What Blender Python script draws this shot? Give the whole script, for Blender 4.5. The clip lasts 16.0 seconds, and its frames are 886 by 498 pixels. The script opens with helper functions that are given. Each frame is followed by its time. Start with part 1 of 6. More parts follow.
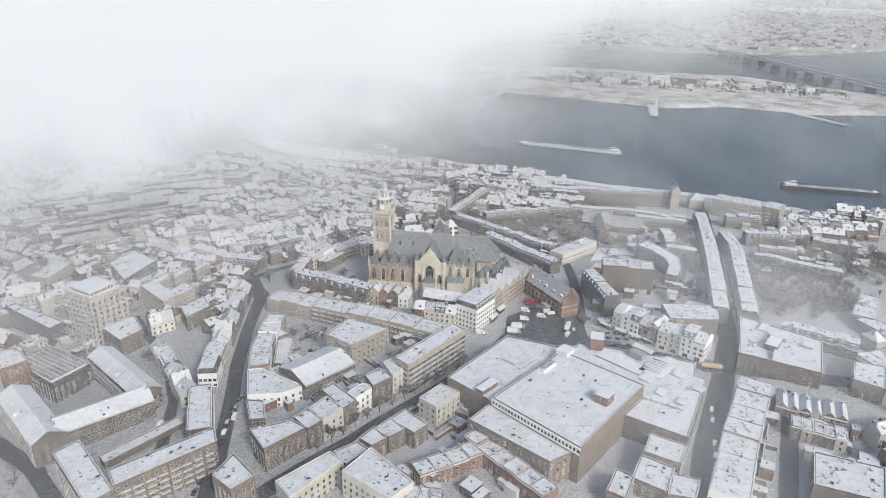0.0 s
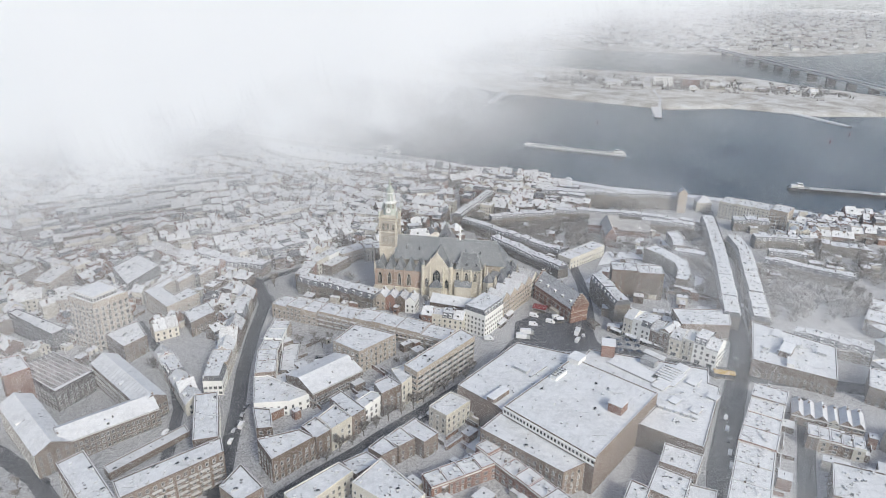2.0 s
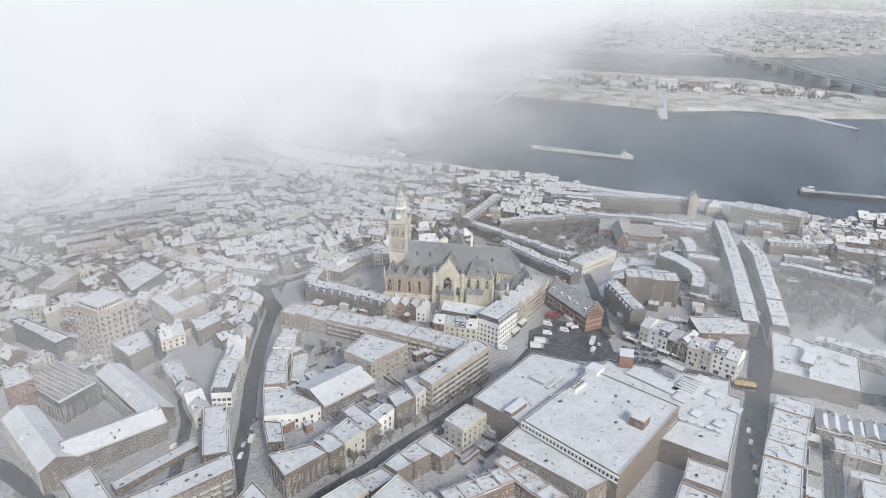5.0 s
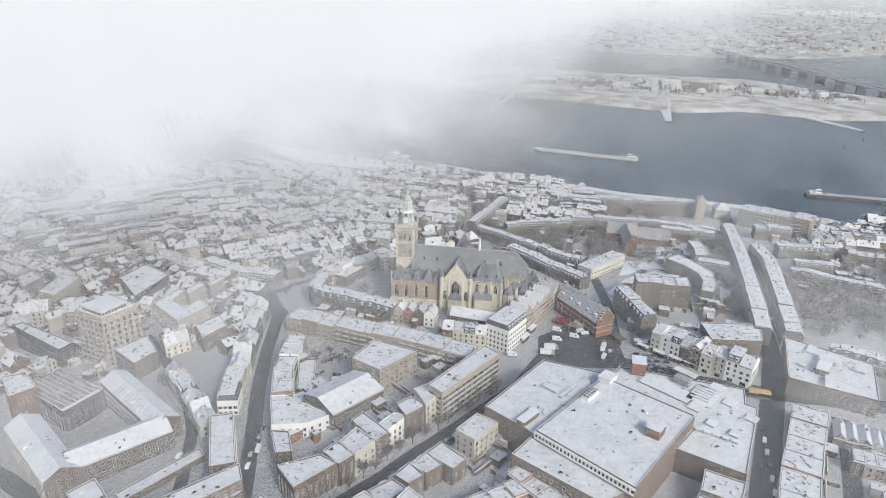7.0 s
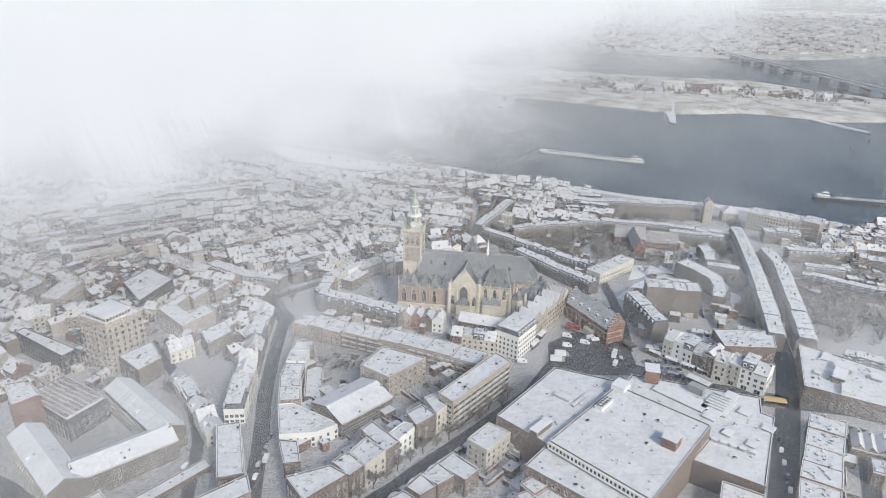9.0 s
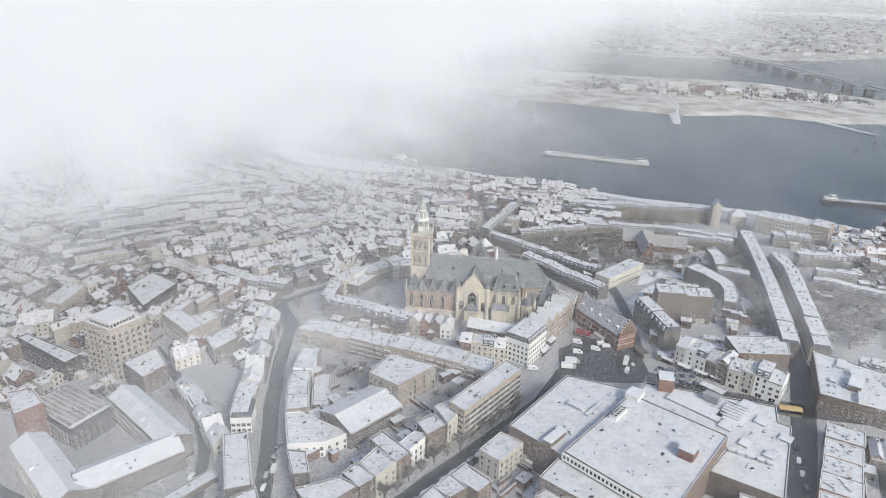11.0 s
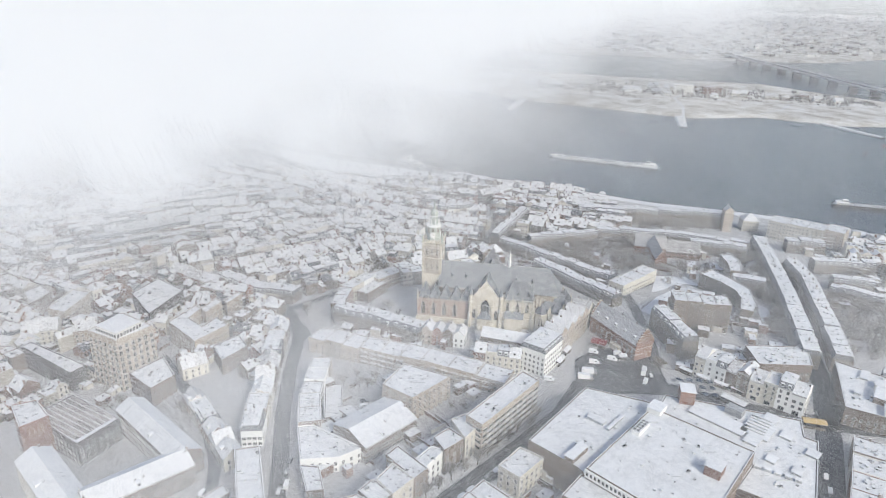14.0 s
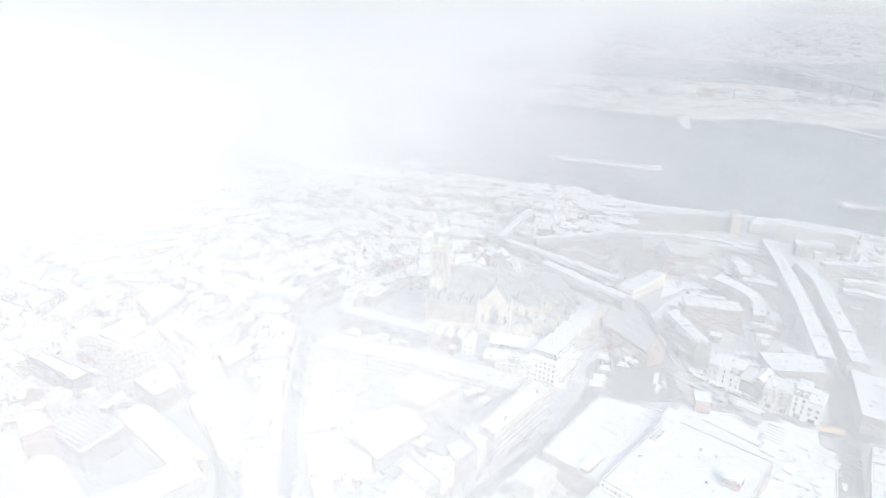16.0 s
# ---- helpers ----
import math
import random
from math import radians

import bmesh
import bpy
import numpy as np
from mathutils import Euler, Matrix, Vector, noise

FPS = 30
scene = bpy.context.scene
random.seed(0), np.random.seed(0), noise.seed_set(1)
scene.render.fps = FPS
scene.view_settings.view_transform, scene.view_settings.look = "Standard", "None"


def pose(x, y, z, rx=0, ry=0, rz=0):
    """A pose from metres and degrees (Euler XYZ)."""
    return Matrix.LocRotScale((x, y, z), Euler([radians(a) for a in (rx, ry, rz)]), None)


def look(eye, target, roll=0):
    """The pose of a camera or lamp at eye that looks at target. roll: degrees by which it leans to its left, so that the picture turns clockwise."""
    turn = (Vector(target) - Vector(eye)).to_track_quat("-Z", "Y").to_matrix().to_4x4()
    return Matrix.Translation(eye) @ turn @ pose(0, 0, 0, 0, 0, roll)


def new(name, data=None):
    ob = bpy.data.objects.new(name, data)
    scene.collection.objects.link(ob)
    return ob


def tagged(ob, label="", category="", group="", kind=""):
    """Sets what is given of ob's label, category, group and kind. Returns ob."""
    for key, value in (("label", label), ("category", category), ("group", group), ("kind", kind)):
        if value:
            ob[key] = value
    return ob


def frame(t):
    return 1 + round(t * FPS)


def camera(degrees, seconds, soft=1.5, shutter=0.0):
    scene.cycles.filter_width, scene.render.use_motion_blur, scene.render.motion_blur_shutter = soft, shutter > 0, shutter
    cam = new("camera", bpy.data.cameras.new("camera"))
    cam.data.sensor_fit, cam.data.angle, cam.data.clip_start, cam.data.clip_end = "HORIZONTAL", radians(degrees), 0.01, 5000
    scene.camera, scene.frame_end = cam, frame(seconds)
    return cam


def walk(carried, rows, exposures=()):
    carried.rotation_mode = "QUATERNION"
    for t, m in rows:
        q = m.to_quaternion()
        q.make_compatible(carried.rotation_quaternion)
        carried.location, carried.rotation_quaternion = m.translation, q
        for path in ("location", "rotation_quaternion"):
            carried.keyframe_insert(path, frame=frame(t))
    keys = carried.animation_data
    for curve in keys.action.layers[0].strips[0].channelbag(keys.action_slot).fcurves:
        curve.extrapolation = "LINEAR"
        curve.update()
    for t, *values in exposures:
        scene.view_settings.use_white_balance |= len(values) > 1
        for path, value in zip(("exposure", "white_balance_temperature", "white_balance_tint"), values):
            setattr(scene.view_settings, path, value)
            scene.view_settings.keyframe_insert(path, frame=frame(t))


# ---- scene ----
cam = camera(66.09, 16.0, soft=0.8)
PATH = [
    (0, look((36.118, -312.365, 204.592), (45.886, -127.729, 128.341), 1.328)),
    (0.5, look((34.957, -310.791, 204.586), (44.746, -126.131, 128.395), 1.322)),
    (1, look((33.788, -309.199, 204.585), (43.599, -124.519, 128.447), 1.318)),
    (1.5, look((32.613, -307.591, 204.589), (42.444, -122.893, 128.496), 1.318)),
    (2, look((31.432, -305.969, 204.596), (41.283, -121.256, 128.543), 1.319)),
    (2.5, look((30.245, -304.335, 204.608), (40.115, -119.608, 128.590), 1.323)),
    (3, look((29.053, -302.690, 204.623), (38.941, -117.952, 128.636), 1.329)),
    (3.5, look((27.857, -301.037, 204.642), (37.762, -116.289, 128.682), 1.337)),
    (4, look((26.656, -299.377, 204.663), (36.577, -114.619, 128.729), 1.346)),
    (6.5, look((20.595, -291.020, 204.807), (30.578, -106.220, 128.984), 1.410)),
    (7, look((19.373, -289.346, 204.841), (29.365, -104.536, 129.041), 1.425)),
    (7.5, look((18.148, -287.672, 204.876), (28.149, -102.853, 129.100), 1.441)),
    (8, look((16.920, -286.000, 204.912), (26.929, -101.171, 129.160), 1.457)),
    (8.5, look((15.689, -284.330, 204.948), (25.706, -99.492, 129.223), 1.473)),
    (9, look((14.455, -282.663, 204.985), (24.479, -97.814, 129.287), 1.490)),
    (11.5, look((8.231, -274.378, 205.168), (18.305, -89.471, 129.617), 1.571)),
    (12, look((6.974, -272.732, 205.203), (17.063, -87.813, 129.682), 1.586)),
    (12.5, look((5.711, -271.088, 205.237), (15.819, -86.158, 129.746), 1.602)),
    (13, look((4.444, -269.446, 205.270), (14.572, -84.507, 129.806), 1.617)),
    (13.5, look((3.170, -267.807, 205.301), (13.324, -82.858, 129.863), 1.632)),
    (14, look((1.891, -266.169, 205.331), (12.073, -81.212, 129.915), 1.647)),
    (14.5, look((0.604, -264.531, 205.359), (10.821, -79.569, 129.963), 1.661)),
    (15, look((-0.691, -262.893, 205.386), (9.567, -77.927, 130.003), 1.675)),
    (15.5, look((-1.993, -261.254, 205.410), (8.311, -76.287, 130.037), 1.690)),
    (16, look((-3.305, -259.612, 205.433), (7.053, -74.647, 130.061), 1.704)),
]
walk(cam, PATH, [(0.0, 0.25), (13.3, 0.27), (14.0, 0.36), (15.0, 0.48), (16.0, 0.62)])

# ---- light ----
SUN_AZ, SUN_EL = radians(150), radians(37)          # clockwise from +y
world = bpy.data.worlds.new("world")
scene.world = world
world.use_nodes = True
wn = world.node_tree
sky = wn.nodes.new("ShaderNodeTexSky")
sky.sky_type, sky.sun_disc, sky.sun_elevation, sky.sun_rotation = "NISHITA", False, SUN_EL, SUN_AZ
sky.dust_density, sky.air_density = 2.6, 1.0
wn.nodes["Background"].inputs["Strength"].default_value = 0.15
wn.links.new(sky.outputs[0], wn.nodes["Background"].inputs["Color"])
sun = new("sun", bpy.data.lights.new("sun", "SUN"))
sun.data.energy, sun.data.angle, sun.data.color = 2.05, radians(9), (0.965, 0.97, 0.885)
sun.matrix_world = look((math.sin(SUN_AZ) * math.cos(SUN_EL), math.cos(SUN_AZ) * math.cos(SUN_EL), math.sin(SUN_EL)), (0, 0, 0))


# ---- materials ----
def nodes_of(name):
    m = bpy.data.materials.new(name)
    m.use_nodes = True
    return m, m.node_tree.nodes, m.node_tree.links


def ramp(nodes, links, fac, stops):
    r = nodes.new("ShaderNodeValToRGB")
    while len(r.color_ramp.elements) < len(stops):
        r.color_ramp.elements.new(0.5)
    for e, (p, c) in zip(r.color_ramp.elements, stops):
        e.position, e.color = p, (*c, 1)
    links.new(fac, r.inputs[0])
    return r.outputs[0]


def surface(name, a, b, size=0.4, rough=0.85, bump=0.3, snow=0.0, vary=0.12, metal=0.0, island=False, patches=0.35):
    """Two tones in grain and patches, a tone of its own for each object, and patches of snow on what faces up."""
    m, n, l = nodes_of(name)
    bs = n["Principled BSDF"]
    co = n.new("ShaderNodeNewGeometry")
    fine, broad = n.new("ShaderNodeTexNoise"), n.new("ShaderNodeTexNoise")
    for t, s in ((fine, 1 / size), (broad, 0.12)):
        t.inputs["Scale"].default_value, t.inputs["Detail"].default_value = s, 5
        l.new(co.outputs["Position"], t.inputs["Vector"])
    add = n.new("ShaderNodeMath"); add.operation = "MULTIPLY_ADD"
    l.new(fine.outputs[0], add.inputs[0]); add.inputs[1].default_value = 0.6
    half = n.new("ShaderNodeMath"); half.operation = "MULTIPLY"; half.inputs[1].default_value = 0.4
    l.new(broad.outputs[0], half.inputs[0]); l.new(half.outputs[0], add.inputs[2])
    col = ramp(n, l, add.outputs[0], [(0.35, a), (0.65, b)])
    info = co if island else n.new("ShaderNodeObjectInfo")
    own = info.outputs["Random Per Island" if island else "Random"]
    hsv = n.new("ShaderNodeHueSaturation")
    val = n.new("ShaderNodeMapRange")
    val.inputs["To Min"].default_value, val.inputs["To Max"].default_value = 1 - vary, 1 + vary
    l.new(own, val.inputs["Value"]); l.new(val.outputs[0], hsv.inputs["Value"]); l.new(col, hsv.inputs["Color"])
    out = hsv.outputs[0]
    if snow:
        patch = n.new("ShaderNodeTexNoise"); patch.inputs["Scale"].default_value, patch.inputs["Detail"].default_value = patches, 8
        l.new(co.outputs["Position"], patch.inputs["Vector"])
        sep = n.new("ShaderNodeSeparateXYZ"); l.new(co.outputs["Normal"], sep.inputs[0])
        up = n.new("ShaderNodeMapRange"); up.inputs["From Min"].default_value, up.inputs["From Max"].default_value = 0.25, 0.75
        l.new(sep.outputs["Z"], up.inputs["Value"])
        shift = n.new("ShaderNodeMath"); shift.operation = "MULTIPLY_ADD"; shift.inputs[1].default_value = 0.22; shift.inputs[2].default_value = snow - 0.61
        l.new(own, shift.inputs[0])
        s1 = n.new("ShaderNodeMath"); s1.operation = "ADD"; l.new(patch.outputs[0], s1.inputs[0]); l.new(shift.outputs[0], s1.inputs[1])
        s2 = n.new("ShaderNodeMapRange"); s2.inputs["From Min"].default_value, s2.inputs["From Max"].default_value = 0.36, 0.62
        l.new(s1.outputs[0], s2.inputs["Value"])
        mul = n.new("ShaderNodeMath"); mul.operation = "MULTIPLY"; l.new(s2.outputs[0], mul.inputs[0]); l.new(up.outputs[0], mul.inputs[1])
        mix = n.new("ShaderNodeMix"); mix.data_type = "RGBA"
        l.new(mul.outputs[0], mix.inputs["Factor"]); l.new(out, mix.inputs[6]); l.new(ramp(n, l, add.outputs[0], [(0.36, (0.48, 0.49, 0.505)), (0.60, (0.61, 0.62, 0.637))]), mix.inputs[7])
        out = mix.outputs[2]
    l.new(out, bs.inputs["Base Color"])
    bs.inputs["Roughness"].default_value, bs.inputs["Metallic"].default_value = rough, metal
    if bump:
        b_ = n.new("ShaderNodeBump"); b_.inputs["Strength"].default_value, b_.inputs["Distance"].default_value = bump, 0.15
        l.new(fine.outputs[0], b_.inputs["Height"]); l.new(b_.outputs[0], bs.inputs["Normal"])
    return m


SNOW = surface("snow", (0.54, 0.55, 0.57), (0.67, 0.68, 0.697), 2.0, 0.75, 0.25, vary=0.06)
SNOW_ROOF = surface("snow_on_tiles", (0.20, 0.19, 0.19), (0.33, 0.31, 0.30), 0.5, 0.8, 0.4, snow=0.60, vary=0.3, patches=1.3)
SNOW_FLAT = surface("snow_on_bitumen", (0.17, 0.17, 0.18), (0.26, 0.26, 0.27), 2.2, 0.8, 0.25, snow=0.82, vary=0.2, patches=0.7)
# dark tone for the parapet's shadow along the edges of flat roofs
SHADED_BITUMEN = surface("shaded_bitumen", (0.07, 0.07, 0.075), (0.16, 0.16, 0.165), 0.8, 0.6, 0.2, snow=0.35, vary=0.2, patches=0.8)
BITUMEN_WET = surface("thawed_bitumen", (0.05, 0.05, 0.055), (0.11, 0.11, 0.115), 0.8, 0.5, 0.2, vary=0.2)
SLATE = surface("slate", (0.10, 0.108, 0.115), (0.19, 0.20, 0.21), 0.5, 0.6, 0.4, snow=0.24, vary=0.12, patches=2.4)
SLATE_SNOWY = surface("half_snowy_slate", (0.12, 0.115, 0.115), (0.22, 0.21, 0.205), 0.5, 0.7, 0.4, snow=0.47, vary=0.1, patches=1.1)
SLATE_BARE = surface("steep_slate", (0.085, 0.09, 0.10), (0.15, 0.155, 0.17), 0.5, 0.6, 0.4, vary=0.15)
BRICK_RED = surface("red_brick", (0.150, 0.088, 0.070), (0.250, 0.150, 0.118), 0.35, 0.9, 0.4, vary=0.25)
BRICK_BROWN = surface("brown_brick", (0.115, 0.092, 0.078), (0.205, 0.165, 0.140), 0.35, 0.9, 0.4, vary=0.25)
BRICK_DARK = surface("dark_brick", (0.055, 0.05, 0.05), (0.10, 0.09, 0.09), 0.35, 0.9, 0.4, vary=0.2)
BRICK_PALE = surface("pale_brick", (0.30, 0.255, 0.215), (0.41, 0.365, 0.31), 0.35, 0.9, 0.3, vary=0.12)
PLASTER = surface("cream_plaster", (0.44, 0.415, 0.36), (0.58, 0.555, 0.49), 0.6, 0.85, 0.15, vary=0.15)
WHITE = surface("white_plaster", (0.68, 0.68, 0.66), (0.78, 0.78, 0.76), 0.6, 0.8, 0.1, vary=0.06)
SANDSTONE = surface("sandstone", (0.36, 0.325, 0.265), (0.66, 0.615, 0.52), 0.7, 0.9, 0.4, vary=0.08)
CHURCH_BRICK = surface("church_brick", (0.28, 0.205, 0.165), (0.41, 0.32, 0.265), 0.5, 0.9, 0.4, vary=0.08)
TOWER_STONE = surface("weathered_tower_stone", (0.27, 0.235, 0.195), (0.40, 0.36, 0.305), 0.6, 0.9, 0.4, vary=0.05)
BRICK_GREY = surface("weathered_brick", (0.13, 0.115, 0.10), (0.215, 0.195, 0.17), 0.35, 0.9, 0.4, vary=0.22)
CONCRETE = surface("concrete", (0.30, 0.30, 0.30), (0.42, 0.42, 0.41), 0.8, 0.9, 0.2, vary=0.1)
PAINT = surface("white_paint", (0.70, 0.70, 0.68), (0.80, 0.80, 0.78), 0.3, 0.5, 0.0, vary=0.08)
FRAME = surface("window_frame_paint", (0.46, 0.46, 0.45), (0.58, 0.58, 0.56), 0.3, 0.6, 0.0, vary=0.3)
GLASS = surface("window_glass", (0.02, 0.025, 0.03), (0.05, 0.055, 0.06), 1.5, 0.12, 0.0, vary=0.5)
METAL = surface("grey_metal", (0.30, 0.31, 0.32), (0.45, 0.46, 0.47), 0.4, 0.6, 0.1, metal=0.15, vary=0.2)
DARK = surface("dark_metal", (0.03, 0.03, 0.035), (0.06, 0.06, 0.065), 0.4, 0.5, 0.0, vary=0.2)
COPPER = surface("green_copper", (0.33, 0.365, 0.335), (0.50, 0.53, 0.485), 0.5, 0.7, 0.2, vary=0.1)
ASPHALT = surface("wet_asphalt", (0.045, 0.047, 0.052), (0.09, 0.092, 0.098), 1.2, 0.55, 0.2, snow=0.20, vary=0.0, patches=0.5)
PAVING = surface("snowy_paving", (0.10, 0.10, 0.105), (0.18, 0.175, 0.17), 0.8, 0.8, 0.2, snow=0.66, vary=0.0)
BARK = surface("frosted_bark", (0.08, 0.07, 0.06), (0.17, 0.155, 0.14), 0.3, 0.9, 0.2, vary=0.15)
TWIG = surface("frosted_twigs", (0.12, 0.108, 0.095), (0.29, 0.272, 0.255), 0.8, 0.9, 0.0, vary=0.15)
AWNING_RED = surface("red_canvas", (0.17, 0.035, 0.04), (0.24, 0.06, 0.06), 0.5, 0.8, 0.1, snow=0.2, vary=0.1)
NAVY = surface("navy_canvas", (0.03, 0.045, 0.075), (0.06, 0.08, 0.115), 0.5, 0.8, 0.1, snow=0.25, vary=0.2)
OCHRE = surface("ochre_canvas", (0.42, 0.30, 0.12), (0.52, 0.38, 0.18), 0.5, 0.8, 0.1)
CAR_WHITE = surface("white_car_paint", (0.70, 0.71, 0.72), (0.74, 0.75, 0.76), 1, 0.3, 0.0, snow=0.3, vary=0.05)
CAR_DARK = surface("dark_car_paint", (0.03, 0.035, 0.045), (0.06, 0.06, 0.07), 1, 0.3, 0.0, snow=0.45, vary=0.4)
CAR_RED = surface("red_car_paint", (0.30, 0.04, 0.04), (0.34, 0.05, 0.05), 1, 0.3, 0.0, snow=0.35, vary=0.2)
TOWN = [surface("town_brick_red", (0.14, 0.092, 0.075), (0.235, 0.155, 0.125), 0.35, 0.9, 0.4, vary=0.35, island=True),
        surface("town_brick_brown", (0.11, 0.092, 0.08), (0.20, 0.165, 0.14), 0.35, 0.9, 0.4, vary=0.35, island=True),
        surface("town_plaster", (0.36, 0.34, 0.30), (0.55, 0.52, 0.46), 0.6, 0.85, 0.15, vary=0.3, island=True),
        # snow amount raised to put the old town's local sunlight into its roofs
        surface("town_snow_on_tiles", (0.17, 0.165, 0.165), (0.31, 0.29, 0.28), 0.5, 0.8, 0.4, snow=0.74, vary=0.35, island=True, patches=1.2),
        surface("town_slate", (0.06, 0.065, 0.075), (0.12, 0.125, 0.14), 0.5, 0.6, 0.4, snow=0.3, vary=0.25, island=True)]
RUBBER = surface("rubber", (0.015, 0.015, 0.015), (0.03, 0.03, 0.03), 0.2, 0.9, 0.0)


def ground_material():
    """Town snow trodden to slush, meadows with grass showing through, sand at the banks."""
    m, n, l = nodes_of("snowy_ground")
    bs, co = n["Principled BSDF"], n.new("ShaderNodeNewGeometry")
    big, mid, fine = (n.new("ShaderNodeTexNoise") for _ in range(3))
    for t, s in ((big, 0.012), (mid, 0.9), (fine, 2.6)):
        t.inputs["Scale"].default_value, t.inputs["Detail"].default_value, t.inputs["Roughness"].default_value = s, 9, 0.68
        l.new(co.outputs["Position"], t.inputs["Vector"])
    a = ramp(n, l, mid.outputs[0], [(0.31, (0.13, 0.128, 0.125)), (0.42, (0.30, 0.30, 0.305)), (0.51, (0.43, 0.435, 0.45)), (0.62, (0.55, 0.56, 0.58))])
    b = ramp(n, l, fine.outputs[0], [(0.3, (0.82, 0.815, 0.81)), (0.7, (1, 1, 1))])
    c = ramp(n, l, big.outputs[0], [(0.35, (0.80, 0.785, 0.76)), (0.65, (1, 1, 1))])
    out = a
    for extra in (b, c):
        mix = n.new("ShaderNodeMix"); mix.data_type, mix.blend_type = "RGBA", "MULTIPLY"
        mix.inputs["Factor"].default_value = 1
        l.new(out, mix.inputs[6]); l.new(extra, mix.inputs[7]); out = mix.outputs[2]
    sep = n.new("ShaderNodeSeparateXYZ"); l.new(co.outputs["Position"], sep.inputs[0])
    far = n.new("ShaderNodeMapRange"); far.inputs["From Min"].default_value, far.inputs["From Max"].default_value = 690, 760
    l.new(sep.outputs["Y"], far.inputs["Value"])
    wild = n.new("ShaderNodeTexNoise"); wild.inputs["Scale"].default_value, wild.inputs["Detail"].default_value = 0.03, 8
    l.new(co.outputs["Position"], wild.inputs["Vector"])
    meadow = ramp(n, l, wild.outputs[0], [(0.36, (0.29, 0.265, 0.23)), (0.48, (0.43, 0.41, 0.375)), (0.64, (0.58, 0.575, 0.56))])
    wide = n.new("ShaderNodeMix"); wide.data_type = "RGBA"
    l.new(far.outputs[0], wide.inputs["Factor"]); l.new(out, wide.inputs[6]); l.new(meadow, wide.inputs[7])
    l.new(wide.outputs[2], bs.inputs["Base Color"])
    bs.inputs["Roughness"].default_value = 0.9
    return m


def water_material():
    m, n, l = nodes_of("river_water")
    bs, co = n["Principled BSDF"], n.new("ShaderNodeNewGeometry")
    w = n.new("ShaderNodeTexNoise"); w.inputs["Scale"].default_value, w.inputs["Detail"].default_value = 0.22, 4
    v = n.new("ShaderNodeTexNoise"); v.inputs["Scale"].default_value, v.inputs["Detail"].default_value = 0.006, 4
    stretch = n.new("ShaderNodeMapping"); stretch.inputs["Scale"].default_value = (0.5, 1.3, 1)
    stretch.inputs["Rotation"].default_value = (0, 0, radians(24))
    l.new(co.outputs["Position"], stretch.inputs["Vector"]); l.new(stretch.outputs[0], w.inputs["Vector"]); l.new(co.outputs["Position"], v.inputs["Vector"])
    l.new(ramp(n, l, v.outputs[0], [(0.3, (0.030, 0.042, 0.055)), (0.7, (0.055, 0.068, 0.082))]), bs.inputs["Base Color"])
    b_ = n.new("ShaderNodeBump"); b_.inputs["Strength"].default_value, b_.inputs["Distance"].default_value = 0.07, 0.5
    l.new(w.outputs[0], b_.inputs["Height"]); l.new(b_.outputs[0], bs.inputs["Normal"])
    bs.inputs["Roughness"].default_value, bs.inputs["IOR"].default_value = 0.25, 1.33
    return m


GROUND, WATER = ground_material(), water_material()


# ---- mesh helpers ----
class Shape:
    """Gathers boxes, prisms and slabs into one mesh."""

    def __init__(self):
        self.v, self.f, self.m = [], [], []

    def add(self, verts, faces, slot=0):
        k = len(self.v)
        self.v += [tuple(p) for p in verts]
        self.f += [tuple(i + k for i in face) for face in faces]
        self.m += [slot] * len(faces)
        return self

    def prism(self, poly, z0, z1, slot=0, top=None):
        """A polygon drawn up from z0 to z1; top: another polygon for the upper end."""
        k, top = len(poly), top or poly
        v = [(x, y, z0) for x, y in poly] + [(x, y, z1) for x, y in top]
        f = [tuple(range(k))[::-1], tuple(range(k, 2 * k))] + [(i, (i + 1) % k, k + (i + 1) % k, k + i) for i in range(k)]
        return self.add(v, f, slot)

    def box(self, x0, x1, y0, y1, z0, z1, slot=0):
        return self.prism([(x0, y0), (x1, y0), (x1, y1), (x0, y1)], z0, z1, slot)

    def extrude_x(self, prof, x0, x1, slot=0):
        """A profile of (y, z), counterclockwise seen from +x, drawn along x."""
        k = len(prof)
        v = [(x0, y, z) for y, z in prof] + [(x1, y, z) for y, z in prof]
        f = [tuple(range(k))[::-1], tuple(range(k, 2 * k))] + [(i, (i + 1) % k, k + (i + 1) % k, k + i) for i in range(k)]
        return self.add(v, f, slot)

    def extrude_y(self, prof, y0, y1, slot=0):
        k = len(prof)
        v = [(x, y0, z) for x, z in prof] + [(x, y1, z) for x, z in prof]
        f = [tuple(range(k)), tuple(range(k, 2 * k))[::-1]] + [(i, k + i, k + (i + 1) % k, (i + 1) % k) for i in range(k)]
        return self.add(v, f, slot)

    def cone(self, x, y, z0, z1, r0, r1, sides=8, slot=0):
        a = [(x + r0 * math.cos(2 * math.pi * (i + .5) / sides), y + r0 * math.sin(2 * math.pi * (i + .5) / sides)) for i in range(sides)]
        b = [(x + r1 * math.cos(2 * math.pi * (i + .5) / sides), y + r1 * math.sin(2 * math.pi * (i + .5) / sides)) for i in range(sides)]
        return self.prism(a, z0, z1, slot, b)

    def mesh(self, name, *mats):
        me = bpy.data.meshes.new(name)
        me.from_pydata(self.v, [], self.f)
        for m in mats:
            me.materials.append(m)
        if len(mats) > 1:
            me.polygons.foreach_set("material_index", self.m)
        me.update()
        return me


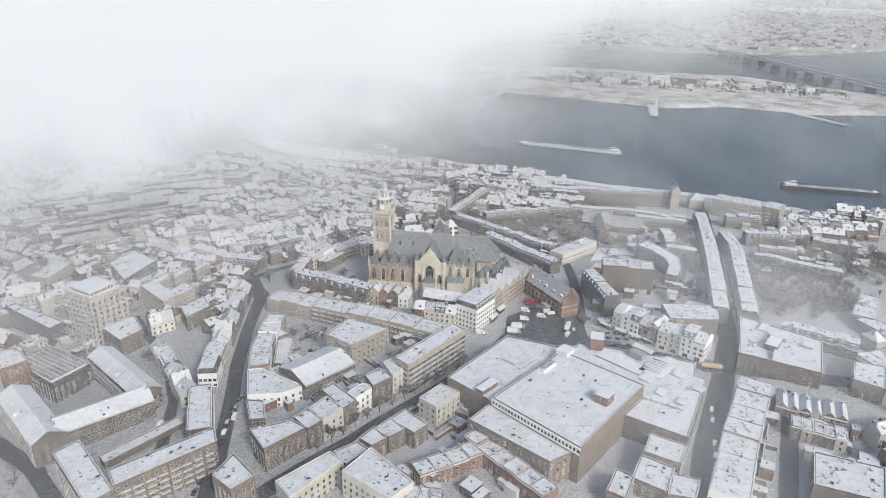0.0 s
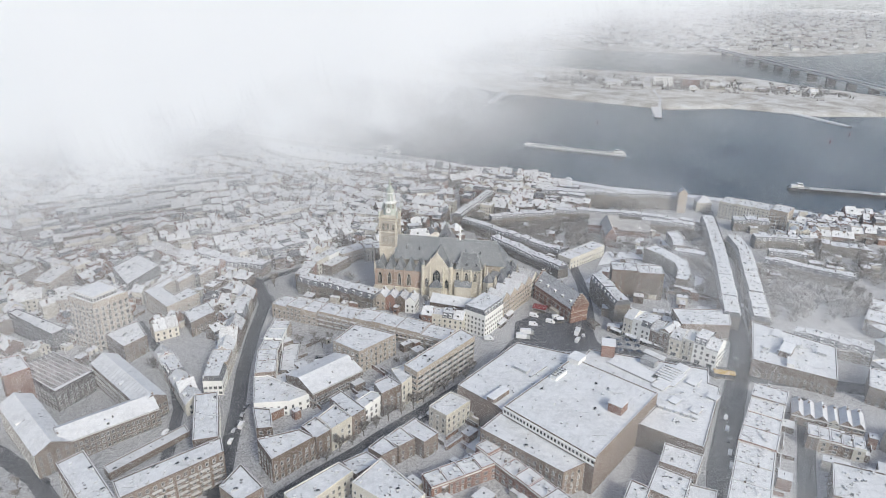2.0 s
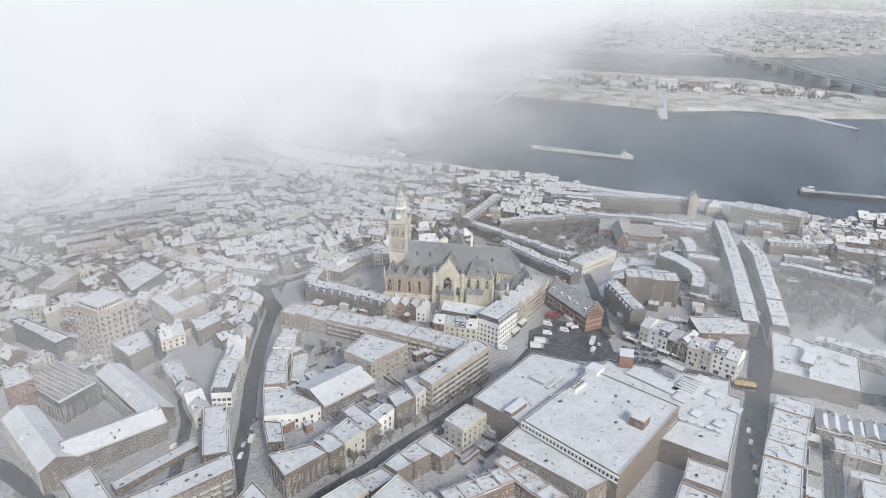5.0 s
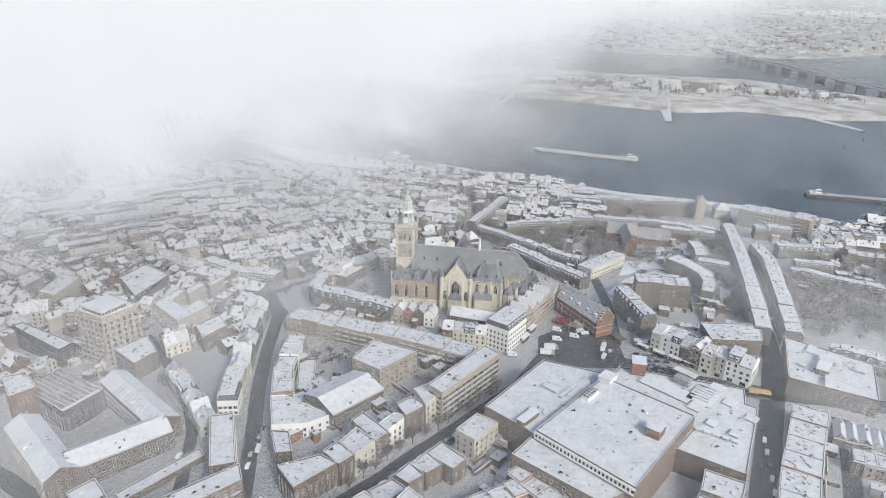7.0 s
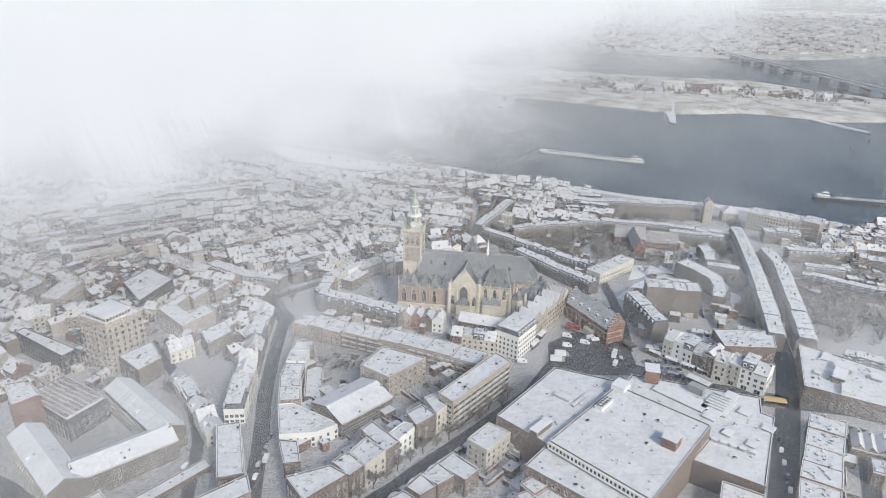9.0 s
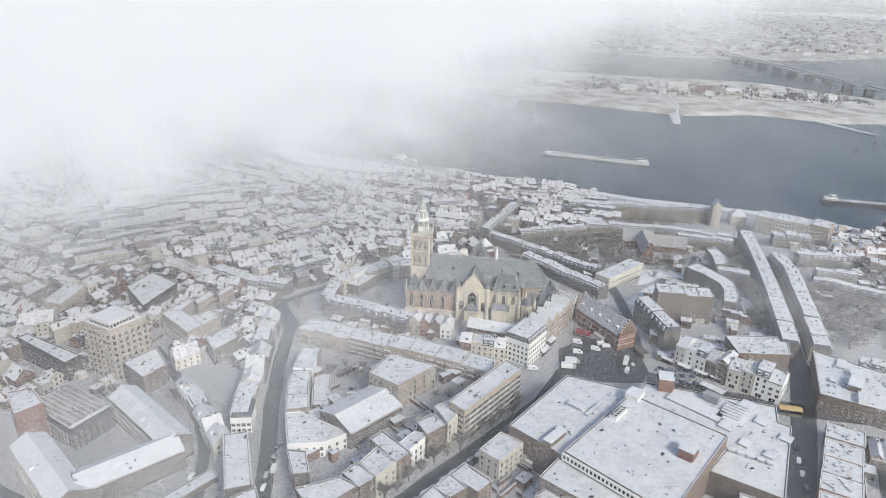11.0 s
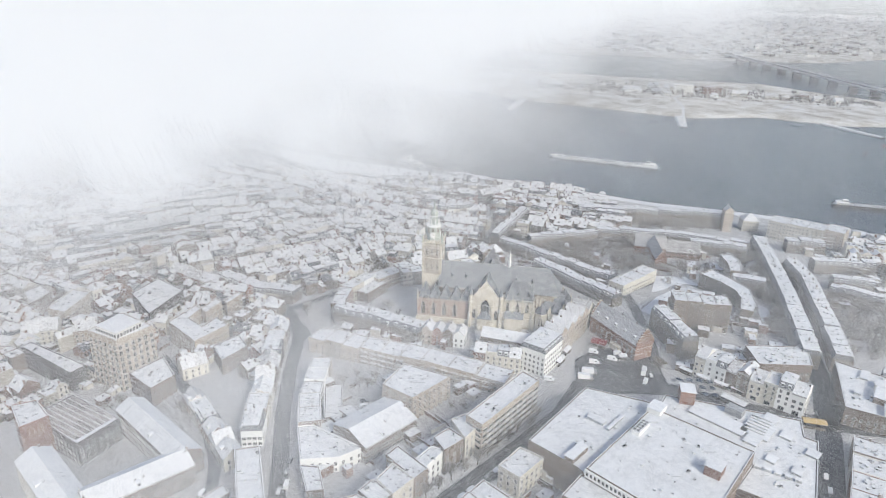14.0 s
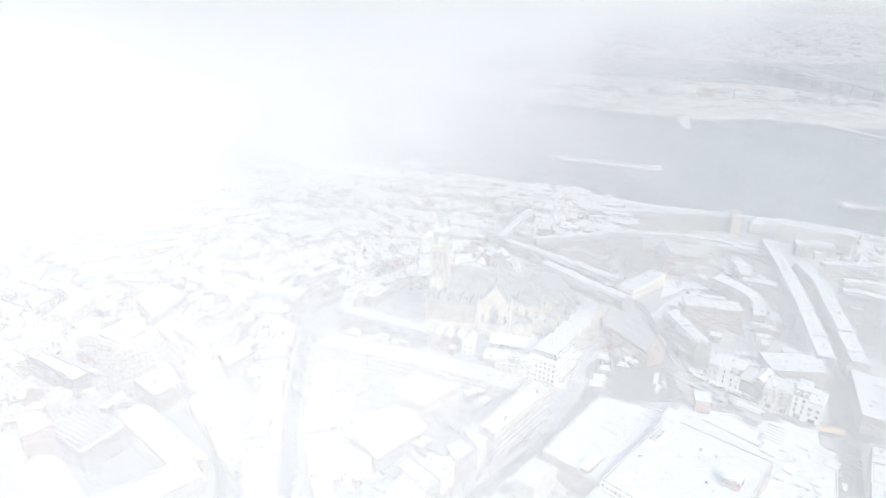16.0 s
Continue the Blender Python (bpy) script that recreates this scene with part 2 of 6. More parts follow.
def part(name, me, parent, label="", m=None, kind=""):
    ob = new(name, me)
    ob.parent = parent
    if m is not None:
        ob.matrix_basis = m
    return tagged(ob, label, kind=kind)


def thing(name, m, label, category, group="", kind=""):
    ob = new(name)
    ob.matrix_basis = m
    ob.empty_display_size = 0.5
    return tagged(ob, label, category, group, kind)


def smooth(a, b, x):
    t = np.clip((x - a) / (b - a), 0, 1)
    return t * t * (3 - 2 * t)


# ---- ground, river, far banks ----
RIVER = -16.0
NEAR_X, NEAR_Y = [-900, -211, -103, -42, 58, 122, 250, 374, 471, 900], [930, 655, 599, 572, 521, 479, 410, 366, 295, 60]
FAR_X, FAR_Y = [-700, 29, 166, 209, 285, 428, 484, 613, 735, 852, 1600], [1500, 1150, 1075, 1011, 974, 893, 861, 880, 813, 820, 700]
ISLE_X, ISLE_Y = [-700, 200, 290, 418, 586, 800, 874, 992, 1500], [1700, 1480, 1434, 1397, 1347, 1295, 1176, 1030, 780]
LENT_X, LENT_Y = [-700, 360, 678, 962, 1225, 1581, 2600], [2000, 1884, 1807, 1732, 1741, 1912, 2300]


def town_height(x, y):
    return np.maximum(-13.0, -.055 * np.maximum(0, 20 - x) - .055 * np.maximum(0, y - 110))


def ground_height(x, y):
    near, far = np.interp(x, NEAR_X, NEAR_Y), np.interp(x, FAR_X, FAR_Y)
    isle, lent = np.interp(x, ISLE_X, ISLE_Y), np.interp(x, LENT_X, LENT_Y)
    z = town_height(x, y)
    z = z + (-22 - z) * smooth(-4, 4, y - near)
    z = z + (-11.5 - z) * smooth(-6, 34, y - far)
    z = z + (-22 - z) * smooth(-25, 8, y - isle)
    return z + (-10.5 - z) * smooth(-8, 40, y - lent)


def gz(x, y):
    return float(ground_height(np.float64(x), np.float64(y)))


def build_ground():
    xs = np.concatenate([np.arange(-3600, -420, 60), np.arange(-420, 1300, 8), np.arange(1300, 4600, 60)])
    ys = np.concatenate([np.arange(-900, 200, 20), np.arange(200, 1260, 7), np.arange(1260, 2100, 14), np.arange(2100, 4900, 90)])
    X, Y = np.meshgrid(xs, ys)
    Z = ground_height(X, Y)
    nx, ny = len(xs), len(ys)
    v = np.stack([X.ravel(), Y.ravel(), Z.ravel()], 1)
    i = (np.arange(ny - 1)[:, None] * nx + np.arange(nx - 1)[None]).ravel()
    me = bpy.data.meshes.new("ground")
    me.from_pydata(v.tolist(), [], np.stack([i, i + 1, i + nx + 1, i + nx], 1).tolist())
    me.materials.append(GROUND)
    tagged(new("ground", me), "snow-covered town ground and river banks", "ground", kind="structure")
    s = Shape().add([(-3600, 200, RIVER), (4600, -200, RIVER), (4600, 2600, RIVER), (-3600, 2600, RIVER)], [(0, 1, 2, 3)])
    tagged(new("water", s.mesh("water", WATER)), "grey-blue rippled river water", "river", kind="structure")


build_ground()


def street(pts, width, mat=None, name="road", label="dark wet asphalt street with slush", lift=0.12):
    """A strip laid on the ground along a line."""
    s, p = Shape(), [Vector(q) for q in pts]
    fine = []
    for a, b in zip(p, p[1:]):
        k = max(1, int((b - a).length / 6))
        fine += [a.lerp(b, i / k) for i in range(k)]
    fine.append(p[-1])
    for i, q in enumerate(fine):
        d = (fine[min(i + 1, len(fine) - 1)] - fine[max(i - 1, 0)]).normalized()
        side = Vector((-d.y, d.x)) * width / 2
        for e in (q + side, q - side):
            s.v.append((e.x, e.y, gz(q.x, q.y) + lift))
    s.f = [(2 * i, 2 * i + 1, 2 * i + 3, 2 * i + 2) for i in range(len(fine) - 1)]
    s.m = [0] * len(s.f)
    return tagged(new(name, s.mesh(name, mat or ASPHALT)), label, "street", kind="structure")


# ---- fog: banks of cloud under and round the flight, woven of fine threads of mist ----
def fog_material():
    m, n, l = nodes_of("fog")
    n.remove(n["Principled BSDF"])
    di, tr, mx = n.new("ShaderNodeBsdfDiffuse"), n.new("ShaderNodeBsdfTranslucent"), n.new("ShaderNodeMixShader")
    for k in (di, tr):
        k.inputs["Color"].default_value = (0.875, 0.873, 0.857, 1)
    mx.inputs[0].default_value = 0.08
    l.new(di.outputs[0], mx.inputs[1]); l.new(tr.outputs[0], mx.inputs[2])
    l.new(mx.outputs[0], n["Material Output"].inputs["Surface"])
    return m


FOG = fog_material()


def threads(name, label, mid, side, cover):
    """Threads of mist side by side: mid are the places along each thread, side half the way to the next one, cover how much of the gap is filled."""
    k, n = cover.shape
    fill = np.clip(cover, 0, 1)
    off = side * (fill * (1 + .6 * fill ** 4))[..., None]
    v = np.stack([mid - off, mid + off], 2).reshape(-1, 3)
    i = (np.arange(k)[:, None] * n + np.arange(n - 1)[None]).ravel() * 2
    thick = np.maximum(cover[:, :-1], cover[:, 1:]).ravel() > .012
    f = np.stack([i, i + 1, i + 3, i + 2], 1)[thick]
    used, f = np.unique(f, return_inverse=True)
    me = bpy.data.meshes.new(name)
    me.from_pydata(v[used].tolist(), [], f.reshape(-1, 4).tolist())
    me.materials.append(FOG)
    tagged(new(name, me), label, "fog", kind="stuff")


def swirl(p, q, size, seed, depth=4):
    """Cloud noise over two coordinates, coarse along the first and blended between."""
    step = max(1, p.shape[0] // 260)
    rows = [[noise.fractal((x / size, y / size, seed), .9, 2.1, depth) for x, y in zip(p[i], q[i])] for i in range(0, p.shape[0], step)]
    at = np.arange(p.shape[0]) / step
    rows = np.array(rows)
    lo = np.minimum(at.astype(int), len(rows) - 1)
    hi, t = np.minimum(lo + 1, len(rows) - 1), (at - lo)[:, None]
    return rows[lo] * (1 - t) + rows[hi] * t


def spread(first, last, n, seed):
    """Angles of n threads, not quite evenly spaced, and half the way between two."""
    even = np.linspace(first, last, n)
    gap = (last - first) / (n - 1)
    return (even + np.random.RandomState(seed).uniform(-.3, .3, n) * gap)[:, None], gap / 2


def fog_bank():
    """The bank that lies over the west of the town and the river, thicker with distance, rising far off."""
    turn, half = spread(-.98, .80, 11000, 1)
    far = 1 / np.linspace(1 / 5200, 1 / 190, 46)[None]
    x, y = 75 + far * np.sin(turn), -305 + far * np.cos(turn)
    east, north = x - 15, y + 283
    reach = np.hypot(east, north)
    z = 45 + 1.2e-5 * np.maximum(0, reach - 500) ** 2
    bear, fall = np.arctan2(east, north), (205 - z) / reach
    torn = swirl(bear * 3.2, fall * 6.5 + bear * 2.2, 1.0, 3.0)
    wisp = swirl(bear * 9, fall * 26 + bear * 5, 1.0, 7.0)
    grade = 4.42 - 6.15 * bear - 24.8 * fall + .26 * bear ** 2 + 5.67 * bear * fall + 16 * fall ** 2
    core = np.exp(-((bear + .05) / .28) ** 2 - ((fall - .24) / .11) ** 2)
    # thin: extra mist added to brighten the old town in place of local sunlight
    thin = np.exp(-((bear + .10) / .22) ** 2 - ((fall - .36) / .10) ** 2)
    cover = 1.04 / (1 + np.exp(-(grade * 1.15 - .68 + 1.45 * core + 1.3 * thin + .9 * np.exp(-np.maximum(fall, 0) / .05) + .7 * torn + .5 * wisp)))
    across = np.stack([np.cos(turn) + 0 * far, -np.sin(turn) + 0 * far, 0 * turn + 0 * far], 2)
    threads("fog_bank", "white fog bank lying over the old town and the river", np.stack([x, y, z], 2), across * far[..., None] * half, cover)


def haze():
    """Thin haze above the whole town, with denser wisps in it."""
    turn, half = spread(-1.12, .72, 15000, 2)
    far = np.concatenate([np.linspace(60, 250, 13), np.geomspace(310, 3200, 4)])[None]
    x, y = 92 + far * np.sin(turn), -335 + far * np.cos(turn)
    cover = .047 + .048 / (1 + np.exp((x - 30) / 25)) + .09 * np.clip((y + 185) / 160, 0, 1)
    for u, v, r, most in ((105, -208, 20, .26), (92, -160, 28, .10), (72, -243, 10, .12), (-38, -212, 13, .15), (-16, -192, 15, .18), (-2, -166, 16, .12)):
        cover = cover + most * np.exp(-((x - u) ** 2 + (y - v) ** 2) / (2 * r * r))
    cover = cover * (1 + .6 * swirl(x, y, 26.0, 11.0))
    across = np.stack([np.cos(turn) + 0 * far, -np.sin(turn) + 0 * far, 0 * turn + 0 * far], 2)
    threads("haze", "thin drifting haze with torn white wisps above the roofs", np.stack([x, y, 150 + 0 * x], 2), across * far[..., None] * half, np.clip(cover, .04, .8))


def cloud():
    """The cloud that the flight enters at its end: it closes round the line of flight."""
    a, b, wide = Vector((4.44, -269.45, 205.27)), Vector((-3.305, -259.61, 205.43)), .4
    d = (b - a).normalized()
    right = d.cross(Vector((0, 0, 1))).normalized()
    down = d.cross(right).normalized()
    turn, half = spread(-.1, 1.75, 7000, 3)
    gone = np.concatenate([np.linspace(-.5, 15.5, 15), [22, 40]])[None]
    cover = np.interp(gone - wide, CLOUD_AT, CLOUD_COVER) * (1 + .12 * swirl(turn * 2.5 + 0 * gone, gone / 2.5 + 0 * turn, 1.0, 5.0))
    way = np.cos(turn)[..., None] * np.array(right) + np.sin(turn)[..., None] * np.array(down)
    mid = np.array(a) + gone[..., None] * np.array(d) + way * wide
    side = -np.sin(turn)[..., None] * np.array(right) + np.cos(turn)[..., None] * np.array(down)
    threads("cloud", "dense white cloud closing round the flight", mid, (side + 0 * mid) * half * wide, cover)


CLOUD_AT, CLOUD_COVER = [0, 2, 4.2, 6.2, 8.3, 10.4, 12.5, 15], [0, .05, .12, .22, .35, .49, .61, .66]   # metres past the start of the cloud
fog_bank()
haze()
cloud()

# ---- buildings ----
def inside(x, y, poly):
    hit = False
    for (x0, y0), (x1, y1) in zip(poly, poly[1:] + poly[:1]):
        if (y0 > y) != (y1 > y) and x < (x1 - x0) * (y - y0) / (y1 - y0) + x0:
            hit = not hit
    return hit


def window_mesh(w, h):
    """Frame, mullion and sill in front of two recessed panes, in one skin."""
    xs = (-w / 2 - .09, -w / 2 + .03, -.04, .04, w / 2 - .03, w / 2 + .09)
    zs = (-h / 2 - .12, -h / 2 + .02, h / 2 - .03, h / 2 + .09)
    s, known = Shape(), {}

    def at(i, k, y):
        if (i, k, y) not in known:
            known[i, k, y] = len(s.v)
            s.v.append((xs[i], y, zs[k]))
        return known[i, k, y]

    deep = lambda i, k: .06 if not (0 <= i < 5 and 0 <= k < 3) else -.02 if k == 1 and i in (1, 3) else -.20 if k == 0 else -.10
    for i in range(-1, 5):
        for k in range(-1, 3):
            d = deep(i, k)
            if 0 <= i and 0 <= k:
                s.f.append((at(i, k, d), at(i + 1, k, d), at(i + 1, k + 1, d), at(i, k + 1, d)))
                s.m.append(1 if d == -.02 else 0)
            if 0 <= k and deep(i + 1, k) != d:
                e = deep(i + 1, k)
                s.f.append((at(i + 1, k, d), at(i + 1, k, e), at(i + 1, k + 1, e), at(i + 1, k + 1, d)))
                s.m.append(0)
            if 0 <= i and deep(i, k + 1) != d:
                e = deep(i, k + 1)
                s.f.append((at(i, k + 1, d), at(i + 1, k + 1, d), at(i + 1, k + 1, e), at(i, k + 1, e)))
                s.m.append(0)
    return s.mesh("window", FRAME, GLASS)


def deck(outer, inner, z, rim=.62, lay=.15):
    """A flat roof under snow inside a snow-capped parapet, with the parapet's shade as a dark ring, in one skin."""
    k = len(outer)
    s = Shape()
    # inner edge of the dark ring that paints the parapet's shadow on the deck
    wet = []
    for i, p in enumerate(inner):
        o = outer[i]
        wet.append((p[0] + (p[0] - o[0]) * 1.1, p[1] + (p[1] - o[1]) * 1.1))
    s.v = [(*p, z) for p in outer] + [(*p, z + rim) for p in outer] + [(*p, z + rim) for p in inner] + [(*p, z + lay - .1) for p in inner] + [(*p, z + lay) for p in wet]
    for ring_, slot in ((0, 2), (1, 1), (2, 2), (3, 3)):
        for i in range(k):
            j = (i + 1) % k
            s.f.append((ring_ * k + i, ring_ * k + j, ring_ * k + k + j, ring_ * k + k + i))
            s.m.append(slot)
    s.f.append(tuple(range(4 * k, 5 * k)))
    s.m.append(0)
    return s


WINDOWS = [window_mesh(1.2, 1.8), window_mesh(1.7, 1.6), window_mesh(1.0, 2.0), window_mesh(1.8, 2.4), window_mesh(3.6, 1.6)]
SHOP = window_mesh(3.0, 2.3)


def chimney_mesh():
    s = Shape().box(-.45, .45, -.35, .35, -1.2, 1.3, 0).box(-.55, .55, -.45, .45, 1.3, 1.5, 1)
    for x in (-.22, .22):
        s.cone(x, 0, 1.5, 1.95, .14, .11, 6, 0)
    return s.mesh("chimney", BRICK_BROWN, SNOW)


def vent_mesh():
    s = Shape().box(-.5, .5, -.4, .4, 0, .8, 0).box(-.58, .58, -.48, .48, .8, .92, 1)
    s.cone(.9, .2, 0, .9, .14, .14, 6, 0).cone(.9, .2, .9, 1.1, .25, .05, 6, 0)
    return s.mesh("roof_vent", METAL, SNOW)


def hatch_mesh():
    return Shape().prism([(-1.1, -.8), (1.1, -.8), (1.1, .8), (-1.1, .8)], 0, .5, 0, [(-.9, -.6), (.9, -.6), (.9, .6), (-.9, .6)]).box(-.8, .8, -.5, .5, .5, .56, 1).mesh("roof_light", METAL, GLASS)


def dormer_mesh(w=1.5):
    s = Shape()
    s.box(-w / 2, w / 2, -.2, 2.2, -1.0, 1.2, 0)
    s.box(-w / 2 - .15, w / 2 + .15, -.35, 2.3, 1.2, 1.38, 1)
    s.box(-w / 2 + .18, w / 2 - .18, -.24, -.2, -.1, 1.05, 2)
    return s.mesh("dormer", PAINT, SNOW, GLASS)


def tree_mesh(seed, height, name):
    """Bare limbs: a tapered trunk forking again and again into fine twigs; trunk and crown apart."""
    rng = random.Random(seed)
    trunk, crown = Shape(), Shape()

    def limb(s, a, b, r0, r1, sides):
        d = (b - a).normalized()
        u = d.orthogonal().normalized()
        w = d.cross(u)
        ring = [u * math.cos(2 * math.pi * i / sides) + w * math.sin(2 * math.pi * i / sides) for i in range(sides)]
        s.add([a + q * r0 for q in ring] + [b + q * r1 for q in ring], [(i, (i + 1) % sides, sides + (i + 1) % sides, sides + i) for i in range(sides)])

    def grow(a, d, length, r, depth):
        b = a + d * length
        limb(trunk if depth < 2 else crown, a, b, r, r * .65, 6 if depth < 2 else 3)
        if depth >= 5:
            return
        for k in range(4 if depth in (1, 2) else 3 if depth else 5):
            t = rng.uniform(.45, 1.0)
            e = Vector((rng.gauss(0, 1), rng.gauss(0, 1), rng.uniform(0.1, .9))).normalized()
            grow(a + d * length * t, (d * .75 + e * .8).normalized(), length * rng.uniform(.55, .78), max(r * .55, .06), depth + 1)

    grow(Vector((0, 0, -.4)), Vector((0, 0, 1)), height * .34, height * .024, 0)
    return trunk.mesh("trunk", BARK), crown.mesh("crown", TWIG)


CHIMNEY, VENT, HATCH, DORMER = chimney_mesh(), vent_mesh(), hatch_mesh(), dormer_mesh()
TREES = [tree_mesh(k, h, "tree") for k, h in ((1, 10), (2, 12), (3, 8))]
ROOFS = []                     # heights and slopes of the roofs, for what lies on them
FLATS = []                     # outlines and heights of the flat roofs
FOOT = []                      # footprints: centre and reach, for what is strewn later
rnd = random.Random(7)
WALLS = [(BRICK_RED, "red brick"), (BRICK_BROWN, "brown brick"), (BRICK_BROWN, "brown brick"), (PLASTER, "cream plastered"), (WHITE, "white plastered"), (BRICK_PALE, "pale brick")]
EAST = [(BRICK_GREY, "weathered brown brick")]
NEAR_Y_LIMIT = 44             # houses nearer than this get windows as parts of their own


def put_windows(root, sides, storeys, base, first, step, mesh, near, shops=False, pitch=2.6):
    """sides: (x, y, turn in degrees, length) of each wall that shows; the wall faces its own -y."""
    far = Shape()
    for x, y, turn, length in sides:
        cols = max(1, int((length - .8) / pitch))
        turned = pose(x, y, 0, 0, 0, turn)
        for fl in range(storeys):
            if fl == 0 and shops:
                cs, me, zc = max(1, int(length / 4)), SHOP, base + 1.5
            else:
                cs, me, zc = cols, mesh, base + first + fl * step
            for c in range(cs):
                m = turned @ pose(-length / 2 + (c + .5) * length / cs, -.01, zc)
                if near and (root.matrix_basis.to_3x3() @ m.to_3x3() @ Vector((0, -1, 0))).y < .3:
                    part("window", me, root, m=m)
                else:
                    w, h = (1.0, 1.5)
                    k = [m @ Vector(q) for q in ((-w / 2, -.05, -h / 2), (w / 2, -.05, -h / 2), (w / 2, -.05, h / 2), (-w / 2, -.05, h / 2))]
                    o = [m @ Vector(q) for q in ((-w / 2 - .15, -.02, -h / 2 - .2), (w / 2 + .15, -.02, -h / 2 - .2), (w / 2 + .15, -.02, h / 2 + .15), (-w / 2 - .15, -.02, h / 2 + .15))]
                    far.add(k, [(0, 1, 2, 3)], 1).add(o, [(0, 1, 2, 3)], 0)
    if far.f:
        part("glazing", far.mesh("glazing", FRAME, GLASS), root, "small framed windows in rows", kind="stuff")


def house(cx, cy, turn, w, d, h, style, wall, near, group="", ends=(True, True), shops=False, back=True, rise=0.42, cover=None):
    """A house w wide along its street and d deep, h to the roof's middle height; its front looks to its own -y."""
    mat, words = wall
    g = gz(cx, cy)
    look_of = {"gable": "snowy pitched roof", "cross": "snowy gable to the street", "flat": "snow-covered flat roof", "mansard": "slate mansard and snow on top", "hip": "snowy hipped roof"}[style]
    root = thing("house", pose(cx, cy, g, 0, 0, turn), f"{words} town house with {look_of}", "house", group)
    FOOT.append((cx, cy, max(w, d) * .5))
    up = d * rise if style in ("gable", "hip") else w * rise * 1.1 if style == "cross" else 3.0 if style == "mansard" else 0
    e = h - up * .5 if up else h
    e = max(e, 4.5)
    s, x, y = Shape(), w / 2, d / 2
    ROOFS.append((g, e, up, d / 2, turn, cx, cy))
    if style == "gable":
        s.extrude_x([(-y, -4), (y, -4), (y, e), (0, e + up), (-y, e)], -x, x)
        o, t = .35, .28
        k = up / y
        part("roof", Shape().extrude_x([(-y - o, e - o * k), (-y - o, e - o * k + t), (0, e + up + t), (y + o, e - o * k + t), (y + o, e - o * k), (0, e + up)][::-1], -x - .02, x + .02).mesh("roof", cover or SNOW_ROOF), root)
    elif style == "cross":
        s.extrude_y([(-x, -4), (x, -4), (x, e), (0, e + up), (-x, e)], -y, y)
        k, o, t = up / x, .15, .28
        part("roof", Shape().extrude_y([(-x - o, e - o * k), (0, e + up), (x + o, e - o * k), (x + o, e - o * k + t), (0, e + up + t), (-x - o, e - o * k + t)], -y - .05, y + .05).mesh("roof", SNOW_ROOF), root)
    elif style == "hip":
        s.box(-x, x, -y, y, -4, e)
        r = max(x - y, .3)
        q = Shape().add([(-x - .4, -y - .4, e), (x + .4, -y - .4, e), (x + .4, y + .4, e), (-x - .4, y + .4, e), (-r, 0, e + up), (r, 0, e + up)],
                        [(3, 2, 1, 0), (0, 1, 5, 4), (1, 2, 5), (2, 3, 4, 5), (3, 0, 4)])
        part("roof", q.mesh("roof", SNOW_ROOF), root)
    elif style == "mansard":
        s.box(-x, x, -y, y, -4, e)
        part("roof", Shape().prism([(-x, -y - .2), (x, -y - .2), (x, y + .2), (-x, y + .2)], e, e + up, 0, [(-x, -y + 1.3), (x, -y + 1.3), (x, y - 1.3), (-x, y - 1.3)])
             .box(-x, x, -y + 1.2, y - 1.2, e + up, e + up + .25, 1).mesh("roof", SLATE_BARE, SNOW_FLAT), root)
        FLATS.append(([tuple((root.matrix_basis @ Vector((u, v, 0))).xy) for u, v in ((-x, -y + 1.4), (x, -y + 1.4), (x, y - 1.4), (-x, y - 1.4))], g + e + up + .25))
    else:
        s.box(-x, x, -y, y, -4, e)
        p = deck([(-x, -y), (x, -y), (x, y), (-x, y)], [(-x + .3, -y + .3), (x - .3, -y + .3), (x - .3, y - .3), (-x + .3, y - .3)], e, .5, .2)
        part("roof", p.mesh("roof", SNOW_FLAT, SNOW, mat, SHADED_BITUMEN), root)
        FLATS.append(([tuple((root.matrix_basis @ Vector((u, v, 0))).xy) for u, v in ((-x, -y), (x, -y), (x, y), (-x, y))], g + e + .2))
    part("wall", s.mesh("wall", mat), root)
    if near:
        part("cornice", Shape().box(-x, x, -y - .28, -y, e - .45, e - .05).box(-x, x, -y - .1, -y, e - .8, e - .45).mesh("cornice", FRAME), root)
    if group and style == "gable":
        k = up / y
        part("party_wall", Shape().extrude_x([(-y, e), (-y, e + .5), (0, e + up + .55), (y, e + .5), (y, e), (0, e + up)][::-1], x - .2, x + .1).mesh("party_wall", SNOW), root)
    storeys = max(2, int((e - .4) / 3.1))
    sides = [(0, -y, 0, w)]
    if back:
        sides.append((0, y, 180, w))
    if ends[0]:
        sides.append((-x, 0, -90, d))
    if ends[1]:
        sides.append((x, 0, 90, d))
    put_windows(root, sides, storeys, 0, 1.7, 3.1, rnd.choice(WINDOWS[:3]), near, shops and near, pitch=rnd.choice((2.2, 2.5, 2.9)))
    top = e + up
    if style == "gable":
        for _ in range(rnd.choice((1, 1, 2))):
            yy = rnd.uniform(-.2, .2) * d
            part("chimney", CHIMNEY, root, m=pose(rnd.choice((-1, 1)) * (x - .6), yy, top - abs(yy) * up / y, 0, 0, 90))
        if rnd.random() < .65:
            part("dormer", DORMER, root, m=pose(rnd.uniform(-.2, .2) * w, -y + 1.0, e + 1.0 * up / y + .3))
    elif style in ("flat", "mansard"):
        zt = e + up + .2
        for _ in range(max(1, int(w * d / 70)) + (1 if near else 0)):
            part("roof_vent", VENT, root, m=pose(rnd.uniform(-.35, .35) * w, rnd.uniform(-.3, .3) * d, zt, 0, 0, rnd.uniform(0, 90)))
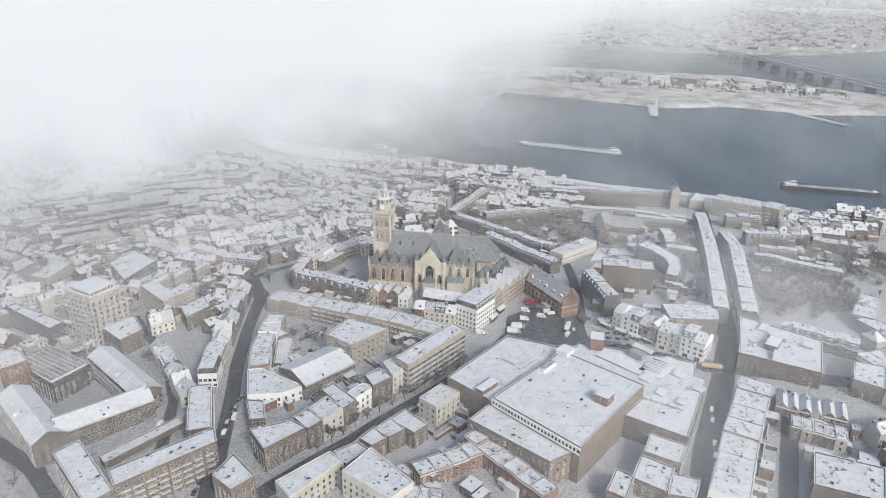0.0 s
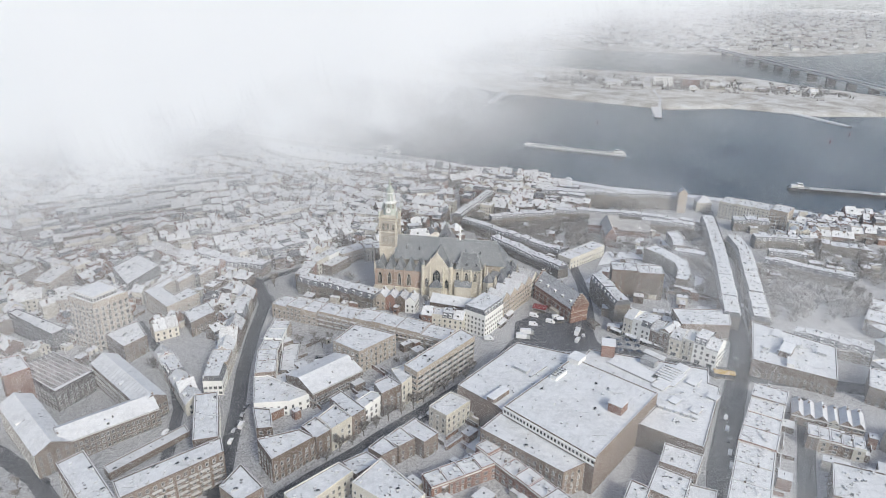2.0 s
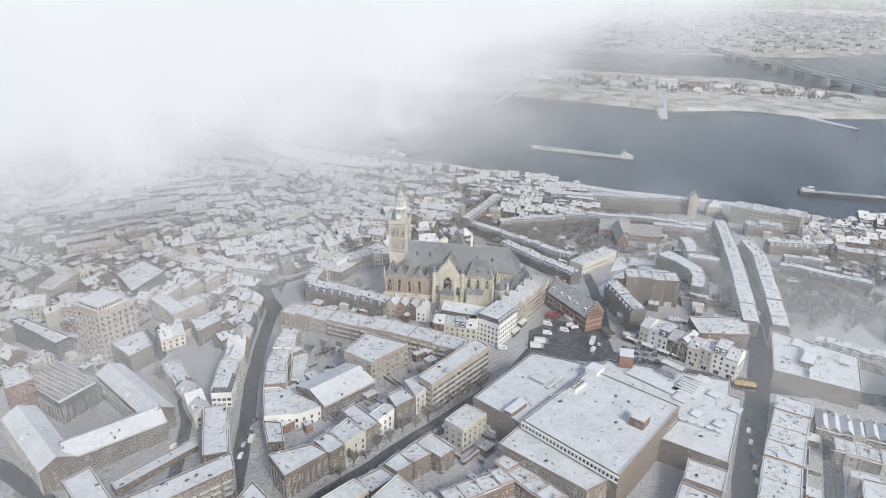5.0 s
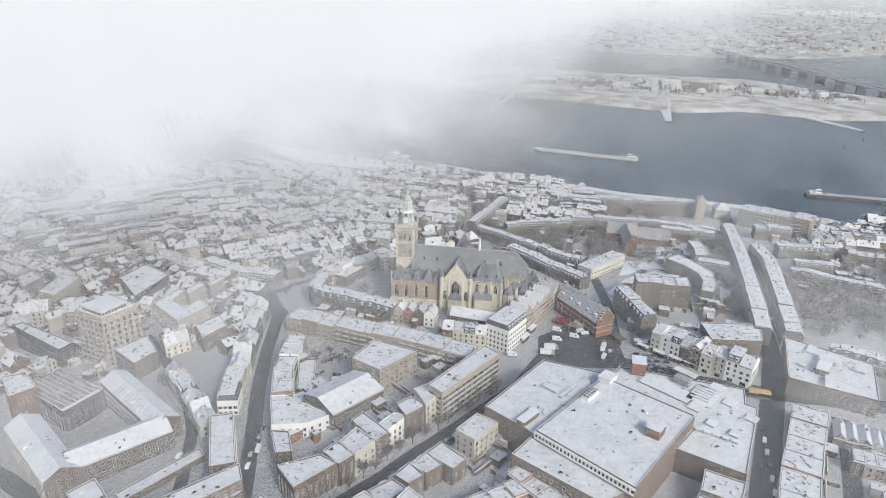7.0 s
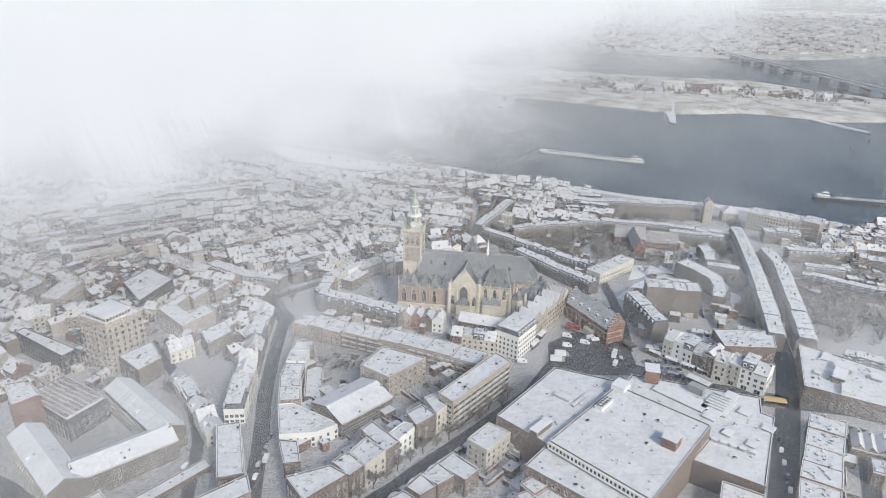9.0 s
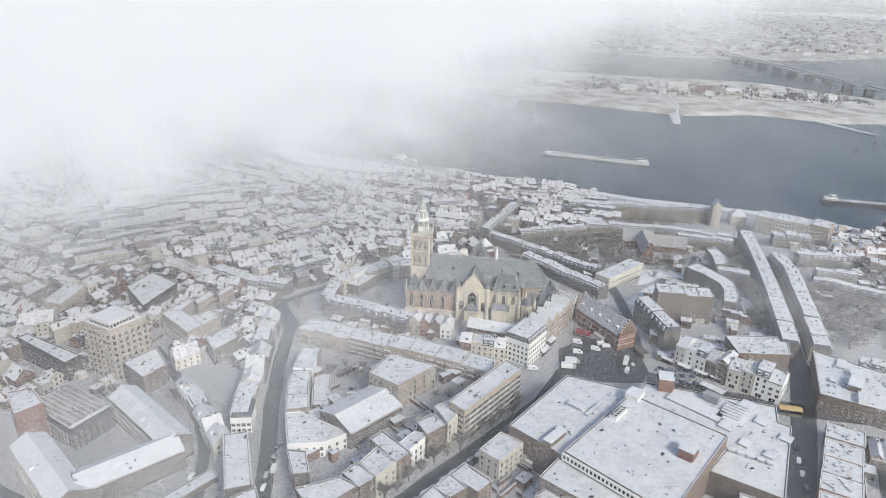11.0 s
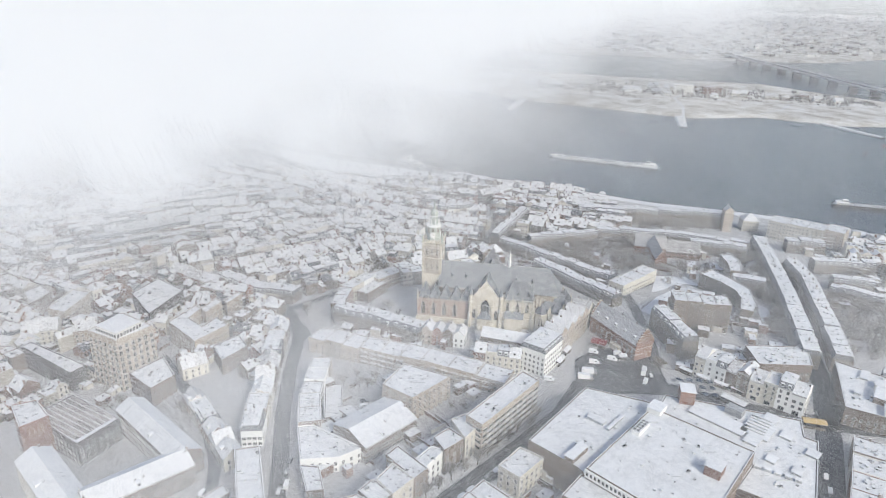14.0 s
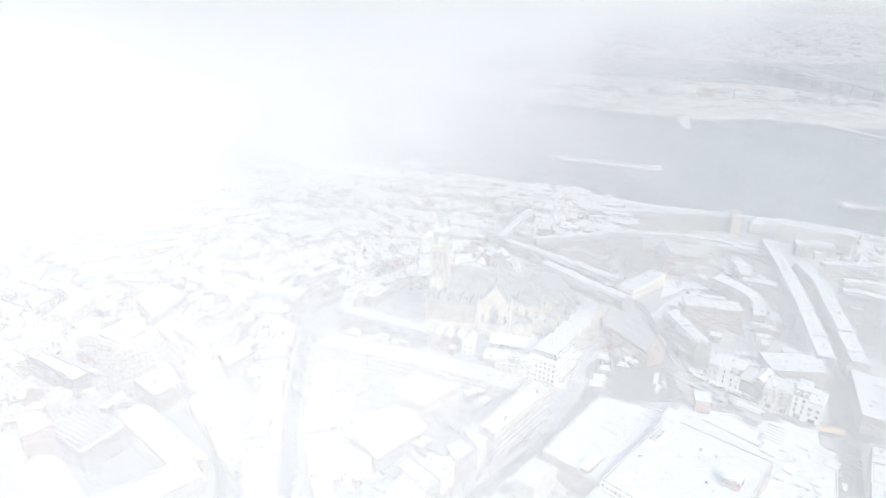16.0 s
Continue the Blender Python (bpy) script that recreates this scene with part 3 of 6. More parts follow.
        if rnd.random() < .5:
            part("chimney", CHIMNEY, root, m=pose(x - .7, rnd.uniform(-.2, .2) * d, zt + .3, 0, 0, 90))
        if style == "mansard":
            for c in range(max(1, int(w / 3.2))):
                part("dormer", DORMER, root, m=pose(-x + (c + .5) * w / max(1, int(w / 3.2)), -y + .25, e + 1.0))
    elif style == "cross":
        part("chimney", CHIMNEY, root, m=pose(rnd.uniform(-.1, .1) * w, rnd.uniform(.1, .35) * d, top))
    return root


def terrace(pts, d, h, n, style="gable", walls=None, shops=False, jitter=.7, near=None, rise=.42, cover=None):
    """A row of n houses side by side along the middle line pts."""
    p = [Vector(q) for q in pts]
    total = sum((b - a).length for a, b in zip(p, p[1:]))
    left = n
    mix = [style] if style != "mix" else ["gable", "flat", "mansard", "gable", "cross"]
    for a, b in zip(p, p[1:]):
        length = (b - a).length
        k = max(1, round(n * length / total)) if b is not p[-1] else max(1, left)
        left -= k
        turn = math.degrees(math.atan2(b.y - a.y, b.x - a.x))
        if math.cos(math.radians(turn)) < 0:                 # fronts look towards the open side
            turn += 180
        for i in range(k):
            c = a.lerp(b, (i + .5) / k)
            is_near = c.y < NEAR_Y_LIMIT if near is None else near
            wall = rnd.choice(walls or WALLS)
            house(c.x, c.y, turn, length / k, d + rnd.uniform(-.4, .4), h + rnd.uniform(-jitter, jitter), mix[i % len(mix)] if style == "mix" else style, wall, is_near,
                  "houses of the terrace" if n > 1 else "", (True, True), shops, rise=rise, cover=cover or (SNOW_FLAT if n == 1 else None))


def block(pts, z, wall=(BRICK_BROWN, "brown brick"), name="building", label="", storey=3.2, vents=None, windows=True, near=None, pitch=3.0, category="building", mesh=0, roof=None):
    """A flat-roofed building over a polygon, its roof at height z of the world."""
    p = [Vector(q) for q in pts]
    area = sum(a.x * b.y - b.x * a.y for a, b in zip(p, p[1:] + p[:1])) / 2
    if area < 0:
        p.reverse()
    c = sum(p, Vector((0, 0))) / len(p)
    g = gz(c.x, c.y)
    mat, words = wall
    root = thing(name, pose(c.x, c.y, g), label or f"{words} building with snow-covered flat roof", category)
    q = [v - c for v in p]
    FOOT.append((c.x, c.y, max(v.length for v in q) * .8))
    k, hh = len(q), z - g
    part("wall", Shape().prism([tuple(v) for v in q], -5, hh).mesh("wall", mat), root)
    inner = []
    for i, v in enumerate(q):
        a, b = (v - q[i - 1]).normalized(), (q[(i + 1) % k] - v).normalized()
        na, nb = Vector((-a.y, a.x)), Vector((-b.y, b.x))
        inner.append(v + (na + nb) * .35 / max(.4, 1 + na.dot(nb)))
    FLATS.append(([tuple(v) for v in p], z + .15))
    skin = deck([tuple(v) for v in q], [tuple(v) for v in inner], hh)
    part("roof", skin.mesh("roof", roof or SNOW_FLAT, SNOW, mat, SHADED_BITUMEN), root)
    if windows:
        sides = []
        for i in range(k):
            a, b = q[i], q[(i + 1) % k]
            if (b - a).length > 3.5:
                m = (a + b) / 2
                sides.append((m.x, m.y, math.degrees(math.atan2(b.y - a.y, b.x - a.x)), (b - a).length))
        is_near = c.y < NEAR_Y_LIMIT if near is None else near
        put_windows(root, sides, max(1, int((hh - .5) / storey)), 0, 1.7, storey, WINDOWS[mesh], is_near, pitch=pitch)
    n_vents = vents if vents is not None else int(abs(area) / 90) + 1
    tops = [tuple(v) for v in q]
    low, high = Vector((min(v.x for v in q), min(v.y for v in q))), Vector((max(v.x for v in q), max(v.y for v in q)))
    while n_vents:
        at = Vector((rnd.uniform(low.x, high.x), rnd.uniform(low.y, high.y)))
        if inside(at.x, at.y, [(x * .85, y * .85) for x, y in tops]):
            part(*(("roof_vent", VENT) if rnd.random() < .65 else ("roof_light", HATCH)), root, m=pose(at.x, at.y, hh + .14, 0, 0, rnd.uniform(0, 90)))
            n_vents -= 1
    return root


# -- rows and blocks of the town
terrace([(-129.2, -44.1), (-94.8, -17)], 15, 13.3, 1, walls=[(BRICK_BROWN, "brown brick")], rise=.26)
terrace([(-162.2, -15.2), (-126.3, -53.2)], 15, 15, 1, walls=[(BRICK_BROWN, "brown brick")], rise=.26)
terrace([(-134.3, 21.6), (-94.4, -18.2)], 14, 13.4, 1, walls=[(BRICK_BROWN, "brown brick")], rise=.26)
block([(-165.9, 31.2), (-135.7, 11.4), (-147, -7.4), (-177.4, 14.6)], 3, vents=0, wall=(BRICK_DARK, "dark brick"))
block([(-104.1, -56.8), (-77.2, -27.4), (-73.4, -32.9), (-99.6, -61.8)], -3, windows=False, vents=2)
block([(-114.2, -73.1), (-106.5, -64.7), (-80.1, -95.6), (-87.5, -103.7)], 12, vents=7)
block([(-87, -84.1), (-51, -56.6), (-47.4, -66.5), (-80.9, -93.7)], 12, wall=(BRICK_BROWN, "brown brick"), vents=14)
block([(-73.9, -18.3), (-63.4, -15.9), (-54, -51.2), (-64.7, -53.9)], 8)
terrace([(-109.6, 38.1), (-75.5, -14.7)], 9, 9.2, 6, style="mix")
terrace([(-76.1, 109), (-70.8, 0.2)], 10, 11.1, 8, style="mix")
block([(-45.1, -84.5), (-39.6, -70.8), (-27.3, -85.1), (-35.4, -93.2)], 9)
terrace([(-45.1, 62.2), (-47.3, 27), (-43.9, 2.6)], 10.5, 10.1, 5, style="flat")
block([(-49.8, 2), (-42.4, 2.9), (-18, -13.9), (-27.9, -20.4), (-44.8, -21.9)], 5, wall=(WHITE, "white plastered"))
block([(-45, -23.9), (-35.9, -25.3), (-32.4, -39.5), (-39.7, -40.5)], 4)
terrace([(-24.8, -7.9), (-1.3, 13.9)], 24, 10.8, 1, walls=[(BRICK_BROWN, "brown brick")], rise=.16)
block([(-42.1, 46), (-32.4, 44.8), (-30.2, 15.2), (-39, 15.3)], 0, vents=0)
block([(-10.6, 25.1), (0.2, 44.2), (24, 31.9), (4.6, 12.9)], 13, vents=4, wall=(BRICK_PALE, "pale brick"))
terrace([(-52.9, 92.3), (-22.6, 76.7), (11.8, 60.7), (55.5, 38)], 14, 9.2, 9, style="flat", walls=[(BRICK_PALE, "pale brick")])
block([(60.5, 29.2), (67.4, 20.4), (35.6, -15.5), (28.8, -7.8)], 18, wall=(BRICK_PALE, "pale brick"), vents=6, pitch=4.4, mesh=4)
block([(22.2, -5.7), (29.9, -0.8), (36.9, -7.3), (27.8, -19.3)], 14, wall=(PLASTER, "cream plastered"))
block([(13.9, -16.8), (20.9, -10.4), (27.8, -17.9), (18.2, -26.2)], 13)
block([(5.8, -28.9), (12.6, -20.8), (18.7, -23.5), (10.1, -34.3)], 11, wall=(WHITE, "white plastered"))
block([(-7.1, -26.2), (-2, -20.1), (10.9, -35.2), (5.1, -41.5)], 11)
block([(-10.6, -41.2), (-4.1, -31.7), (5, -41.1), (-3.5, -50.5)], 11, wall=(PLASTER, "cream plastered"))
block([(-17.7, -46.8), (-12, -39.9), (-3.6, -49.2), (-9.8, -55.7)], 10)
block([(-35.8, -55.9), (-18.2, -49), (-10.6, -54.6), (-26.8, -69.6)], 10)
block([(27.2, -47.4), (34, -40.1), (44.8, -51.7), (38.3, -58.1)], 9)
block([(20.1, -55), (27.3, -46.6), (34.1, -55.2), (27, -60.7)], 9)
block([(13.5, -61.2), (20.1, -53.2), (26.2, -61.4), (19.6, -66.7)], 9)
block([(3, -69.2), (12.9, -62.4), (19, -68.3), (9.2, -77.4)], 8)
block([(-18.3, -89.8), (1.7, -71.6), (8.3, -77.2), (-11, -99.2)], 10, wall=(PLASTER, "cream plastered"))
block([(8.5, -86.6), (19.7, -71.8), (38, -93.8), (28.7, -102.8)], 12, wall=(PLASTER, "cream plastered"))
block([(41, -33.8), (51.9, -21.8), (61.4, -29.3), (49, -41.7)], 11, wall=(PLASTER, "cream plastered"))
block([(55.2, -23.4), (90.4, 17.3), (121, 3.5), (116.2, -3.0), (74.6, -44.9), (72.6, -41.5)], 16, vents=7, windows=False)
block([(75.2, -45.4), (116.4, -3.7), (150.2, -36.2), (108.3, -82.2)], 19, vents=7, wall=(BRICK_BROWN, "brown brick"), windows=False)
block([(117.4, -2.9), (131, 16.5), (189.3, -4.9), (184, -17.4), (188.5, -21.2), (161.1, -67.6), (136.9, -50.2), (150.9, -35.7)], 12, vents=10, wall=(BRICK_BROWN, "brown brick"), windows=False)
block([(63.5, -55.2), (77, -40.1), (110.1, -76.3), (95, -84.8)], 14, vents=2, wall=(BRICK_BROWN, "brown brick"))
terrace([(64.7, -58.1), (93.6, -97.1)], 9, 9, 6, style="flat", walls=[(BRICK_RED, "red brick")])
terrace([(38.8, -80.7), (67.8, -66.5)], 9, 8, 4, style="flat", walls=[(BRICK_RED, "red brick")])
terrace([(70.4, 55.5), (83.4, 72.3)], 15, 16, 1, style="mansard", walls=[(WHITE, "white plastered")], shops=True)
terrace([(84.5, 75.2), (114.4, 115.5)], 12, 16, 5, style="cross", walls=[(PLASTER, "cream plastered"), (BRICK_PALE, "pale brick"), (WHITE, "white plastered")], shops=True)
terrace([(40, 65.6), (65.1, 58.7)], 9, 12, 4, style="mix", shops=True)
terrace([(46.3, 87.2), (76.6, 76)], 10, 11, 1, walls=[(BRICK_BROWN, "brown brick")])
terrace([(-42.2, 124.6), (11.2, 90.3)], 11, 10.4, 10, style="mansard", walls=[(BRICK_GREY, "weathered brown brick"), (BRICK_BROWN, "brown brick")])
terrace([(11.1, 93.9), (36.4, 86.8)], 10, 10, 4, style="cross")
terrace([(166.2, 58.2), (186.1, 36.6), (206.7, 18.6)], 14, 14, 9, style="mix", jitter=1.4, rise=.26, walls=[(PLASTER, "cream plastered"), (WHITE, "white plastered"), (BRICK_BROWN, "brown brick")], shops=True)
block([(196.6, 69), (232.5, 66.8), (224.3, 46.4), (195.1, 48.5)], 10)
terrace([(169.5, 114.5), (203.2, 108)], 14, 19, 4, style="flat", walls=[(BRICK_BROWN, "brown brick")])
terrace([(158.7, 108), (165.1, 70.2)], 10, 14, 4, style="mansard", walls=EAST)
block([(212.8, 174.2), (225.1, 181.5), (232.6, 163.5), (237.3, 148.5), (231.8, 127.3), (224.1, 114.9), (217.3, 118.1), (224.8, 134.1), (226.4, 145.6), (221.8, 159.5)], 8, wall=EAST[0], vents=10)
block([(244.4, 212.8), (253.6, 214.1), (253.7, 198.2), (246.9, 181.0), (238.7, 181.9), (243.0, 197.0)], 7, wall=EAST[0], vents=4)
terrace([(239.8, 179.4), (259.2, 168.5)], 10, 8, 3, style="mansard", walls=EAST)
terrace([(300.8, 264.8), (276.1, 187.1), (251.7, 118.3), (231, 60.2)], 11, 10.5, 16, style="mansard", walls=EAST)
terrace([(297.4, 204.9), (290.9, 172), (263.9, 100.3), (247.5, 55.4)], 11, 10.5, 13, style="mansard", walls=EAST)
terrace([(77.4, 264.4), (149.7, 176.9)], 9, 8.1, 14, style="mansard", walls=EAST)
terrace([(101.1, 212), (142.9, 140.3)], 10, 8, 8, style="mansard", walls=EAST)
terrace([(103.4, 263.9), (163.5, 277.2)], 9, 10, 6, style="mansard", walls=EAST)
terrace([(166.6, 286.1), (225.5, 278.6), (281.5, 249.5)], 9, 10, 12, style="mansard", walls=EAST)
terrace([(237.3, 253.5), (279.5, 241.5)], 9, 10, 5, style="mansard", walls=EAST)
terrace([(73.4, 260.2), (110.9, 342.2)], 9, 12, 6, style="mansard", walls=EAST)
terrace([(164.8, 347.7), (301.4, 326.5)], 12, 13.5, 13, style="mansard", walls=EAST)
terrace([(190, 254), (214, 247)], 13, 12, 1, rise=.62, walls=[(BRICK_RED, "red brick")], cover=SLATE_SNOWY)
house(200.5, 229, -8, 9, 34, 13, "cross", (BRICK_RED, "red brick"), False, rise=.75)
terrace([(214, 247), (240, 240)], 15, 10.5, 1, rise=.5, walls=[(BRICK_RED, "red brick")], cover=SLATE_SNOWY)
terrace([(148.2, 162.5), (181.9, 191.4)], 12, 9, 3, style="flat", walls=[(PLASTER, "cream plastered")])
terrace([(332.4, 304.1), (376.8, 262.7)], 20, 17, 4, style="flat", walls=[(PLASTER, "cream plastered"), (BRICK_PALE, "pale brick")])
terrace([(323.2, 260.1), (352.3, 252.4)], 12, 10, 3, style="mansard", walls=EAST)
terrace([(318.1, 210.8), (364.8, 205.9)], 10, 9, 5, style="mansard", walls=EAST)
terrace([(301.2, 158), (347.2, 119.2)], 9, 9, 10, style="mansard", walls=EAST)
terrace([(312.6, 175), (338.6, 166.6)], 9, 9, 4, style="mansard", walls=EAST)
terrace([(369.9, 199), (392.8, 186)], 12, 9, 4, style="flat", walls=EAST)
block([(239.9, 51.6), (274.1, 20.4), (255.1, -13.1), (219.5, 8.4)], 10, wall=(BRICK_BROWN, "brown brick"), mesh=2, vents=10)
terrace([(218.2, -16.6), (189.6, -60.5), (166, -100.7)], 16, 8, 7, style="flat", jitter=1.5)
terrace([(223.3, -28), (251.4, -42.7)], 14, 7, 6, style="cross", walls=[(BRICK_BROWN, "brown brick"), (PLASTER, "cream plastered")])
block([(215.2, -75.4), (240.6, -86.9), (227.5, -106.7), (203.7, -95.8)], 10)
block([(279.9, -1), (294, -6.9), (279.8, -28.1), (268.4, -18.6)], 10)
terrace([(345, 84.9), (321.2, 55.4), (326.1, 40.1)], 12, 7, 3, style="flat")
terrace([(262.5, 43.3), (296.4, 19.8)], 10, 8.5, 7, style="mansard", walls=EAST)
block([(-169.7, 63.4), (-150.5, 52.4), (-136.8, 68.7), (-158.8, 84)], 22, wall=(BRICK_PALE, "pale brick"), vents=3, storey=3.6, pitch=3.3, mesh=3, near=True)
block([(-183, 154.2), (-173.5, 178), (-150.8, 159.2), (-161.4, 124.8)], 0, wall=(BRICK_DARK, "dark clad"))
block([(-142.4, 104.8), (-132.7, 127.1), (-128.1, 122.4), (-131.8, 110.0), (-120.8, 99.1), (-115.5, 110.9), (-105.9, 101.3), (-120.0, 81.3)], 5, wall=(BRICK_PALE, "pale brick"), vents=5, near=True)
block([(-128.8, 124.8), (-123.1, 139.1), (-118.2, 134.2), (-124.4, 118.9)], 4, wall=(BRICK_PALE, "pale brick"), vents=1)
block([(-118.0, 138.2), (-111.6, 150.8), (-108.5, 147.3), (-114.8, 133.6)], 3, wall=(BRICK_PALE, "pale brick"), vents=1)
block([(-109.4, 79.6), (-98, 93), (-90, 79.6), (-100.5, 63.9)], 3)
terrace([(-124.2, 64.9), (-112.3, 72.4)], 11, 9.6, 2)
block([(-145.8, 51.2), (-133.3, 67.5), (-121.4, 49.5), (-129.7, 36.6)], 3)
block([(-217.7, 82.3), (-215, 87.5), (-173.6, 62.5), (-178.1, 54.4)], 1, wall=(BRICK_DARK, "dark brick"))
block([(-255.9, 158.9), (-250.9, 169.9), (-238.1, 159.1), (-243.6, 141.9)], -2)
block([(-227.4, 131.5), (-224.1, 159.5), (-210.2, 155.2), (-214.3, 126.1)], 0, wall=(BRICK_PALE, "pale brick"))
terrace([(-229.2, 104.9), (-209.9, 110.2)], 12, 15, 2, walls=[(PLASTER, "cream plastered")])
terrace([(-200.5, 107.8), (-187.6, 111.9)], 11, 13.8, 2)
terrace([(-133.7, 197.9), (-102.8, 170.1), (-74.2, 159.4)], 12, 8.7, 6, style="mansard", walls=[(PLASTER, "cream plastered"), (BRICK_BROWN, "brown brick")])
terrace([(-172.8, 211.3), (-131.3, 181.3)], 11, 10, 6)
terrace([(-43.3, 127.1), (-39.9, 152.9), (-24.7, 176.4)], 9, 11, 4, style="flat")
terrace([(-22.9, 173.3), (3.8, 198.6)], 12, 9.8, 3, style="flat", walls=[(BRICK_PALE, "pale brick")])
block([(-33.5, 155.5), (-21.9, 176.8), (-12.7, 169.6), (-25.1, 150.7)], 2)
terrace([(-81.6, 433.9), (-23, 373.8)], 10, 11, 6, style="mix")
terrace([(-27.4, 355), (14.9, 280.2)], 10, 11, 6, style="mix")
terrace([(30.9, 344), (61.8, 354.3)], 10, 12, 5, style="mansard")
terrace([(72.6, 389.8), (108.2, 418.3)], 11, 13, 6, style="gable", walls=EAST)
block([(146.5, -60.3), (160.8, -69.3), (153.2, -81.2), (139.8, -72.8)], 9)
block([(138.4, -73.8), (150.3, -82.8), (141.6, -97), (129.7, -88)], 8)
block([(124.6, -82.4), (131.3, -87.7), (123.7, -100.5), (117, -95.2)], 8, wall=(BRICK_RED, "red brick"))
block([(148.6, -84.5), (159.2, -88.8), (152.9, -100), (142.1, -97.2)], 7)
brick_tower = block([(-185.1, 12.4), (-175.3, 16.8), (-163.6, 4.1), (-172.5, -4.7)], 10, wall=(BRICK_RED, "red brick"), windows=False, vents=1, label="plain red brick tower with arched openings and snow on top")
terrace([(30.7, -93.4), (48.9, -98.3)], 9, 8, 4, style="flat", walls=[(BRICK_RED, "red brick")])
terrace([(219.5, -49), (240.8, -60)], 10, 7, 5, style="flat")
# -- end of rows


def roof_clutter():
    """Pipes, cowls, cable boxes and thawed spots on the flat roofs; roof lights and flues on the pitched ones; in one object."""
    s, rng = Shape(), random.Random(21)
    for poly, z in FLATS:
        xs, ys = [p[0] for p in poly], [p[1] for p in poly]
        mx, my = sum(xs) / len(xs), sum(ys) / len(ys)
        small = [(mx + (x - mx) * .86, my + (y - my) * .86) for x, y in poly]
        area = abs(sum(a[0] * b[1] - b[0] * a[1] for a, b in zip(poly, poly[1:] + poly[:1]))) / 2
        for _ in range(int(min(area / 9, 60 + area / 60)) + 2):
            x, y = rng.uniform(min(xs), max(xs)), rng.uniform(min(ys), max(ys))
            if not inside(x, y, small):
                continue
            kind, r = rng.random(), rng.uniform(.25, .6)
            if kind < .45:                                   # thawed spot round a flue
                s.cone(x, y, z, z + .03, r * 1.2, r, 7, 0)
                s.cone(x, y, z, z + rng.uniform(.4, 1.0), .16, .13, 6, 1)
            elif kind < .75:
                s.box(x - r, x + r, y - r * .7, y + r * .7, z, z + rng.uniform(.3, .8), rng.choice((0, 1)))
                s.box(x - r * .95, x + r * .95, y - r * .65, y + r * .65, z + .3, z + .86, 2)
            elif kind < .9:
                s.cone(x, y, z, z + rng.uniform(.5, 1.3), .22, .2, 6, 1)
            else:                                            # low cable tray
                k = rng.uniform(1.5, 4)
                s.box(x - k, x + k, y - .12, y + .12, z, z + .25, 1)
    for g, e, up, deep, turn, cx, cy in ROOFS:
        if up and deep and up < deep * 1.1:
            m, k = pose(cx, cy, g, 0, 0, turn), up / deep
            for side in (-1, 1):
                for _ in range(rng.choice((0, 1, 2))):
                    u, v = rng.uniform(-2, 2), deep * rng.uniform(.3, .75)
                    s.add([m @ Vector((u + i, side * (v + j), e + up - (v + j) * k + .36)) for i, j in ((-.4, -.55), (.4, -.55), (.4, .55), (-.4, .55))], [(0, 1, 2, 3)], 0)
    tagged(new("roof_clutter", s.mesh("roof_clutter", BITUMEN_WET, METAL, SNOW)), "small flues, cowls, boxes and thawed spots strewn over snowy roofs", "roof fittings", kind="stuff")


def weigh_house(x0, y0, x1, y1, d, h):
    a, b = Vector((x0, y0)), Vector((x1, y1))
    c, w = (a + b) / 2, (b - a).length
    t = math.degrees(math.atan2(b.y - a.y, b.x - a.x))
    r = thing("weigh_house", pose(c.x, c.y, gz(c.x, c.y), 0, 0, t), "old red brick weigh house with steep slate roof and stepped gables", "building")
    FOOT.append((c.x, c.y, 16))
    x, y, up = w / 2, d / 2, 8.5
    part("wall", Shape().extrude_x([(-y, -4), (y, -4), (y, h), (0, h + up), (-y, h)], -x, x).mesh("wall", BRICK_RED), r)
    k = up / y
    part("roof", Shape().extrude_x([(-y - .4, h - .4 * k), (-y - .4, h - .4 * k + .3), (0, h + up + .3), (y + .4, h - .4 * k + .3), (y + .4, h - .4 * k), (0, h + up)][::-1], -x + .5, x - .5).mesh("roof", SLATE_SNOWY), r)
    for e in (-1, 1):
        for i in range(6):
            q = y * (1 - i / 6)
            part("gable_step", Shape().box(e * x - .5, e * x + .5, -q, q, h - 1 + i * up / 6, h + .6 + (i + 1) * up / 6).mesh("gable_step", BRICK_RED), r)
            part("coping", Shape().box(e * x - .55, e * x + .55, -q - .05, q + .05, h + .6 + (i + 1) * up / 6, h + .75 + (i + 1) * up / 6).mesh("coping", SANDSTONE), r)
    for z in (3.6, 7.2, h - .3):
        part("stone_band", Shape().box(-x - .06, x + .06, -y - .06, y + .06, z, z + .35).mesh("stone_band", SANDSTONE), r)
    for f in range(2):
        for i in range(9):
            for sy, tt in ((-1, 0), (1, 180)):
                part("window", WINDOWS[2], r, m=pose(-x + (i + .5) * w / 9, sy * (y + .02), 2.0 + 3.6 * f, 0, 0, tt))
    for i in range(5):
        part("dormer", DORMER, r, m=pose(-x + (i + .5) * w / 5, -y + 1.6, h + 1.6 * k + .5))
    for i in (-1, 0, 1):
        part("chimney", CHIMNEY, r, m=pose(i * x * .6, 0, h + up))
    part("stair", Shape().extrude_x([(-y - 2.2, -1), (-y, -1), (-y, 3.4), (-y - 2.2, 3.2)], 1, 9).mesh("stair", SANDSTONE), r)


roof_clutter()
weigh_house(121.2, 107.4, 138.3, 70.7, 13, 10.5)


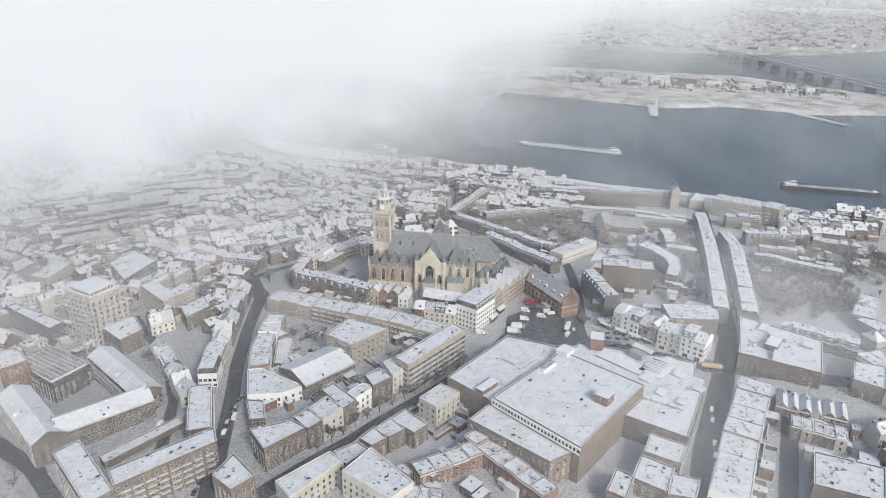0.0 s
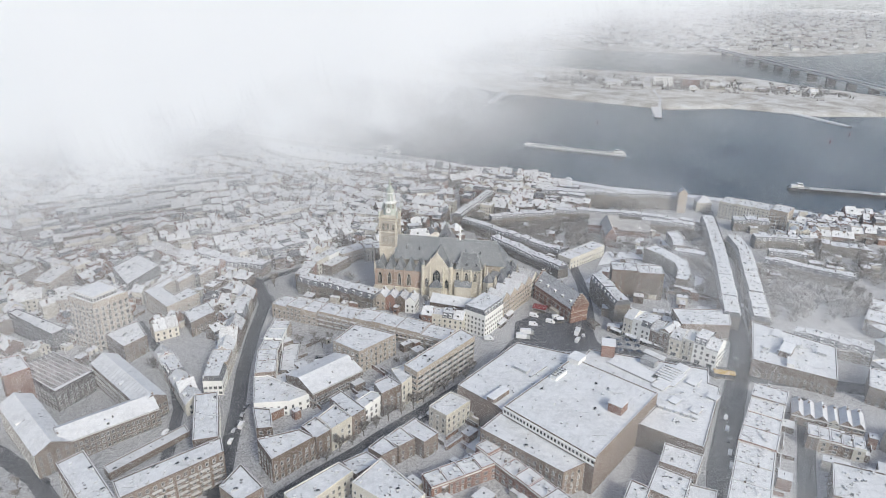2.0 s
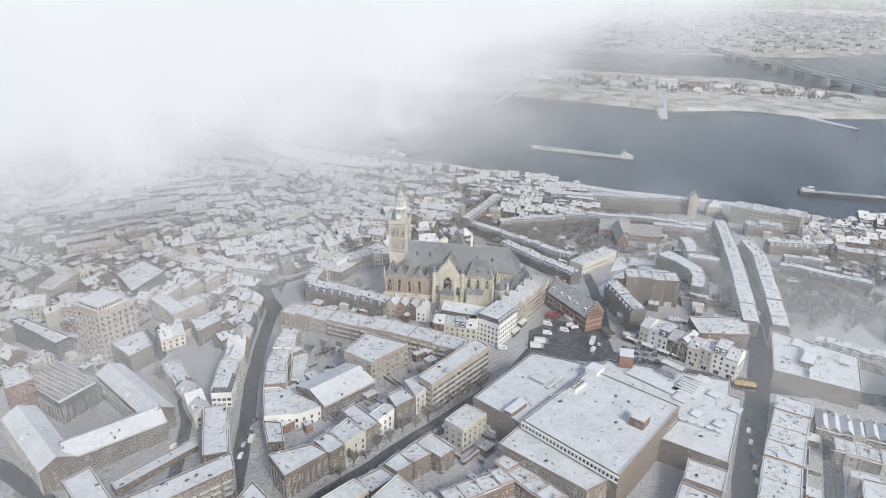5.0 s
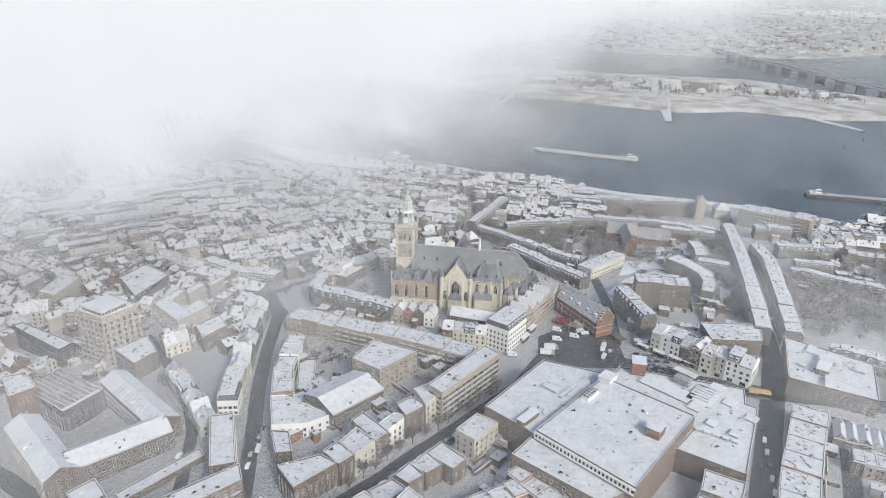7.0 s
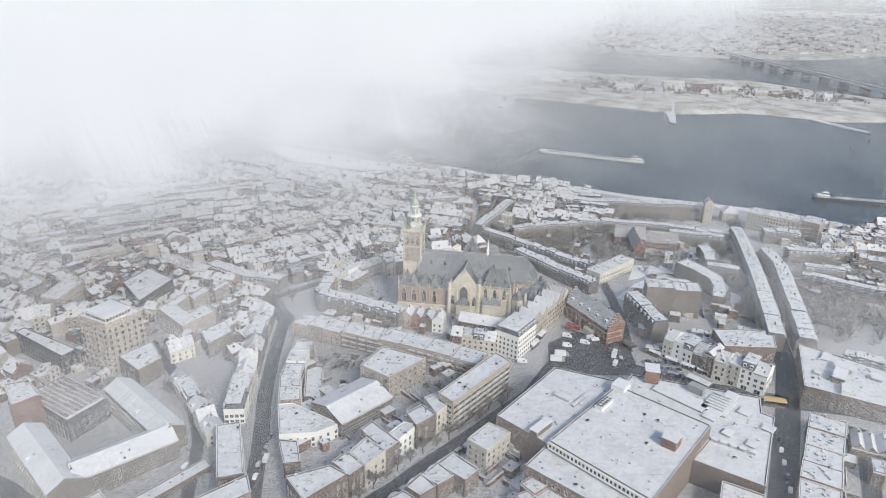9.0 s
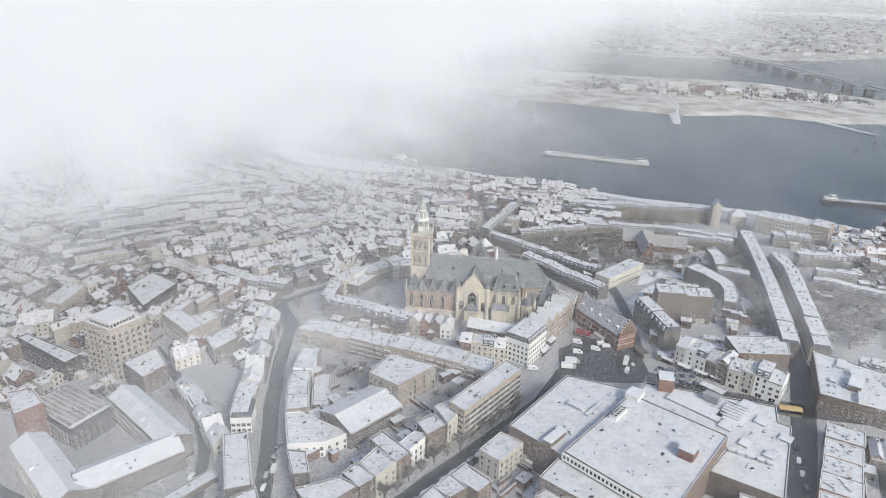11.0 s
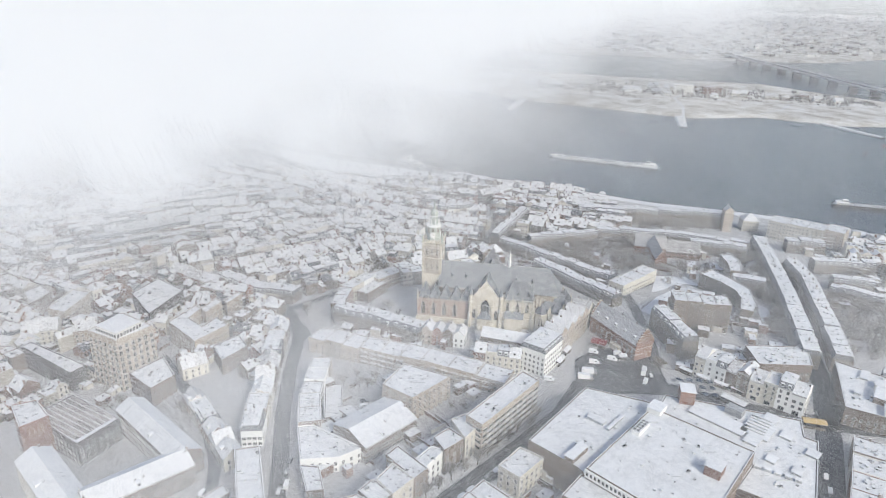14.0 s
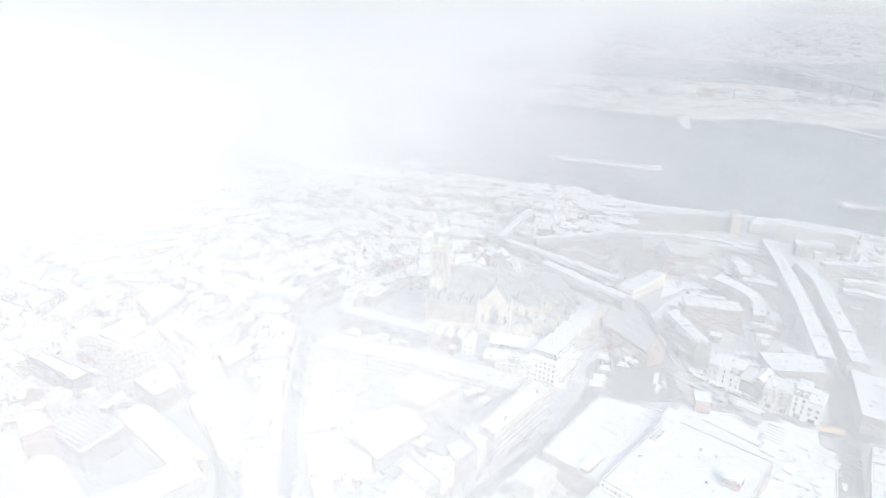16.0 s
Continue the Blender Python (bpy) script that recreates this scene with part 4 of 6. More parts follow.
# ---- roof works and balconies of the larger buildings ----
def roof_unit(x, y, z, turn, w, d, h, mat, label, fans=0, snow=True):
    """A plant box, stair head or fan unit standing on a roof."""
    r = thing("roof_unit", pose(x, y, z, 0, 0, turn), label, "roof unit", "roof units")
    part("casing", Shape().box(-w / 2, w / 2, -d / 2, d / 2, -.3, h).mesh("casing", mat), r)
    if snow:
        part("cover", Shape().box(-w / 2 - .2, w / 2 + .2, -d / 2 - .2, d / 2 + .2, h, h + .3).mesh("cover", SNOW), r)
    for i in range(fans):
        for k in (-1, 1):
            u = -w / 2 + (i + .5) * w / fans
            part("fan", Shape().cone(u, k * d * .24, h + .3, h + .7, .8, .75, 10, 0).cone(u, k * d * .24, h + .7, h + .72, .6, .6, 10, 1).mesh("fan", METAL, DARK), r)
    return r


roof_unit(105.5, -20.5, 19.1, 45, 10, 3.6, 1.8, WHITE, "white cooling unit with round fans on the store roof", fans=5)
roof_unit(127, -49, 19.1, 48, 7, 6.5, 4.5, BRICK_RED, "red brick stair head with snow on top")
roof_unit(117.9, -5.7, 19.1, 48, 8, 6.5, 2.2, WHITE, "low white canopy over the roof hatch")
roof_unit(139.6, 12, 12.1, -15, 7, 8, 7, BRICK_RED, "square red brick stair tower with snow on top")
roof_unit(73.8, -34, 16.1, 45, 12, 4, 2.6, BRICK_BROWN, "long brick plant room on the roof")
roof_unit(89, -9.8, 16.1, -45, 8, 3.5, 1.4, METAL, "grey air duct housing on the roof")
roof_unit(97, -12, 16.1, 45, 14, 1.2, 1.0, METAL, "long grey air duct on the roof")
for x, y, w, d, t in ((149, -4.5, 26, 9, -48), (165, -12, 14, 12, 45), (174, -5, 9, 6, 42), (158, -20, 7, 6, 42), (176, -17, 6, 5, 42), (160.5, -33, 5, 4, 42), (168, -41, 5, 4, 42), (181, -30, 5, 5, 42)):
    roof_unit(x, y, 12.1, t, w, d, .9, CONCRETE, "low raised roof panel under snow")
for k in range(6):
    roof_unit(161.5 + 1.7 * k, -14.5 + 1.9 * k, 13.2, 45 + 90, 9, .5, .5, CONCRETE, "narrow glazed strip in the store roof")
for k in range(5):
    roof_unit(152 + 3.3 * k, -38 - 2.2 * k, 12.1, -35, 2.6, 1.6, 1.4, METAL, "grey ventilation box on the store roof")
for x, y, t, w, d, h, mat in ((242, 15, -40, 6, 12, 3.4, BRICK_BROWN), (238, 3, -30, 3.5, 8, 2.4, WHITE), (250, 24, -40, 9, 7, 2.6, METAL), (262, 14, -40, 5, 5, 1.6, METAL), (233, 20, -40, 3, 3, 1.2, METAL), (247, 36, -40, 4, 9, 1.0, CONCRETE)):
    roof_unit(x, y, 10.1, t, w, d, h, mat, "plant room with snow on the flat office roof")
roof_unit(159, .5, 12.8, 42, 4.5, 8, 3.2, METAL, "glazed roof lantern on the store roof", snow=False)
roof_unit(-153.5, 64.8, 22.1, -31, 16.4, 15.4, 3.4, BRICK_PALE, "pale set-back top storey of the tower block", snow=True)
pent = roof_unit(-153.5, 64.8, 22.1, -31, 17, 16, 2.9, WHITE, "white glazed frame round the top storey", snow=False)
for k in range(8):
    part("pane", Shape().box(-8 + 2.1 * k, -6.6 + 2.1 * k, -8.06, -7.9, .5, 2.6).mesh("pane", GLASS), pent)
    part("pane", Shape().box(8.4, 8.56, -7.6 + 1.95 * k, -6.2 + 1.95 * k, .5, 2.6).mesh("pane", GLASS), pent)


def gallery(a, b, z, h, n):
    """A white glazed gallery along a roof's edge from a to b; it looks to the right of that line."""
    a, b = Vector(a), Vector(b)
    t = math.degrees(math.atan2(b.y - a.y, b.x - a.x))
    c, k = (a + b) / 2, (b - a).length / 2
    r = thing("glazed_gallery", pose(c.x, c.y, z, 0, 0, t), "white glazed gallery along the edge of the store roof", "gallery")
    part("sill", Shape().box(-k, k, -.35, .0, -.2, .7).mesh("sill", PAINT), r)
    part("cornice", Shape().box(-k - .3, k + .3, -.6, .0, h - .7, h + .2).mesh("cornice", PAINT), r)
    post, pane = Shape().box(-.3, .3, -.4, 0, .7, h - .7).mesh("post", PAINT), Shape().box(-.5, .5, -.12, -.02, .7, h - .7).mesh("pane", GLASS)
    for i in range(n):
        u = -k + (i + .5) * 2 * k / n
        part("post", post, r, "", pose(u - k / n, 0, 0))
        part("pane", pane, r, "", pose(u, 0, 0))
    return r


gallery((75.0, -45.6), (108.1, -82.4), 15.4, 3.4, 26)


def sawtooth(x, y, z, turn, n, w, pitch):
    r = thing("sawtooth_roof", pose(x, y, z, 0, 0, turn), "row of saw-tooth skylights with snow on their slopes", "skylights")
    for i in range(n):
        v = (i - n / 2) * pitch
        part("skylight", Shape().extrude_x([(v, 0), (v + pitch * .9, 0), (v + pitch * .25, 1.9)], -w / 2, w / 2).mesh("skylight", SNOW_ROOF), r)


for u in (-13.5, -8.1, -2.7, 2.7, 8.1, 13.5):
    sawtooth(-156.5 + u * .84, 12.5 - u * .53, 3.2, -32, 8, 4.6, 2.6)


def glazed_slope(x, y, half):
    """Two rows of snowy glass panes in dark bars, lying on the courtyard slope of a wing."""
    z, e, up, deep, turn = min(ROOFS, key=lambda r: (r[5] - x) ** 2 + (r[6] - y) ** 2)[:5]
    cx, cy = min(ROOFS, key=lambda r: (r[5] - x) ** 2 + (r[6] - y) ** 2)[5:]
    tilt = math.degrees(math.atan2(up, deep))
    r = thing("glazed_roof", pose(cx, cy, z, 0, 0, turn) @ pose(0, -deep, e + .3, tilt, 0, 0), "two rows of snowy glass roof panes in dark bars", "glass roof")
    length = math.hypot(deep, up)
    part("bars", Shape().box(-half, half, .5, length - .6, -.1, .10).mesh("bars", METAL), r)
    n = round(2 * half / 3)
    pane = Shape().box(-1.32, 1.32, 0, (length - 1.5) / 2 - .15, 0, .12).mesh("pane", SNOW_FLAT)
    for i in range(n):
        for k in (0, 1):
            part("pane", pane, r, "", pose(-half + (i + .5) * 2 * half / n, .62 + k * (length - 1.1) / 2, .10))


glazed_slope(-114.4, 1.7, 24)


def balconies(x, y, z0, turn, length, cols, floors, step=3.1, out=1.5):
    """Balcony slabs with railings in a grid on a facade that looks to its own -y."""
    for f in range(floors):
        for c in range(cols):
            u = -length / 2 + (c + .5) * length / cols
            w = length / cols * .72
            b = thing("balcony", pose(x, y, z0 + f * step, 0, 0, turn) @ pose(u, 0, 0), "concrete balcony with white railing on a flat block", "balcony", "balconies")
            part("slab", Shape().box(-w / 2, w / 2, -out, .05, 0, .18).mesh("slab", CONCRETE), b)
            r = Shape().box(-w / 2, w / 2, -out, -out + .06, .95, 1.05).box(-w / 2, w / 2, -out, -out + .06, .3, .36)
            for i in range(7):
                r.box(-w / 2 + i * w / 6 - .03, -w / 2 + i * w / 6 + .03, -out, -out + .06, .18, 1.0)
            part("railing", r.mesh("railing", PAINT), b)


balconies(-64.2, -80.2, -1.5, 39, 40, 8, 4)
balconies(-12, 63, 0.5, -25, 28, 5, 3)
balconies(30, 43.5, 1.0, -27, 36, 6, 3)
balconies(51.6, 2.5, 4, 48.5, 44, 9, 4, out=1.0)
balconies(352, 264, -6, -14, 40, 7, 4)


# ---- the church ----
def gothic_mesh(w, h):
    """A pointed window: stone surround, mullions and dark leaded glass; it looks to -y, its sill at 0."""
    arc = [(-w / 2, 0), (w / 2, 0), (w / 2, h * .62), (w * .36, h * .8), (0, h), (-w * .36, h * .8), (-w / 2, h * .62)]
    out = [(x * 1.28, z * 1.05 + (-.25 if z == 0 else .1)) for x, z in arc]
    s = Shape().extrude_y(arc, -.03, .05, 1).extrude_y([(x, z) for x, z in out], 0.0, .1, 0)
    for x in (-w / 6, w / 6):
        s.box(x - .07, x + .07, -.1, 0, 0, h * .75, 0)
    s.box(-w / 2, w / 2, -.1, 0, h * .58, h * .58 + .15, 0)
    for i in range(7):
        a, b, c, d = arc[i], arc[(i + 1) % 7], out[(i + 1) % 7], out[i]
        s.add([(a[0], -.14, a[1]), (b[0], -.14, b[1]), (c[0], -.14, c[1]), (d[0], -.14, d[1])], [(0, 1, 2, 3), (3, 2, 1, 0)], 0)
    return s.mesh("gothic_window", SANDSTONE, GLASS)


for mx, my, turn in ((-168.05, -.3, 44.7), (-178.8, 3.85, -53.6)):          # arched openings of the brick tower
    for u in (-1.9, 1.9):
        part("arched_opening", gothic_mesh(1.9, 4), brick_tower, "", pose(mx + 174.1, my - 7.0, 4.0 - gz(-174.1, 7.0), 0, 0, turn) @ pose(u, -.02, 0))


def buttress_mesh(h):
    s = Shape().box(-.6, .6, -1.6, .1, -6, h * .55, 0).box(-.5, .5, -1.1, .1, h * .55, h * .8, 0).box(-.45, .45, -.8, .1, h * .8, h, 0)
    s.prism([(-.45, -.8), (.45, -.8), (.45, .1), (-.45, .1)], h, h + 3.2, 0, [(-.05, -.4), (.05, -.4), (.05, -.3), (-.05, -.3)])
    return s.mesh("buttress", SANDSTONE)


def tent_roof(poly, z0, z1, apex):
    s = Shape()
    k = len(poly)
    s.add([(x, y, z0) for x, y in poly] + [(*apex, z1)], [(i, (i + 1) % k, k) for i in range(k)] + [tuple(range(k))[::-1]])
    return s.mesh("roof", SLATE_BARE)


def ring(cx, cy, r, k, turn=0.0, a0=0.0, a1=360.0):
    return [(cx + r * math.cos(radians(a0 + (a1 - a0) * i / k + turn)), cy + r * math.sin(radians(a0 + (a1 - a0) * i / k + turn))) for i in range(k + (a1 - a0 < 360))]


def build_church():
    ch = thing("church", pose(19, 131, 0, 0, 0, -11.5), "gothic church of brick and sandstone with slate roofs", "church")
    tall, mid, small, arch = gothic_mesh(2.4, 9), gothic_mesh(2.0, 6.5), gothic_mesh(1.3, 4), gothic_mesh(1.7, 5)
    butt = buttress_mesh(15)
    # tower
    tw = part("tower", Shape().box(-6.6, 6.6, -6.6, 6.6, -8, 26, 1).box(-6.3, 6.3, -6.3, 6.3, 26, 47.5, 0).mesh("tower", TOWER_STONE, SANDSTONE), ch, "square brick and sandstone tower", pose(-2, 5, 0) @ Matrix.Diagonal((.9, .9, 1, 1)))
    for z in (26, 36.8, 45.5):
        part("string_course", Shape().box(-6.75, 6.75, -6.75, 6.75, z, z + .6).mesh("string_course", SANDSTONE), tw)
    for x in (-6.2, 6.2):
        for y in (-6.2, 6.2):
            part("corner_pier", Shape().box(x - .7, x + .7, y - .7, y + .7, 20, 47).mesh("corner_pier", SANDSTONE), tw)
    for turn in (0, 90, 180, 270):
        for u in (-3.6, 0, 3.6):
            part("belfry_window", arch, tw, "pale louvred belfry opening", pose(0, 0, 0, 0, 0, turn) @ pose(u, -6.32, 38.8))
            part("blind_niche", small, tw, "", pose(0, 0, 0, 0, 0, turn) @ pose(u, -6.32, 29.5))
    gal = Shape().box(-7.3, 7.3, -7.3, 7.3, 47.5, 48.3, 0)
    for a in (-7.2, 7.2):
        for i in range(-7, 8):
            gal.box(i - .14, i + .14, a - .1, a + .1, 48.3, 49.4, 0).box(a - .1, a + .1, i - .14, i + .14, 48.3, 49.4, 0)
        gal.box(-7.3, 7.3, a - .15, a + .15, 49.4, 49.7, 0).box(a - .15, a + .15, -7.3, 7.3, 49.4, 49.7, 0)
    part("gallery", gal.mesh("gallery", SANDSTONE), tw, "stone gallery with balustrade")
    for x in (-6.9, 6.9):
        for y in (-6.9, 6.9):
            part("pinnacle", Shape().box(x - .5, x + .5, y - .5, y + .5, 48, 51, 0).cone(x, y, 51, 54.2, .75, .05, 6, 0).mesh("pinnacle", COPPER), tw)
    lan = part("lantern", Shape().cone(0, 0, 48.3, 57, 5.0, 4.6, 8, 0).cone(0, 0, 57, 57.7, 5.3, 5.3, 8, 1).mesh("lantern", COPPER, PAINT), tw, "eight-sided lantern of weathered copper")
    for k in range(8):
        part("louvre", small, lan, "", pose(0, 0, 0, 0, 0, 45 * k) @ pose(0, -4.5, 53.4))
    for turn in (0, 90, 180, 270):
        dial = Shape().extrude_y([(1.9 * math.cos(a * .5236), 1.9 * math.sin(a * .5236)) for a in range(12)], -.12, 0, 0)
        dial.extrude_y([(2.15 * math.cos(a * .5236), 2.15 * math.sin(a * .5236)) for a in range(12)], -.04, .06, 1)
        dial.box(-.09, .09, -.2, -.12, 0, 1.5, 2).box(0, 1.0, -.2, -.12, -.09, .09, 2)
        part("clock_face", dial.mesh("clock_face", PAINT, COPPER, DARK), lan, "white round clock face", pose(0, 0, 0, 0, 0, turn) @ pose(0, -4.75, 52.2))
    up = part("upper_lantern", Shape().cone(0, 0, 57.7, 58.3, 4.0, 4.0, 8, 1).cone(0, 0, 58.3, 63.5, 2.7, 2.5, 8, 0).cone(0, 0, 63.5, 64, 3.3, 3.3, 8, 1).mesh("upper_lantern", COPPER, PAINT), tw)
    for k in range(8):
        a = radians(45 * k + 22)
        part("post", Shape().box(-.22, .22, -.22, .22, 57.7, 61).cone(0, 0, 61, 62.4, .4, .05, 6).mesh("post", PAINT), up, "", pose(3.7 * math.cos(a), 3.7 * math.sin(a), 0))
    dome = Shape()
    prof = [(2.7, 64), (3.1, 65.2), (2.7, 66.6), (1.5, 67.8), (.7, 68.8), (.7, 70.5), (1.0, 70.9), (.85, 71.6), (.3, 72.4), (.08, 74.5)]
    for (r0, z0), (r1, z1) in zip(prof, prof[1:]):
        dome.cone(0, 0, z0, z1, r0, r1, 8)
    part("dome", dome.mesh("dome", COPPER), tw, "onion dome with a spike")
    # nave, choir and transept
    def long_roof(name, u0, u1, v, half, eave, ridge, hip=0.0):
        s = Shape().add([(u0, v - half, eave), (u1, v - half, eave), (u1, v + half, eave), (u0, v + half, eave), (u0, v, ridge), (u1 - hip, v, ridge)],
                        [(0, 1, 5, 4), (2, 3, 4, 5), (1, 2, 5), (3, 0, 4), (3, 2, 1, 0)])
        return part(name, s.mesh(name, SLATE), ch, "long steep slate roof")
    part("nave_wall", Shape().box(3, 76, -5, 15, -6, 21).mesh("nave_wall", TOWER_STONE), ch)
    nave = long_roof("nave_roof", 3, 80, 5, 11, 20.5, 34.2, 8)
    for u in (11, 20, 52, 62):
        part("roof_dormer", Shape().box(-.6, .6, -.2, 2.0, 0, 1.4).add([(-.8, -.4, 1.4), (.8, -.4, 1.4), (0, -.4, 2.8), (0, 2.6, 2.8)], [(0, 1, 2), (1, 3, 2), (0, 2, 3)]).mesh("roof_dormer", SLATE_BARE), nave, "", pose(u, -1.5, 26.2))
    fl = Shape().cone(0, 0, 33, 37, .9, .8, 8, 0).cone(0, 0, 37, 37.4, 1.2, 1.2, 8, 0).cone(0, 0, 37.4, 45, .8, .04, 8, 0)
    part("ridge_turret", fl.mesh("ridge_turret", PAINT), ch, "slim pale ridge turret", pose(47, 5, 0))
    tr = Shape().extrude_y([(26, -8), (43, -8), (43, 18.5), (34.5, 29.5), (26, 18.5)], -16, 27)
    part("transept_wall", tr.mesh("transept_wall", SANDSTONE), ch)
    trr = Shape().extrude_y([(25.4, 18), (34.5, 30), (43.6, 18), (43.6, 18.5), (34.5, 30.6), (25.4, 18.5)], -15.4, 26.6)
    part("transept_roof", trr.mesh("transept_roof", SLATE), ch, "steep slate transept roof")
    part("north_tent_roof", tent_roof([(24, 20), (45, 20), (45, 33), (24, 33)], 17, 38, (34.5, 26)), ch, "tall pointed slate roof")
    part("north_wall", Shape().box(24.5, 44.5, 20, 32.5, -8, 17).mesh("north_wall", SANDSTONE), ch)
    for u, v in ((-8.4, -13.8), (25, -13.8), (45, -13.8), (64, -13.8), (66, -6), (68, -12)):
        part("pinnacle", Shape().box(u - .45, u + .45, v - .45, v + .45, 12, 18).cone(u, v, 18, 22.5, .6, .04, 6).mesh("pinnacle", SANDSTONE), ch)
    part("gable_coping", Shape().extrude_y([(25.2, 17.6), (34.5, 30), (43.8, 17.6), (43.8, 18.8), (34.5, 31.6), (25.2, 18.8)], -16.2, -15.4).mesh("gable_coping", SANDSTONE), ch)
    part("gothic_window", gothic_mesh(5, 10), ch, "great transept window", pose(34.5, -16.03, 9))
    for u in (27.6, 41.4):
        part("gothic_window", mid, ch, "", pose(u, -16.03, 6))
    for u in (25.2, 30.2, 38.8, 43.8):
        part("buttress", buttress_mesh(19), ch, "", pose(u, -16, 0))
    for u in (25.2, 43.8):
        part("stair_turret", Shape().cone(u, -15.2, -6, 22, 1.5, 1.4, 8, 0).cone(u, -15.2, 22, 27.5, 1.7, .05, 8, 1).mesh("stair_turret", SANDSTONE, SLATE), ch)
    part("porch", Shape().box(30.5, 38.5, -20.5, -16, -6, 8, 0).add([(30, -21, 8), (39, -21, 8), (39, -16, 8), (30, -16, 8), (34.5, -17, 12.5)], [(0, 1, 4), (1, 2, 4), (3, 0, 4)], 1).mesh("porch", SANDSTONE, SLATE), ch)
    def ridge(a, b, r=.22):
        """A thin snowy ridge line from a to b."""
        a, b = Vector(a), Vector(b)
        d = (b - a).normalized()
        u = d.cross(Vector((0, 0, 1))).normalized() * r
        w = u.cross(d).normalized() * r
        v = [p + q for p in (a, b) for q in (u, w, -u, -w)]
        part("ridge", Shape().add(v, [(0, 1, 5, 4), (1, 2, 6, 5), (2, 3, 7, 6), (3, 0, 4, 7), (0, 3, 2, 1), (4, 5, 6, 7)]).mesh("ridge", CONCRETE), ch)
    ridge((3, 5, 34.2), (72, 5, 34.2))
    ridge((34.5, -15.4, 30.6), (34.5, 5, 30.6))
    ridge((50.5, -6.5, 29.5), (60.5, -6.5, 29.5))
    ridge((46.5, -14, 18.5), (50.5, -6.5, 29.5))
    ridge((64.5, -14, 18.5), (60.5, -6.5, 29.5))
    for a in ((24, 20), (45, 20)):
        ridge((*a, 17), (34.5, 26, 38))
    for u in (30.3, 34.5, 38.7):
        part("gable_finial", Shape().cone(u, -16.1, 30 - abs(u - 34.5) * 1.3, 34.5 - abs(u - 34.5) * 1.3, .5, .05, 6).mesh("gable_finial", SANDSTONE), ch)
    for k in range(5):
        part("gable_tracery", Shape().box(30.6 + 1.85 * k, 30.9 + 1.85 * k, -16.3, -16.0, 19.5, 24.5 - abs(k - 2) * 1.6).mesh("gable_tracery", SANDSTONE), ch)
    for u in (28.4, 40.6):
        part("small_tent_roof", tent_roof([(u - 2.6, -15), (u + 2.6, -15), (u + 2.6, -9.5), (u - 2.6, -9.5)], 19, 26.5, (u, -12)), ch, "pointed slate roof beside the gable")
    for u in (47.5, 54, 60.5):
        part("roof_dormer", Shape().box(-.7, .7, -.2, 2.2, 0, 1.5).add([(-.9, -.4, 1.5), (.9, -.4, 1.5), (0, -.4, 3.0), (0, 2.8, 3.0)], [(0, 1, 2), (1, 3, 2), (0, 2, 3)]).mesh("roof_dormer", SLATE_BARE), ch, "", pose(u, -11.6, 21.3))
    # balustrade along the eaves of the choir
    rail = Shape().box(44.5, 64, -14.1, -13.9, 19.4, 19.6)
    for k in range(20):
        rail.box(44.6 + k, 44.85 + k, -14.1, -13.9, 18.4, 19.4)
    part("eaves_balustrade", rail.mesh("eaves_balustrade", SANDSTONE), ch, "pale stone balustrade at the eaves")
    # south and north aisles, bay by bay
    for side, v0, v1 in (("south", -13.6, -4.5), ("north", 14.5, 22)):
        part("aisle_wall", Shape().box(-8.5, 25.5, v0, v1, -6, 15.5).mesh("aisle_wall", CHURCH_BRICK), ch, "red brick aisle wall")
        for k in range(5):
            u = -8.2 + 6.7 * k
            a = [(u, v0 - .2), (u + 6.6, v0 - .2), (u + 6.6, v1), (u, v1)]
            s = Shape().add([(x, y, 15.5) for x, y in a] + [(u + 3.3, v0 + 2.8, 22.5), (u + 3.3, v1 + 2, 22.5)], [(0, 1, 4), (1, 2, 5, 4), (3, 0, 4, 5), (2, 3, 5), (3, 2, 1, 0)])
            part("aisle_roof", s.mesh("aisle_roof", SLATE), ch, "tent-like slate roof over one bay")
            part("coping", Shape().box(u - .15, u + .15, v0 - .5, v0 + .2, 14.5, 17.5).mesh("coping", SANDSTONE), ch)
            if side == "south" and k < 4:
                part("gothic_window", tall, ch, "", pose(u + 3.3, v0 - .02, 4.5))
                part("pier", Shape().box(u - .25, u + .25, v0 - .7, v0, -6, 14.8).mesh("pier", CHURCH_BRICK), ch)
    part("plinth", Shape().box(-9.2, 25, -14.6, -13.5, -6, 3.2).mesh("plinth", SANDSTONE), ch)
    # choir chapels
    part("chapel_wall", Shape().box(44.5, 64, -13.5, -3, -6, 18.5).mesh("chapel_wall", SANDSTONE), ch)
    s = Shape().add([(46.5, -14, 18.5), (64.5, -14, 18.5), (64.5, -1, 18.5), (46.5, -1, 18.5), (50.5, -6.5, 29.5), (60.5, -6.5, 29.5)], [(0, 1, 5, 4), (1, 2, 5), (2, 3, 4, 5), (3, 0, 4), (3, 2, 1, 0)])
    part("chapel_roof", s.mesh("chapel_roof", SLATE), ch, "hipped slate roof")
    part("sacristy", Shape().box(47, 58, -17.5, -13.5, -6, 8.5, 0).add([(46.6, -18, 8.5), (58.4, -18, 8.5), (58.4, -13.5, 11.5), (46.6, -13.5, 11.5)], [(0, 1, 2, 3)], 1).mesh("sacristy", SANDSTONE, SLATE), ch)
    for u in (45, 51.2, 57.2, 64):
        part("buttress", buttress_mesh(19), ch, "", pose(u, -13.5, 0))
